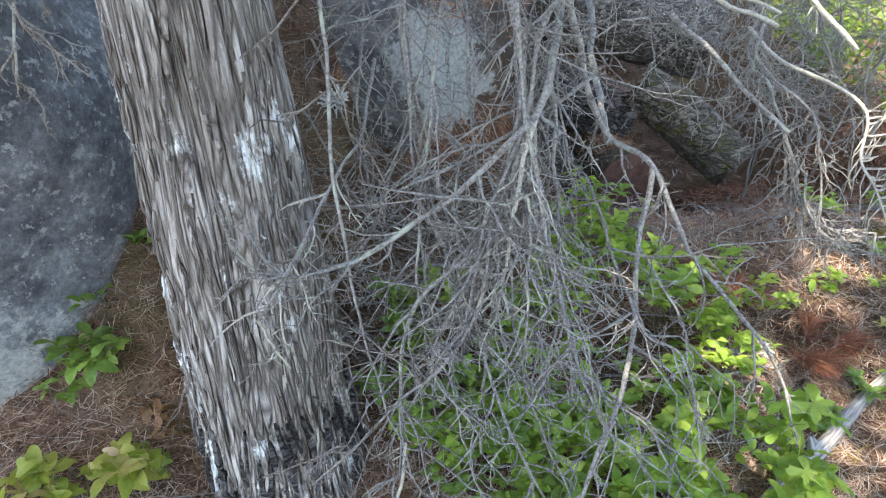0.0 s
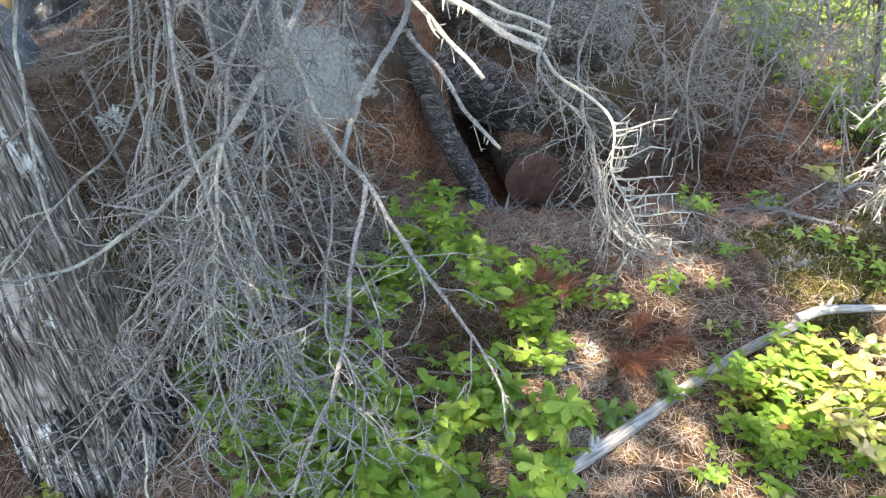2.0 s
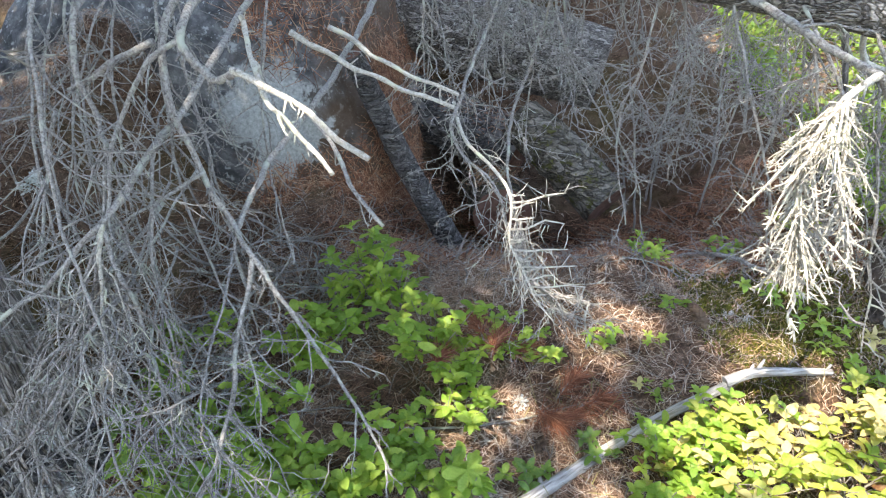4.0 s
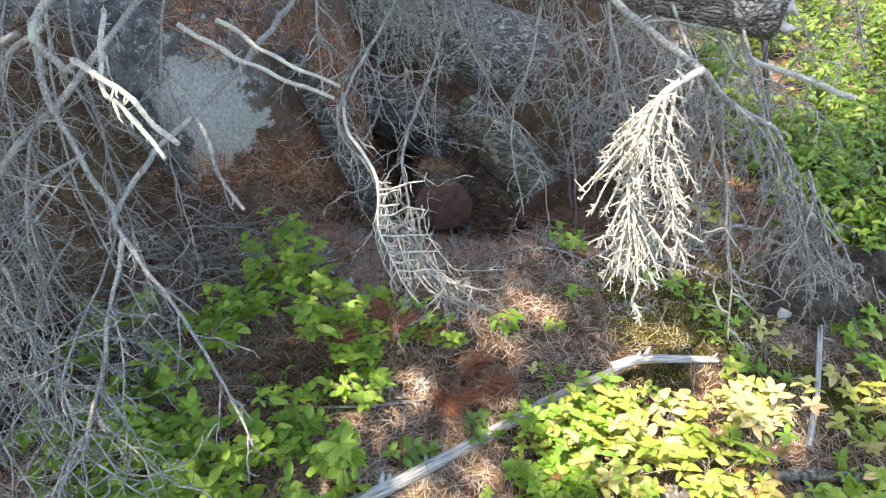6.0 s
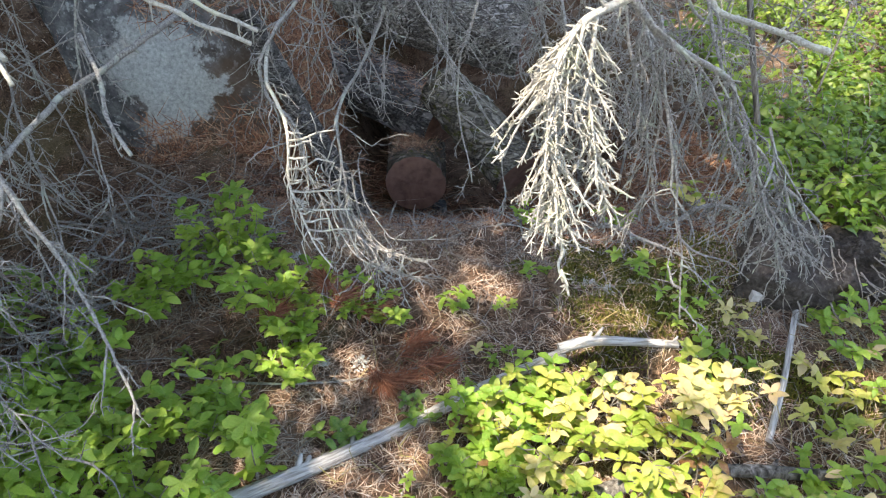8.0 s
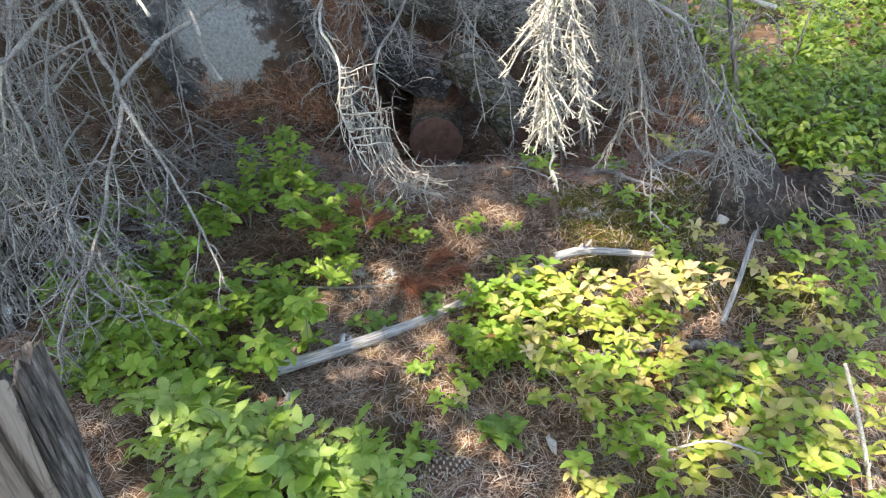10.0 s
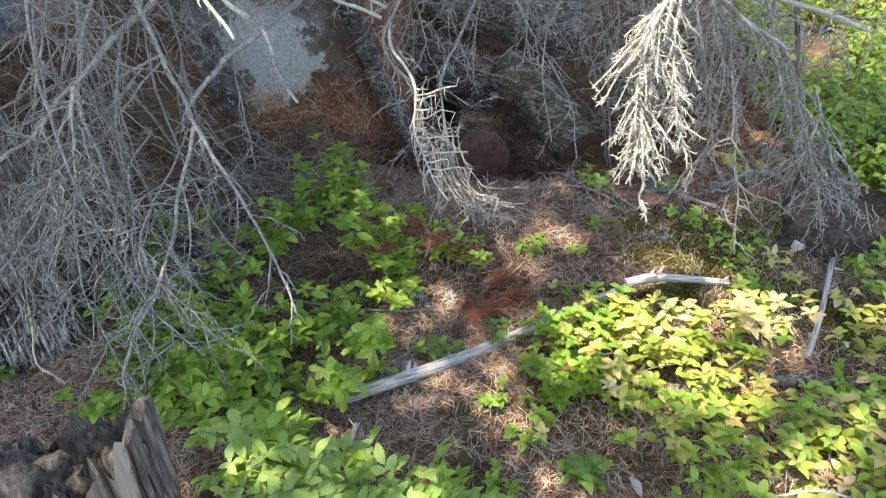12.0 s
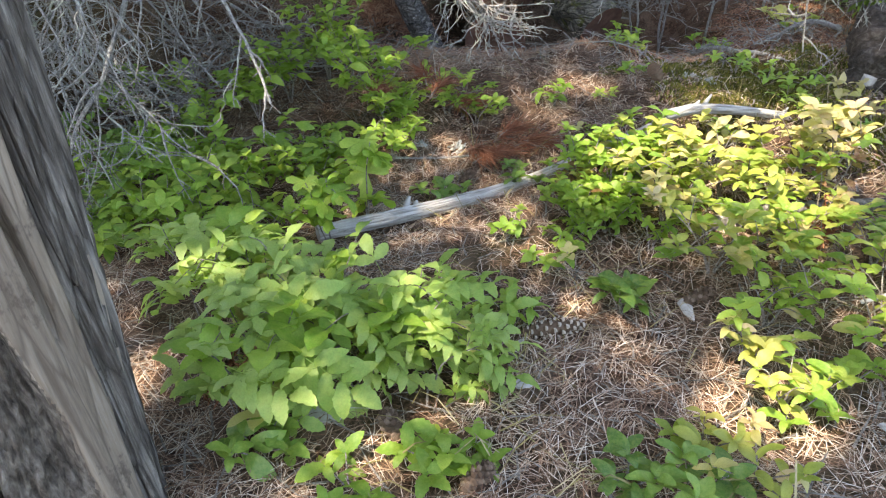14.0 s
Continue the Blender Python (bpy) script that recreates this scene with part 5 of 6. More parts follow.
        for e0, e1 in zip(edge, edge[1:] + edge[:1]):
            g.f.append((e1, e0, e0 + m, e1 + m))
        part("splinter", g, mat, th)
    # gnarled burl on the low side
    burl = Geo()
    nu, nv = 70, 36
    bc = c + Vector((-0.11, -0.09, 0.54))
    for j in range(nv + 1):
        v = -math.pi / 2 + math.pi * j / nv
        for i in range(nu):
            u = 2 * math.pi * i / nu
            d = Vector((math.cos(v) * math.cos(u), math.cos(v) * math.sin(u), math.sin(v)))
            q = d * 2.2
            burl.v.append(bc + Vector((d.x * 0.13, d.y * 0.13, d.z * 0.15)) + d * (0.04 * noise.noise(q) + 0.022 * (1 - 2 * abs(noise.noise(q * 3.2))) + 0.014 * noise.noise(q * 9) + 0.008 * noise.noise(q * 21)))
    for j in range(nv):
        for i in range(nu):
            a, b = j * nu + i, j * nu + (i + 1) % nu
            burl.f.append((a, b, b + nu, a + nu))
    part("burl", burl, BURL_WOOD, th, "dark gnarled burl")
    return th


build_stump()


# ---------------------------------------------------------------- rotten root mound under the drape
def build_root_mound():
    c = Vector((2.88, 2.36, ground_z(2.88, 2.36)))
    th = thing("rotten_root_mound", c, "dark rotten root mass with fine hanging roots", "root mass")
    geo = Geo()
    nu, nv = 90, 34
    for j in range(nv + 1):
        v = -0.35 + (math.pi / 2 + 0.35) * j / nv
        for i in range(nu):
            u = 2 * math.pi * i / nu
            d = Vector((math.cos(v) * math.cos(u), math.cos(v) * math.sin(u), math.sin(v)))
            p = c + Vector((d.x * 0.36, d.y * 0.22, d.z * 0.17 * (1 + 0.4 * d.x * -1)))
            geo.v.append(p + d * (0.10 * noise.noise(p * 4) + 0.06 * noise.noise(p * 10) + 0.03 * noise.noise(p * 26) + 0.01 * noise.noise(p * 70)))
    for j in range(nv):
        for i in range(nu):
            a, b = j * nu + i, j * nu + (i + 1) % nu
            geo.f.append((a, b, b + nu, a + nu))
    part("core", geo, ROTTEN, th)
    rng = random.Random(12)
    for _ in range(46):
        u = rng.uniform(math.pi, 2 * math.pi + 0.4)
        v = rng.uniform(0.1, 1.3)
        d = Vector((math.cos(v) * math.cos(u), math.cos(v) * math.sin(u), math.sin(v)))
        p = c + Vector((d.x * 0.40, d.y * 0.25, d.z * 0.21))
        g = Geo()
        grow_twig(g, p, Vector((d.x, d.y, -0.3 + 0.4 * rng.random())) + Vector((0.3, -0.2, -0.2)), rng.uniform(0.12, 0.3), 0.003, rng, 0.9, 1, 0.5)
        part("root", g, BROWN_TWIG, th)
    return th


build_root_mound()


# ---------------------------------------------------------------- leaves
def oval_leaf(name, material, width=0.5, fold=0.18, curl=0.25, serr=0.0):
    """A leaf one long, along +y, folded at its midrib, its edge toothed and a little wavy."""
    g = Geo()
    n = 11
    for i in range(n + 1):
        t = i / n
        w = width * math.sin(math.pi * min(1, t * 0.93 + 0.035)) ** 0.8 * (1 - 0.10 * t) * 0.50
        w *= 1 + (serr if i % 2 else -serr)
        if i in (0, n):
            w = 0.012
        z = -curl * t * t + 0.10 * math.sin(math.pi * t)
        wave = 0.035 * math.sin(9.0 * t + 20 * width)
        g.v += [Vector((-w, t - 0.02 * (i % 2), z + fold * w + wave)), Vector((0, t, z)), Vector((w, t - 0.02 * (i % 2), z + fold * w - wave))]
    for i in range(n):
        a = 3 * i
        g.f += [(a, a + 1, a + 4, a + 3), (a + 1, a + 2, a + 5, a + 4)]
    base = len(g.v)
    g.v += [Vector((-0.015, -0.16, 0.02)), Vector((0.015, -0.16, 0.02)), Vector((0.015, 0.02, 0)), Vector((-0.015, 0.02, 0))]
    g.f.append((base, base + 1, base + 2, base + 3))
    return g.mesh(name, material)


def lobed_leaf(name, material, lobes=5, curl=0.3):
    """A broad leaf with pointed, toothed lobes."""
    g = Geo()
    g.v.append(Vector((0, 0.30, 0)))
    n = lobes * 8
    for k in range(n + 1):
        a = math.radians(-235 + 290 * k / n)
        ph = (k / n * lobes) % 1
        r = 0.36 + 0.27 * (1 - abs(2 * ph - 1)) ** 1.2 + (0.03 if k % 2 else -0.03)
        r *= 0.78 + 0.3 * max(0.0, math.sin(a))
        x, y = math.cos(a) * r, 0.30 + math.sin(a) * r * 1.05
        g.v.append(Vector((x, y, -curl * (x * x + max(0, y - 0.3) ** 2) + 0.06 * math.sin(ph * 2 * math.pi))))
    for k in range(1, n + 1):
        g.f.append((0, k, k + 1))
    b = len(g.v)
    g.v += [Vector((-0.012, -0.30, 0.0)), Vector((0.012, -0.30, 0.0)), Vector((0.012, 0.30, -0.004)), Vector((-0.012, 0.30, -0.004))]
    g.f.append((b, b + 1, b + 2, b + 3))
    return g.mesh(name, material)


def leaf_pose(p, axis, size, rng, tilt=0.55):
    axis = axis.normalized()
    up = Vector((rng.gauss(0, tilt), rng.gauss(0, tilt), 1))
    x = axis.cross(up).normalized()
    z = x.cross(axis)
    m = Matrix((x, axis, z)).transposed().to_4x4()
    return Matrix.Translation(p) @ m @ Matrix.Diagonal((size, size, size, 1))


def leaf_whorl(material, n, seed, droop=0.15, slim=1.0, big=1.0, **kw):
    """The rosette of leaves at a shoot's tip, one long, its stem along +z."""
    rng = random.Random(seed)
    whole = Geo()
    for k in range(n):
        src = oval_leaf("leaf_shape", material, slim * rng.uniform(0.44, 0.58), rng.uniform(0.1, 0.3), rng.uniform(0.05, 0.3), **kw)
        vs, fs = [v.co.copy() for v in src.vertices], [tuple(p.vertices) for p in src.polygons]
        bpy.data.meshes.remove(src)
        a = 2 * math.pi * k / n + rng.uniform(-0.3, 0.3)
        up = rng.uniform(0.15, 1.0) - droop
        size = rng.uniform(0.62, 1.05) * big
        whole.add(vs, fs, leaf_pose(Vector((0, 0, -0.18 * (k % 3))), Vector((math.cos(a), math.sin(a), up)), size, rng, 0.2))
    return whole.mesh("leaf_whorl", material)


def pinnate_leaf(material, pairs, seed, serr=0.10):
    """A compound leaf: toothed leaflets in pairs along a drooping stalk, one at its tip."""
    rng = random.Random(seed)
    whole = Geo()
    stalk = [Vector((0.03 * math.sin(3 * t), 1.5 * t, 0.10 * t - 0.42 * t * t)) for t in (0, 0.25, 0.5, 0.75, 1.0)]
    whole.tube(stalk, [0.014, 0.012, 0.010, 0.008, 0.006], 4)
    for k in range(2 * pairs + 1):
        t = 1.0 if k == 2 * pairs else 0.38 + 0.5 * (k // 2) / max(1, pairs - 1)
        p = Vector((0.03 * math.sin(3 * t), 1.5 * t, 0.10 * t - 0.42 * t * t))
        side = 0 if k == 2 * pairs else 1 if k % 2 else -1
        axis = Vector((side * rng.uniform(0.8, 1.1), 1.0 if not side else rng.uniform(0.35, 0.7), rng.gauss(-0.15, 0.2)))
        src = oval_leaf("leaf_shape", material, rng.uniform(0.46, 0.58), rng.uniform(0.1, 0.3), rng.uniform(0.1, 0.35), serr)
        vs, fs = [v.co.copy() for v in src.vertices], [tuple(q.vertices) for q in src.polygons]
        bpy.data.meshes.remove(src)
        whole.add(vs, fs, leaf_pose(p, axis, rng.uniform(0.5, 0.66) * (1.15 if not side else 1), rng, 0.18))
    return whole.mesh("leaf", material)


def leaf_set(material, **kw):
    return [oval_leaf("leaf", material, 0.50, 0.2, 0.22, **kw), oval_leaf("leaf", material, 0.58, 0.1, 0.40, **kw), oval_leaf("leaf", material, 0.46, 0.35, 0.10, **kw)]


GREEN_SET, DEEP_SET, YELLOW_SET = leaf_set(GREEN_LEAF), leaf_set(DEEP_LEAF), leaf_set(YELLOW_LEAF)
PALE_SET, RED_SET = leaf_set(PALE_LEAF), leaf_set(RED_LEAF)
WHORLS = {m.name: [leaf_whorl(m, n, 40 + n, 0.35 if m is SOFT_LEAF else 0.15, 0.86 if m is SOFT_LEAF else 1.0, 0.72 if m is SOFT_LEAF else 1.0, serr=0.09 if m in (GREEN_LEAF, SOFT_LEAF) else 0.03) for n in (4, 5, 6)] for m in (GREEN_LEAF, DEEP_LEAF, YELLOW_LEAF, PALE_LEAF, RED_LEAF, SOFT_LEAF)}
LOBED_SET = [lobed_leaf("leaf", GREEN_LEAF), lobed_leaf("leaf", GREEN_LEAF, 5, 0.5)]
SERRATE_SET, SOFT_SET = [oval_leaf("leaf", GREEN_LEAF, w, f, c, 0.12) for w, f, c in ((0.48, 0.2, 0.22), (0.54, 0.1, 0.32), (0.44, 0.3, 0.12))], [pinnate_leaf(SOFT_LEAF, n, 80 + n) for n in (2, 3, 4)]


def bush(name, x, y, height, spread, stems, leaves, size, sets, label, seed, category="shrub", group="undergrowth shrubs", stem_material=None, whorl=True, droop=0.15, start=0.35, side_shoots=2):
    """A small shrub: bent stems with side shoots, each leaf a piece of its own. sets: (leaf meshes, share) pairs."""
    rng = random.Random(seed)
    base = ground_point(x, y, -0.01)
    th = thing(name, base, label, category, group)

    def put(p, axis, tip=False):
        u = rng.random()
        for meshes, share in sets:
            u -= share
            if u <= 0:
                break
        if tip:
            ob = new("leaf_whorl", rng.choice(WHORLS[meshes[0].materials[0].name]))
            m = leaf_pose(p, Vector((math.cos(u * 90), math.sin(u * 90), rng.gauss(0, 0.15))), size * rng.uniform(0.7, 1.0), rng, 0.15)
        else:
            ob = new("leaf", rng.choice(meshes))
            m = leaf_pose(p, axis, size * rng.uniform(0.55, 1.05), rng)
        ob.parent = th
        ob.matrix_basis = Matrix.Translation(-base) @ m

    for s in range(max(2, stems - 1) if side_shoots else stems):
        a = 2 * math.pi * (s + rng.uniform(-0.3, 0.3)) / stems
        out = Vector((math.cos(a), math.sin(a), 0)) * spread * rng.uniform(0.35, 1.0)
        top = base + out + Vector((0, 0, height * rng.uniform(0.7, 1.1)))
        line = curve([base, base + out * 0.3 + Vector((0, 0, height * 0.5)), top], 6, 0.01)
        g = Geo()
        g.tube(line, taper(len(line), 0.0028, 0.0012), 5)
        shoots = [line]
        for _ in range(side_shoots):
            i = rng.randrange(4, len(line) - 2)
            d = Vector((rng.gauss(0, 1), rng.gauss(0, 1), 0.5)).normalized() * spread * rng.uniform(0.35, 0.65)
            sh = curve([line[i], line[i] + d * 0.5 + Vector((0, 0, 0.02)), line[i] + d], 4)
            g.tube(sh, taper(len(sh), 0.0016, 0.0009), 4)
            shoots.append(sh)
        part("stem", g, stem_material or BROWN_TWIG, th)
        per = max(2, round(leaves / len(shoots)))
        for sh in shoots:
            n = len(sh)
            for k in range(per if sh is line else min(per, 2)):
                t = start + (1 - start) * (k + 0.5) / per if sh is line else 0.25 + 0.75 * (k + 0.5) / per
                i = min(n - 2, int(t * (n - 1)))
                p = sh[i].lerp(sh[i + 1], t * (n - 1) - i)
                d = (sh[i + 1] - sh[i]).normalized()
                a2 = k * 2.4 + rng.uniform(-0.5, 0.5)
                side = Vector((math.cos(a2), math.sin(a2), 0))
                put(p, side + d * 0.25 + Vector((0, 0, -droop + rng.gauss(0.05, 0.35))))
            if whorl:
                put(sh[-1], Vector((0, 0, 1)), True)
    return th


G, D, Y, P, R, L, S = GREEN_SET, DEEP_SET, YELLOW_SET, PALE_SET, RED_SET, LOBED_SET, SERRATE_SET
GREEN_BUSH = "bright green leafy shrub growing from needle litter"
YELLOW_BUSH = "sunlit yellow-green shrub turning to autumn colour"
seed = 100
# green shrubs by the boulder and under the twigs


def plant_green_shrubs(*rows):
    global seed
    for x, y, h, sp, st, lv, sz in rows:
        bush("green_shrub", x, y, h * 1.2, sp * 1.1, st, max(3, round(lv * 0.8)), sz * 1.16, ((G, 0.35), (S, 0.65)), GREEN_BUSH, seed, side_shoots=3)
        seed += 1


plant_green_shrubs(
    (0.55, 2.17, 0.34, 0.16, 7, 9, 0.066), (0.68, 2.10, 0.28, 0.14, 5, 9, 0.064), (0.46, 1.98, 0.22, 0.17, 6, 9, 0.064), (0.36, 1.86, 0.17, 0.16, 6, 9, 0.062),
    (0.86, 1.92, 0.24, 0.15, 7, 9, 0.066), (0.96, 1.84, 0.16, 0.12, 5, 8, 0.058), (1.10, 2.02, 0.14, 0.14, 5, 7, 0.046), (1.22, 1.98, 0.10, 0.10, 4, 6, 0.042),
    (0.98, 1.70, 0.13, 0.13, 5, 8, 0.058), (0.74, 1.46, 0.17, 0.18, 6, 10, 0.062), (0.88, 1.40, 0.15, 0.16, 6, 9, 0.062))
plant_green_shrubs(
    (0.60, 1.24, 0.18, 0.17, 6, 10, 0.064), (0.45, 1.34, 0.16, 0.17, 6, 9, 0.064), (0.76, 1.12, 0.17, 0.18, 6, 10, 0.062), (0.52, 1.04, 0.18, 0.16, 6, 9, 0.064),
    (0.30, 1.18, 0.14, 0.16, 5, 8, 0.060), (0.30, 1.45, 0.10, 0.14, 5, 7, 0.056))
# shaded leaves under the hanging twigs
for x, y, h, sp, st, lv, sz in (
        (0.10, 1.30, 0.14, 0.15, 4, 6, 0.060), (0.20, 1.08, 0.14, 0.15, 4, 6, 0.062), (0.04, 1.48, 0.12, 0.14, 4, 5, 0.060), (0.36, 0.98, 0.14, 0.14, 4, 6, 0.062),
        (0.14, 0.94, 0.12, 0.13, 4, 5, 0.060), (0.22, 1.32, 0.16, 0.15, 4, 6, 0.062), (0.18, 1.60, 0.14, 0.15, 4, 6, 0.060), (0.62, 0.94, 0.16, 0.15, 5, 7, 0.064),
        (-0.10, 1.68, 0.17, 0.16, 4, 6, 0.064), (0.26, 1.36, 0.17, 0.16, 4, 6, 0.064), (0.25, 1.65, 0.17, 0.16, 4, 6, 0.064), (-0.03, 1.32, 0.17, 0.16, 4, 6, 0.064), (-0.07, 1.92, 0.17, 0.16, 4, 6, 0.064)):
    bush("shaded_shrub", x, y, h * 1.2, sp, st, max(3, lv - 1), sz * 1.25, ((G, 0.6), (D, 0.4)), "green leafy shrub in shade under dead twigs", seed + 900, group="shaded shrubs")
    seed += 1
# tall soft shrub before the stump
for x, y, h, sp, st, lv, sz in (
        (0.96, 0.74, 0.27, 0.17, 6, 11, 0.070), (1.16, 0.72, 0.25, 0.17, 6, 11, 0.070), (1.33, 0.72, 0.20, 0.16, 6, 10, 0.066),
        (0.80, 0.74, 0.25, 0.15, 5, 10, 0.068), (1.08, 0.56, 0.22, 0.16, 5, 9, 0.072), (1.24, 0.62, 0.16, 0.15, 5, 9, 0.064), (1.40, 0.66, 0.15, 0.14, 5, 8, 0.060), (1.44, 0.74, 0.14, 0.12, 5, 7, 0.052), (1.02, 0.50, 0.18, 0.14, 4, 8, 0.066), (0.90, 0.86, 0.20, 0.14, 5, 8, 0.064)):
    bush("soft_leaved_shrub", x, y, h * 1.15, sp * 1.2, st - 2, max(3, round(lv * 0.42)), sz * 1.6, ((SOFT_SET, 0.8), (G, 0.15), (P, 0.05)), "tall soft-leaved green shrub beside the broken stump", seed, droop=0.35, side_shoots=3)
    seed += 1
plant_green_shrubs((1.68, 1.39, 0.13, 0.12, 4, 7, 0.050), (1.76, 1.47, 0.19, 0.12, 4, 7, 0.050), (1.78, 1.58, 0.12, 0.10, 4, 6, 0.050), (1.92, 1.66, 0.12, 0.10, 4, 6, 0.050), (1.65, 1.55, 0.19, 0.08, 4, 6, 0.048), (1.84, 1.64, 0.12, 0.10, 4, 6, 0.050))
# broad lobed leaves
for x, y, h, sp, st, sz in ((1.03, 1.30, 0.31, 0.05, 3, 0.15), (0.97, 1.13, 0.27, 0.06, 2, 0.125), (1.74, 1.38, 0.12, 0.10, 4, 0.075), (1.64, 1.33, 0.11, 0.09, 3, 0.07), (1.86, 1.30, 0.12, 0.10, 3, 0.07)):
    bush("broad_leaved_plant", x, y, h, sp, st, 1, sz, ((L, 1.0),), "plant with broad lobed green leaves", seed, "plant", "lobed-leaf plants", whorl=False, start=0.8, droop=0.3)
    seed += 1
# sunlit yellowing shrubs


def plant_yellow_shrubs(*rows):
    global seed
    for x, y, h, sp, st, lv, sz, mixd in rows:
        bush("yellowing_shrub", x, y, h, sp * 1.1, st, max(3, round(lv * 0.75)), sz * 1.14, mixd, YELLOW_BUSH, seed, side_shoots=3)
        seed += 1


plant_yellow_shrubs(
    (1.86, 1.64, 0.22, 0.13, 5, 8, 0.054, ((G, 0.4), (Y, 0.6))), (1.64, 1.42, 0.10, 0.11, 4, 6, 0.048, ((G, 0.8), (Y, 0.2))), (1.74, 1.54, 0.25, 0.12, 4, 6, 0.052, ((G, 0.6), (Y, 0.4))), (1.84, 1.58, 0.21, 0.12, 4, 6, 0.052, ((G, 0.4), (Y, 0.6))), (1.72, 1.42, 0.13, 0.14, 5, 8, 0.052, ((G, 0.6), (Y, 0.3), (R, 0.1))),
    (1.90, 1.42, 0.22, 0.17, 7, 10, 0.054, ((Y, 0.5), (G, 0.15), (P, 0.35))), (2.06, 1.54, 0.22, 0.17, 6, 10, 0.056, ((Y, 0.65), (G, 0.1), (P, 0.25))), (2.20, 1.48, 0.22, 0.17, 6, 10, 0.056, ((Y, 0.7), (G, 0.3))), (2.36, 1.62, 0.26, 0.14, 5, 7, 0.060, ((P, 0.95), (Y, 0.05))))
plant_yellow_shrubs(
    (2.28, 1.66, 0.20, 0.13, 4, 8, 0.052, ((P, 0.5), (Y, 0.5))), (2.02, 1.20, 0.19, 0.17, 6, 10, 0.054, ((Y, 0.6), (G, 0.4))), (2.22, 1.28, 0.20, 0.17, 6, 10, 0.054, ((Y, 0.55), (G, 0.45))), (2.40, 1.26, 0.20, 0.17, 6, 10, 0.054, ((Y, 0.6), (G, 0.4))),
    (2.12, 1.02, 0.17, 0.14, 5, 9, 0.052, ((G, 0.6), (Y, 0.4))), (2.34, 0.98, 0.18, 0.16, 5, 10, 0.054, ((Y, 0.7), (G, 0.3))), (2.62, 1.26, 0.20, 0.18, 6, 10, 0.054, ((Y, 0.7), (P, 0.15), (G, 0.15))), (2.76, 1.12, 0.20, 0.18, 6, 10, 0.054, ((Y, 0.7), (P, 0.2), (G, 0.1))))
plant_yellow_shrubs(
    (2.52, 1.04, 0.19, 0.17, 6, 10, 0.054, ((Y, 0.6), (P, 0.1), (G, 0.3))), (2.66, 0.88, 0.17, 0.16, 5, 9, 0.054, ((Y, 0.5), (G, 0.5))), (2.06, 0.86, 0.13, 0.09, 3, 6, 0.050, ((Y, 0.6), (P, 0.4))), (2.12, 0.74, 0.13, 0.12, 4, 7, 0.050, ((Y, 0.5), (G, 0.5))))
# low green plants on the litter


def plant_low_plants(*rows):
    global seed
    for x, y, h, sp, st, lv, sz, kind in rows:
        bush("low_plant", x, y, h, sp, st, max(2, lv - 2), sz * 1.15, ((kind, 0.95), (P, 0.05)), "low leafy plant on the forest floor", seed, "plant", "low forest-floor plants", start=0.5, side_shoots=0)
        seed += 1


plant_low_plants(
    (1.60, 1.14, 0.08, 0.10, 4, 5, 0.045, G), (1.64, 1.30, 0.08, 0.09, 4, 5, 0.042, G), (1.79, 1.03, 0.10, 0.06, 4, 4, 0.075, D), (1.47, 1.27, 0.08, 0.10, 4, 5, 0.040, G),
    (1.44, 1.65, 0.07, 0.09, 4, 4, 0.050, D), (1.62, 1.68, 0.07, 0.10, 4, 5, 0.046, G), (1.21, 1.50, 0.06, 0.08, 4, 4, 0.055, D), (1.51, 2.09, 0.08, 0.07, 4, 5, 0.050, G),
    (1.40, 0.85, 0.09, 0.11, 4, 6, 0.042, G), (1.55, 0.92, 0.09, 0.10, 4, 6, 0.042, G), (1.45, 0.46, 0.06, 0.08, 4, 3, 0.062, G))
plant_low_plants(
    (1.53, 0.50, 0.06, 0.06, 3, 3, 0.055, G), (1.82, 0.49, 0.06, 0.08, 4, 4, 0.062, D), (1.92, 0.50, 0.07, 0.08, 4, 4, 0.062, D), (2.04, 0.54, 0.08, 0.09, 4, 5, 0.050, Y),
    (1.95, 0.60, 0.08, 0.08, 4, 4, 0.050, Y), (1.48, 0.67, 0.05, 0.04, 2, 3, 0.055, D), (1.12, 0.42, 0.07, 0.08, 4, 4, 0.065, D), (1.32, 0.38, 0.05, 0.08, 4, 4, 0.06, G),
    (2.26, 0.84, 0.06, 0.05, 2, 3, 0.060, G), (0.93, 0.56, 0.06, 0.06, 3, 4, 0.050, D), (1.72, 2.66, 0.10, 0.09, 4, 5, 0.050, G))
plant_low_plants(
    (1.80, 2.62, 0.08, 0.07, 3, 5, 0.048, G), (2.17, 2.33, 0.10, 0.10, 4, 5, 0.048, G), (2.26, 2.22, 0.08, 0.10, 4, 5, 0.046, G), (2.12, 2.78, 0.12, 0.10, 4, 6, 0.050, G),
    (2.42, 2.82, 0.14, 0.11, 5, 6, 0.055, Y), (2.30, 2.06, 0.07, 0.08, 4, 4, 0.042, G), (2.78, 2.14, 0.08, 0.08, 4, 5, 0.050, G), (2.80, 1.95, 0.12, 0.12, 5, 6, 0.052, G),
    (2.97, 1.90, 0.14, 0.14, 5, 8, 0.052, G), (3.08, 2.02, 0.14, 0.14, 5, 8, 0.052, G), (2.67, 1.64, 0.11, 0.12, 4, 6, 0.048, Y))
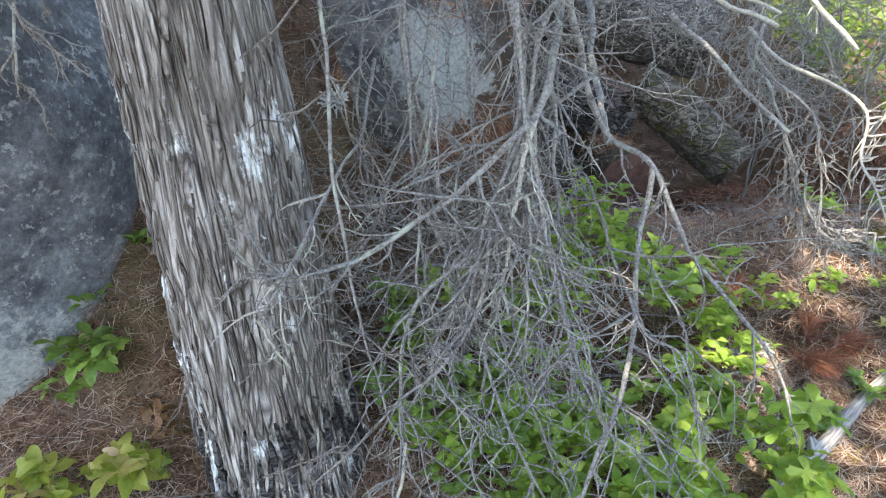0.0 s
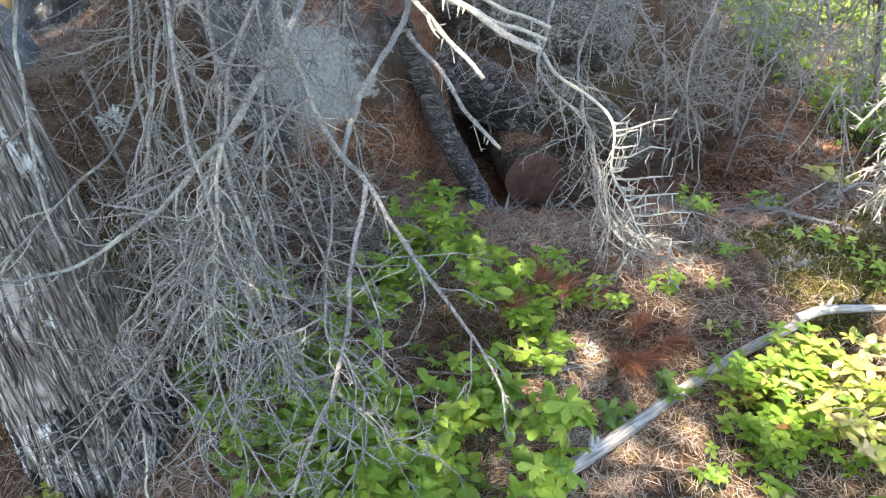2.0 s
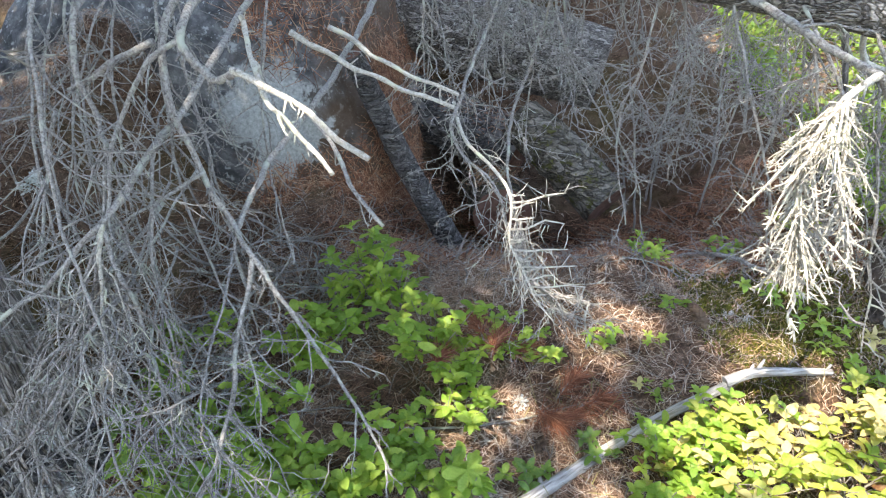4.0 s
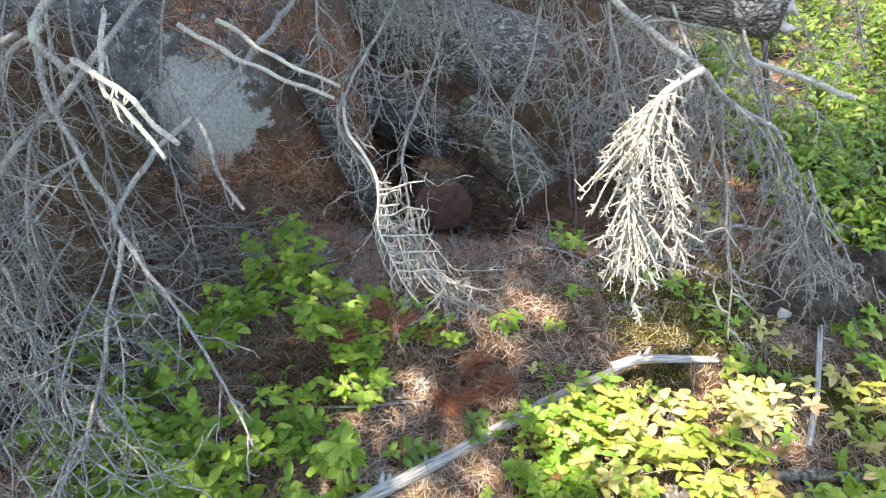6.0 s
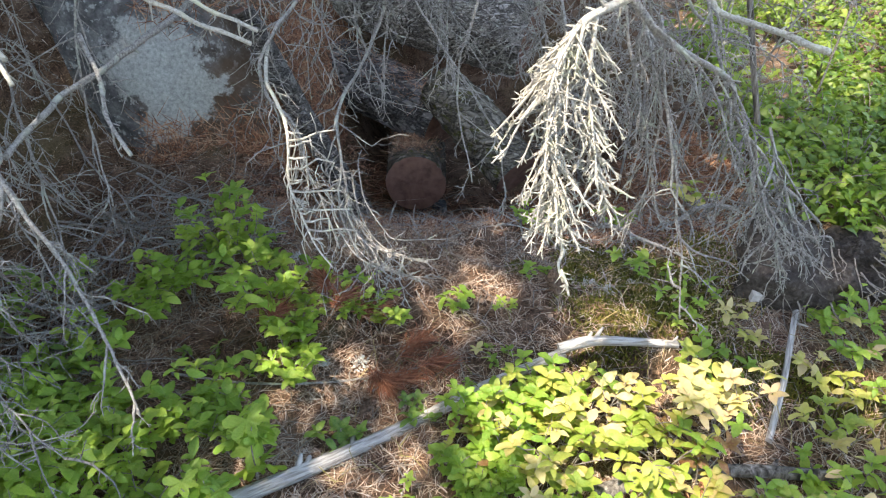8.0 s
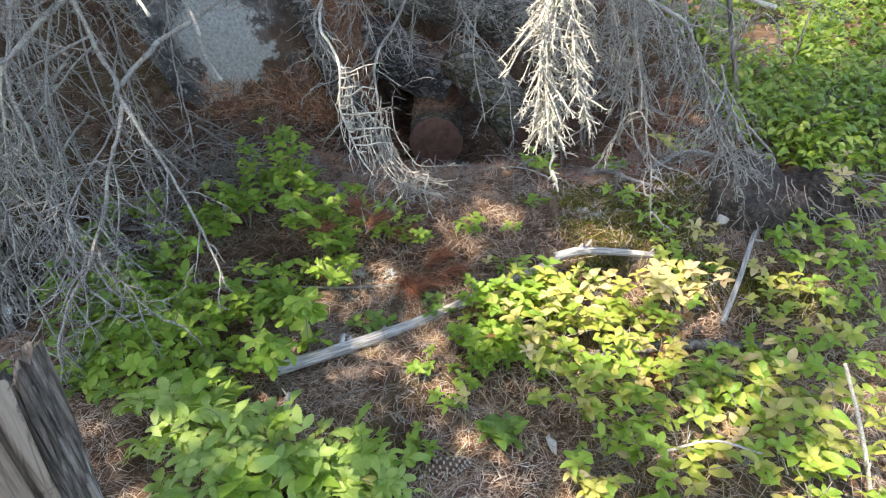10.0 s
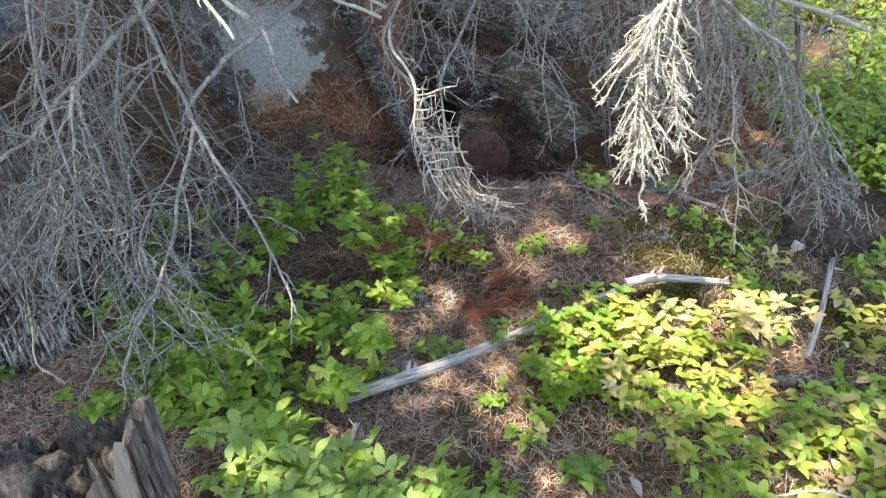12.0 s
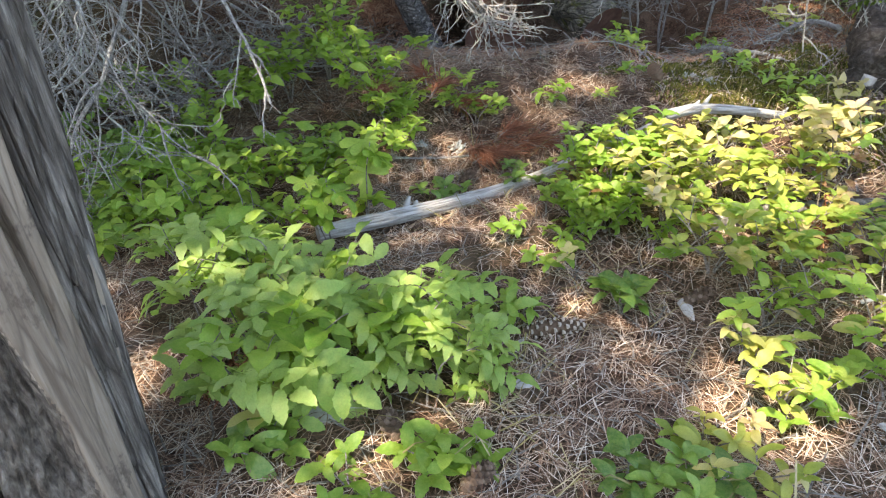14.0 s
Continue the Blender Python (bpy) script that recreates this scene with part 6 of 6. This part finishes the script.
plant_low_plants(
    (2.84, 1.56, 0.14, 0.13, 5, 7, 0.050, Y), (2.98, 1.42, 0.15, 0.14, 5, 8, 0.050, G), (2.70, 1.44, 0.14, 0.13, 5, 7, 0.050, G), (2.62, 1.50, 0.08, 0.08, 4, 5, 0.048, G),
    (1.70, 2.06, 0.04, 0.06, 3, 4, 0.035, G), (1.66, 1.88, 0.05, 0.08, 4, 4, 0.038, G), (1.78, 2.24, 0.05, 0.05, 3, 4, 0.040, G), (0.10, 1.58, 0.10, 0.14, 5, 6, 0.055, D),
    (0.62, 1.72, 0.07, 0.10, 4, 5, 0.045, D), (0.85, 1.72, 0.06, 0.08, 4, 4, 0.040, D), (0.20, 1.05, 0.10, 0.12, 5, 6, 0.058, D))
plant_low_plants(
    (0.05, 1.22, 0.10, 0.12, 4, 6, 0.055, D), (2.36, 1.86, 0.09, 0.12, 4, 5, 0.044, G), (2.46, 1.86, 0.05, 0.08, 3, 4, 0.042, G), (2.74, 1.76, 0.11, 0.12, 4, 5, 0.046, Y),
    (2.90, 1.72, 0.13, 0.13, 5, 6, 0.048, G), (2.40, 2.16, 0.08, 0.10, 4, 4, 0.042, G), (2.88, 2.10, 0.12, 0.12, 5, 6, 0.050, G), (3.1, 1.7, 0.15, 0.14, 5, 6, 0.05, G),
    (2.50, 2.00, 0.05, 0.07, 3, 4, 0.042, Y), (3.15, 2.3, 0.16, 0.14, 5, 6, 0.055, G), (3.0, 2.55, 0.16, 0.14, 5, 6, 0.055, G))
plant_low_plants(
    (-0.96, 1.36, 0.12, 0.09, 7, 6, 0.066, D), (-1.01, 1.48, 0.08, 0.06, 4, 4, 0.055, D), (-1.03, 1.31, 0.08, 0.07, 4, 4, 0.055, D), (-0.84, 1.58, 0.06, 0.05, 3, 3, 0.055, D),
    (-0.20, 1.50, 0.14, 0.08, 4, 4, 0.075, D), (-0.52, 1.09, 0.07, 0.05, 3, 4, 0.050, Y), (-0.40, 1.05, 0.06, 0.05, 3, 4, 0.050, D), (-0.83, 1.15, 0.13, 0.07, 5, 7, 0.072, Y),
    (-1.02, 1.08, 0.13, 0.09, 6, 7, 0.070, Y), (-0.80, 1.18, 0.06, 0.06, 3, 4, 0.05, D))
# single red and pinkish leaves
for x, y, h, kind in ((2.30, 1.44, 0.20, R), (2.24, 1.56, 0.14, R), (1.20, 2.04, 0.05, R), (1.16, 2.02, 0.05, R), (2.48, 2.06, 0.10, P), (2.66, 1.86, 0.10, P), (3.0, 2.3, 0.22, P), (3.02, 2.38, 0.24, P), (-0.80, 1.30, 0.02, R), (-0.76, 1.27, 0.02, R), (1.62, 1.56, 0.10, R)):
    bush("reddish_plant", x, y, h, 0.05, 2, 4, 0.05, ((kind, 1.0),), "small plant with reddening leaves", seed, "plant", "reddening plants", side_shoots=0)
    seed += 1


# far undergrowth beyond the clearing
def far_bush(x, y, height, spread, count, size, seed):
    rng = random.Random(seed)
    base = ground_point(x, y, -0.02)
    th = thing("undergrowth_bush", base, "dense light-green undergrowth bush in the sun", "shrub", "far undergrowth")
    src = oval_leaf("leaf_shape", FAR_LEAF, 0.50, 0.22, 0.30, 0.10)
    vs = [v.co.copy() for v in src.vertices]
    fs = [tuple(p.vertices) for p in src.polygons]
    bpy.data.meshes.remove(src)
    stems, foliage = Geo(), Geo()
    for _ in range(9):
        a, r = rng.uniform(0, 2 * math.pi), spread * math.sqrt(rng.random())
        top = base + Vector((math.cos(a) * r, math.sin(a) * r, height * rng.uniform(0.6, 1.1)))
        line = curve([base, base.lerp(top, 0.5) + Vector((0, 0, 0.08)), top], 4)
        stems.tube(line, taper(len(line), 0.005, 0.0015), 4)
        for _k in range(count // 9):
            t = rng.uniform(0.3, 1)
            i = min(len(line) - 2, int(t * (len(line) - 1)))
            p = line[i] + Vector((rng.gauss(0, 0.07), rng.gauss(0, 0.07), rng.gauss(0, 0.05)))
            p.z = max(p.z, ground_z(p.x, p.y, False) + 0.03)
            a2 = rng.uniform(0, 6.3)
            foliage.add(vs, fs, leaf_pose(p, Vector((math.cos(a2), math.sin(a2), rng.uniform(-0.5, 0.3))), size * rng.uniform(0.6, 1.3), rng, 0.5))
    part("stem", stems, BROWN_TWIG, th)
    part("foliage", foliage, FAR_LEAF, th)
    return th


rng_far = random.Random(44)
for k in range(64):
    if k < 16:
        x, y = 2.85 + 0.22 * (k % 4) + rng_far.uniform(-0.08, 0.08), 2.75 + 0.25 * (k // 4) + rng_far.uniform(-0.08, 0.08)
        far_bush(x, y, rng_far.uniform(0.22, 0.36), 0.22, 190, 0.052, 500 + k)
    else:
        j = k - 16
        x, y = 2.75 + 0.42 * (j % 8) + rng_far.uniform(-0.15, 0.15), 3.75 + 0.6 * (j // 8) + rng_far.uniform(-0.2, 0.2)
        far_bush(x + 0.16 * (y - 3.7), y, rng_far.uniform(0.25, 0.48), 0.34, 220, 0.062, 500 + k)


# ---------------------------------------------------------------- litter
def scatter_needles(name, material, count, area, seed, length=(0.05, 0.10), width=0.0016, label="", keep=None, lift=0.012, clump=1):
    rng = random.Random(seed)
    geo = Geo()
    x0, x1, y0, y1 = area
    made = 0
    while made < count:
        x, y = rng.uniform(x0, x1), rng.uniform(y0, y1)
        if keep and not keep(x, y, rng):
            continue
        z = ground_z(x, y)
        a = rng.uniform(0, 2 * math.pi)
        for _ in range(clump):
            a += rng.gauss(0, 0.35)
            l = rng.uniform(*length)
            d = Vector((math.cos(a), math.sin(a), 0)) * l
            h0, h1, h2 = rng.uniform(0, lift), rng.uniform(0.002, lift * 1.6), rng.uniform(0, lift)
            bow = Vector((-d.y, d.x, 0)) * rng.gauss(0, 0.12)
            p = Vector((x, y, z))
            geo.strip([p + Vector((0, 0, h0)), p + d * 0.5 + bow + Vector((0, 0, h1)), p + d + Vector((0, 0, h2))], width * rng.uniform(0.7, 1.5))
        made += clump
    ob = new(name, geo.mesh(name, material, smooth=False))
    return tagged(ob, label, "litter", kind="stuff")


def patchy(scale, cut):
    return lambda x, y, rng: noise.noise(Vector((x * scale, y * scale, 5))) + rng.uniform(-0.35, 0.35) > cut


scatter_needles("needle_litter", NEEDLE_LITTER, 92000, (-1.7, 3.2, 0.2, 3.0), 1, width=0.0016, label="dry brown and tan pine needles on the ground", keep=patchy(2.5, -0.30), lift=0.016, clump=2)
scatter_needles("needle_litter_far", NEEDLE_LITTER, 9000, (-0.5, 6.0, 2.8, 7.5), 2, (0.08, 0.16), 0.003, "dry pine needles under far undergrowth", clump=3)
scatter_needles("hollow_litter", DUFF, 24000, (0.2, 2.7, 2.55, 3.7), 7, (0.06, 0.13), 0.0038, "brown needles in the hollow before the logs", lift=0.02, clump=2)
scatter_needles("hollow_twigs", BROWN_TWIG, 1000, (0.3, 2.7, 2.5, 3.5), 8, (0.1, 0.3), 0.007, "fallen dead twigs in the hollow", lift=0.04)
scatter_needles("brown_needle_bed", BROWN_LITTER, 24000, (-1.8, 1.5, 1.0, 3.0), 3, label="dark brown needle bed below the boulder", keep=lambda x, y, r: x < 0.2 + 0.9 * (y - 1.2) + r.uniform(-0.3, 0.3), clump=2)
scatter_needles("dead_twig_litter", BROWN_TWIG, 3800, (-1.6, 3.3, 0.2, 3.0), 4, (0.05, 0.20), 0.0045, "small fallen dead twigs", lift=0.02)
scatter_needles("dry_grass", GRASS, 480, (1.2, 3.2, 0.3, 2.6), 5, (0.07, 0.16), 0.003, "dry bleached grass blades", keep=patchy(3.0, 0.05), lift=0.05)


def boulder_needles():
    """Needles caught on the boulder's ledges and shoulder."""
    rng = random.Random(21)
    geo = Geo()
    while len(geo.f) < 52000:
        u, v = rng.uniform(-2.0, 0.25), rng.uniform(-0.45, 0.7)
        p = boulder_point(u, v)
        q = noise.noise(p * 1.8 + Vector((3, 0, 0))) + rng.uniform(-0.3, 0.3)
        low = 0.5 * smoothstep(0.75, 0.35, p.z) + 0.35 * smoothstep(0.3, 0.6, p.x) - 0.8 * smoothstep(-0.04, -0.24, p.x) * smoothstep(0.2, 0.4, p.z)
        if q + low < 0.05 or (p.z > 0.78 and rng.random() < 0.85):
            continue
        if ((p.x + 0.45 * (p.z - 0.63)) * 4.8) ** 2 + ((p.z - 0.64) * 3.9) ** 2 < 1 + rng.uniform(-0.3, 0.3):
            continue
        n = (boulder_point(u + 0.01, v) - p).cross(boulder_point(u, v + 0.01) - p).normalized()
        t = Vector((rng.gauss(0, 1), rng.gauss(0, 1), rng.gauss(-0.5, 0.8))).cross(n).normalized() * rng.uniform(0.06, 0.13)
        geo.strip([p + n * 0.004, p + t * 0.5 + n * rng.uniform(0.008, 0.020), p + t + n * 0.006], 0.0036, n)
    ob = new("boulder_needles", geo.mesh("boulder_needles", DUFF, smooth=False))
    return tagged(ob, "red-brown needles lying over the boulder", "litter", kind="stuff")


boulder_needles()


def moss_patch(spots, count, seed):
    rng = random.Random(seed)
    geo = Geo()
    for x, y, r in spots:
        for _ in range(int(count * r * r / 0.02)):
            a, d = rng.uniform(0, 6.3), r * math.sqrt(rng.random()) * rng.uniform(0.7, 1.2)
            p = ground_point(x + math.cos(a) * d * 1.5, y + math.sin(a) * d, 0.002 + 0.012 * rng.random())
            h = Vector((rng.gauss(0, 0.5), rng.gauss(0, 0.5), 1)).normalized() * rng.uniform(0.007, 0.019)
            geo.strip([p, p + h * 0.6, p + h], rng.uniform(0.004, 0.008), Vector((rng.gauss(0, 1), rng.gauss(0, 1), 0.2)))
    ob = new("moss", geo.mesh("moss", MOSS, smooth=False))
    return tagged(ob, "olive green moss cushions on the ground", "moss", kind="stuff")


moss_patch(((2.02, 2.32, 0.11), (2.2, 2.28, 0.12), (2.14, 2.10, 0.10), (2.3, 2.08, 0.12), (2.36, 2.34, 0.12), (2.42, 2.5, 0.1), (2.05, 1.88, 0.08), (2.6, 1.85, 0.1), (1.9, 2.55, 0.06), (2.2, 2.9, 0.12), (1.72, 2.30, 0.04), (2.5, 2.2, 0.1), (2.1, 2.46, 0.1), (2.75, 1.8, 0.12), (2.45, 1.9, 0.1), (2.28, 2.2, 0.1), (2.0, 2.06, 0.09), (2.12, 2.0, 0.09), (1.94, 2.24, 0.07), (1.98, 2.42, 0.09), (2.42, 1.75, 0.1)), 2100, 31)


# ---------------------------------------------------------------- cones, lichen, chips, rust-coloured sprays
def pine_cone(x, y, length, radius, turn, label, seed, open_scales=True):
    rng = random.Random(seed)
    tip = CONE_TIP if seed == 1 else CONE_SCALE
    base = ground_point(x, y, radius * 0.75)
    th = thing("pine_cone", base, label, "pine cone", "pine cones")
    ax = Vector((math.cos(turn), math.sin(turn), 0.05)).normalized()
    core = Geo()
    line = [base + ax * length * (t / 8 - 0.5) for t in range(9)]
    core.tube(line, [radius * 0.55 * math.sin(math.pi * (0.12 + 0.8 * t / 8)) for t in range(9)], 10)
    part("core", core, CONE_SCALE, th)
    s = ax.orthogonal().normalized()
    u = ax.cross(s)
    n = 64
    joined = {"scale": Geo(), "scale_tip": Geo()}
    for k in range(n):
        t = (k + 0.5) / n
        a = k * 2.39996
        r = radius * math.sin(math.pi * (0.10 + 0.80 * t)) ** 0.7
        out = s * math.cos(a) + u * math.sin(a)
        across = ax.cross(out)
        p0 = base + ax * length * (t - 0.5) * 0.95
        d = (out * 0.9 + ax * (0.35 + 0.5 * t)).normalized()
        w = radius * 0.40
        for nm, mat, f0, f1, th_ in (("scale", CONE_SCALE, 0.2, 0.86, 0.003), ("scale_tip", tip, 0.86, 1.04, 0.004)):
            g = Geo()
            whole = joined[nm]
            for f, ww in ((f0, 0.55 if f0 < 0.5 else 0.95), (f1, 0.95 if f0 < 0.5 else 0.55)):
                for sx in (-1, 1):
                    q = p0 + d * r * f + across * sx * w * ww * 0.5
                    g.v += [q + ax * th_ * 0.5, q - ax * th_ * 0.5]
            g.f = [(0, 2, 6, 4), (1, 5, 7, 3), (0, 4, 5, 1), (2, 3, 7, 6), (0, 1, 3, 2), (4, 6, 7, 5)]
            if open_scales:
                part(nm, g, mat, th, smooth=False)
            else:
                whole.add(g.v, g.f)
    if not open_scales:
        part("scale", joined["scale"], CONE_SCALE, th, smooth=False)
        part("scale_tip", joined["scale_tip"], tip, th, smooth=False)
    return th


pine_cone(1.635, 0.905, 0.150, 0.030, 0.35, "long open pine cone with pale-tipped scales", 1)
pine_cone(1.865, 2.145, 0.135, 0.030, 1.75, "dark weathered pine cone lying on moss", 2)
pine_cone(1.98, 1.10, 0.085, 0.026, 0.6, "brown pine cone in shadow below a shrub", 3, False)
pine_cone(1.36, 0.53, 0.075, 0.028, 2.2, "dark brown pine cone on the litter", 4, False)
pine_cone(1.55, 0.44, 0.07, 0.027, 1.0, "dark brown pine cone on the litter", 5, False)
pine_cone(2.30, 2.44, 0.10, 0.028, 0.3, "grey old pine cone among dead twigs", 6, False)
pine_cone(1.26, 1.66, 0.075, 0.024, 1.2, "small dark pine cone among needles", 7, False)


def lichen_tuft(x, y, r, seed, z=None, label="pale grey lichen tuft on the litter"):
    rng = random.Random(seed)
    p0 = ground_point(x, y) if z is None else Vector((x, y, z))
    g = Geo()
    for _ in range(70):
        d = Vector((rng.gauss(0, 1), rng.gauss(0, 1), abs(rng.gauss(0, 0.7)) if z is None else rng.gauss(0, 1))).normalized()
        q = p0 + d * r * rng.uniform(0.2, 0.9)
        g.strip([q, q + d * r * 0.3 + Vector((rng.gauss(0, 0.004), rng.gauss(0, 0.004), 0.004)), q + d * r * 0.5], r * 0.28, Vector((rng.gauss(0, 1), rng.gauss(0, 1), rng.gauss(0, 1))))
    ob = new("lichen_tuft", g.mesh("lichen_tuft", LICHEN, p0, False))
    ob.location = p0
    return tagged(ob, label, "lichen", "lichen tufts")


lichen_tuft(1.18, 1.84, 0.032, 1)
lichen_tuft(2.06, 2.18, 0.022, 2)
lichen_tuft(1.98, 2.20, 0.016, 3)
lichen_tuft(0.78, 2.28, 0.025, 4)
lichen_tuft(-0.285, 1.64, 0.035, 5, 0.92, "pale lichen clump hung on a dead twig")
lichen_tuft(1.06, 1.80, 0.02, 6)


def flake(name, x, y, w, l, turn, label, category, material, seed, thick=0.006, up=0.012, tilt=0.15):
    """A small irregular plate: a chip of bark, a flat stone or a dead leaf."""
    rng = random.Random(seed)
    p0 = ground_point(x, y, up)
    g = Geo()
    n = 11
    for lev, f in ((0, 1.0), (1, 0.9)):
        for k in range(n):
            a = 2 * math.pi * k / n
            r = rng.uniform(0.75, 1.15) if lev == 0 else f
            if lev == 1:
                b = g.v[k]
                g.v.append(Vector((b.x * 0.88, b.y * 0.88, b.z + thick)))
            else:
                g.v.append(Vector((math.cos(a) * w / 2 * r, math.sin(a) * l / 2 * r, rng.gauss(0, 0.0015))))
    for k in range(n):
        g.f.append((k, (k + 1) % n, n + (k + 1) % n, n + k))
    g.f += [tuple(reversed(range(n))), tuple(range(n, 2 * n))]
    ob = new(name, g.mesh(name, material, smooth=False))
    ob.matrix_basis = pose(*p0, math.degrees(tilt), rng.uniform(-8, 8), math.degrees(turn))
    return tagged(ob, label, category)


flake("bark_chip", 1.60, 0.715, 0.05, 0.035, 0.3, "pale grey bark chip lying on needles", "bark chip", CHIP, 1)
flake("bark_chip", 1.95, 1.06, 0.03, 0.075, 0.5, "pale grey bark chip lying on needles", "bark chip", CHIP, 2)
flake("flat_stone", 2.575, 2.185, 0.075, 0.06, 0.6, "small pale flat stone on the litter", "stone", CHIP, 3, 0.03, 0.02)
flake("pale_stone", 1.13, 3.5, 0.11, 0.09, 0.3, "pale stone beside the sawn log", "stone", PEBBLE, 13, 0.05)
flake("bark_chip", 2.15, 2.26, 0.05, 0.03, 0.2, "pale bark chip beside moss", "bark chip", CHIP, 4)
flake("bark_chip", 1.39, 1.56, 0.05, 0.022, 0.3, "pale bark chip under the dead pole", "bark chip", CHIP, 5)
flake("bark_chip", 1.20, 0.53, 0.10, 0.05, 0.2, "sunlit pale bark chip on the litter", "bark chip", CHIP, 6)
flake("bark_chip", 1.02, 0.62, 0.06, 0.03, 1.2, "sunlit pale bark chip on the litter", "bark chip", CHIP, 7)
flake("bark_chip", 2.30, 0.72, 0.06, 0.03, 2.2, "sunlit pale bark chip on the litter", "bark chip", CHIP, 8)
flake("bark_chip", 2.0, 2.2, 0.03, 0.02, 1.0, "pale bark chip beside moss", "bark chip", CHIP, 9)
flake("bark_chip", -0.72, 1.10, 0.06, 0.025, 0.9, "pale bark chip beside the trunk", "bark chip", CHIP, 10)
rng_chip = random.Random(77)
for k in range(60):
    x, y = rng_chip.uniform(0.9, 2.7), rng_chip.uniform(0.3, 2.4)
    flake("bark_flake", x, y, rng_chip.uniform(0.012, 0.035), rng_chip.uniform(0.01, 0.025), rng_chip.uniform(0, 3), "small dry bark flake among needles", "bark flake", rng_chip.choice((CHIP, NEEDLE_LITTER, NEEDLE_LITTER, CONE_SCALE)), 200 + k, 0.003, 0.01, rng_chip.uniform(-0.4, 0.4))


def rust_spray(x, y, length, turn, seed, up=0.04):
    """A fallen pine shoot whose needles have turned rust-red."""
    rng = random.Random(seed)
    p0 = ground_point(x, y, up)
    th = thing("dead_pine_shoot", p0, "fallen pine shoot with rust-red dead needles", "pine shoot", "rust-red shoots")
    d = Vector((math.cos(turn), math.sin(turn), 0.12)).normalized()
    line = curve([p0, p0 + d * length * 0.5 + Vector((0, 0, 0.02)), p0 + d * length], 5)
    g = Geo()
    g.tube(line, taper(len(line), 0.004, 0.002), 5)
    part("shoot", g, BROWN_TWIG, th)
    tuft = Geo()
    for i, p in enumerate(line[2:]):
        for _ in range(26):
            q = p + Vector((rng.gauss(0, 0.006), rng.gauss(0, 0.006), rng.gauss(0, 0.005)))
            e = (d * rng.uniform(0.5, 1.4) + Vector((rng.gauss(0, 0.55), rng.gauss(0, 0.55), rng.gauss(0.0, 0.2)))).normalized() * rng.uniform(0.06, 0.11)
            tuft.strip([q, q + e * 0.5, q + e + Vector((0, 0, -0.008))], 0.0030, Vector((rng.gauss(0, 0.6), rng.gauss(0, 0.6), 1)))
    part("needles", tuft, RUST_NEEDLE, th, smooth=False)
    return th


for k, (x, y, l, t) in enumerate(((1.04, 1.97, 0.13, 2.0), (1.07, 1.90, 0.12, 1.3), (0.86, 1.80, 0.07, 1.2), (1.32, 1.84, 0.12, 0.9), (1.27, 1.70, 0.13, 0.5), (1.40, 1.80, 0.10, 0.2), (1.24, 1.78, 0.10, -0.7), (1.12, 1.99, 0.08, 0.4))):
    rust_spray(x, y, l, t, 300 + k, 0.13 if k < 3 else 0.05)


def dead_fern(x, y, height, seed):
    """A withered plant: upright rust-brown stems with shrivelled side leaves."""
    rng = random.Random(seed)
    p0 = ground_point(x, y, -0.01)
    th = thing("withered_plant", p0, "withered orange-brown plant with thin upright stems", "dead plant", "withered plants")
    for _ in range(9):
        top = p0 + Vector((rng.gauss(0, 0.04), rng.gauss(0, 0.04), height * rng.uniform(0.6, 1.1)))
        line = curve([p0 + Vector((rng.gauss(0, 0.015), rng.gauss(0, 0.015), 0)), p0.lerp(top, 0.5) + Vector((rng.gauss(0, 0.01), 0, 0)), top], 5)
        g = Geo()
        g.tube(line, taper(len(line), 0.0022, 0.001), 4)
        for q in line[3:]:
            for _k in range(3):
                e = Vector((rng.gauss(0, 1), rng.gauss(0, 1), rng.gauss(0.2, 0.6))).normalized() * rng.uniform(0.012, 0.03)
                g.strip([q, q + e * 0.5, q + e + Vector((0, 0, -0.006))], 0.006, Vector((rng.gauss(0, 1), rng.gauss(0, 1), 1)))
        part("stem", g, RUST_NEEDLE, th)
    return th


for x, y, h, sd in ((0.99, 0.56, 0.17, 1), (1.04, 0.60, 0.12, 2), (2.30, 1.36, 0.15, 3)):
    dead_fern(x, y, h, sd)
scatter_needles("outer_litter", NEEDLE_LITTER, 9000, (-4.0, 6.0, -3.0, 0.3), 12, (0.06, 0.12), 0.004, "dry pine needles on the open forest floor", clump=3)
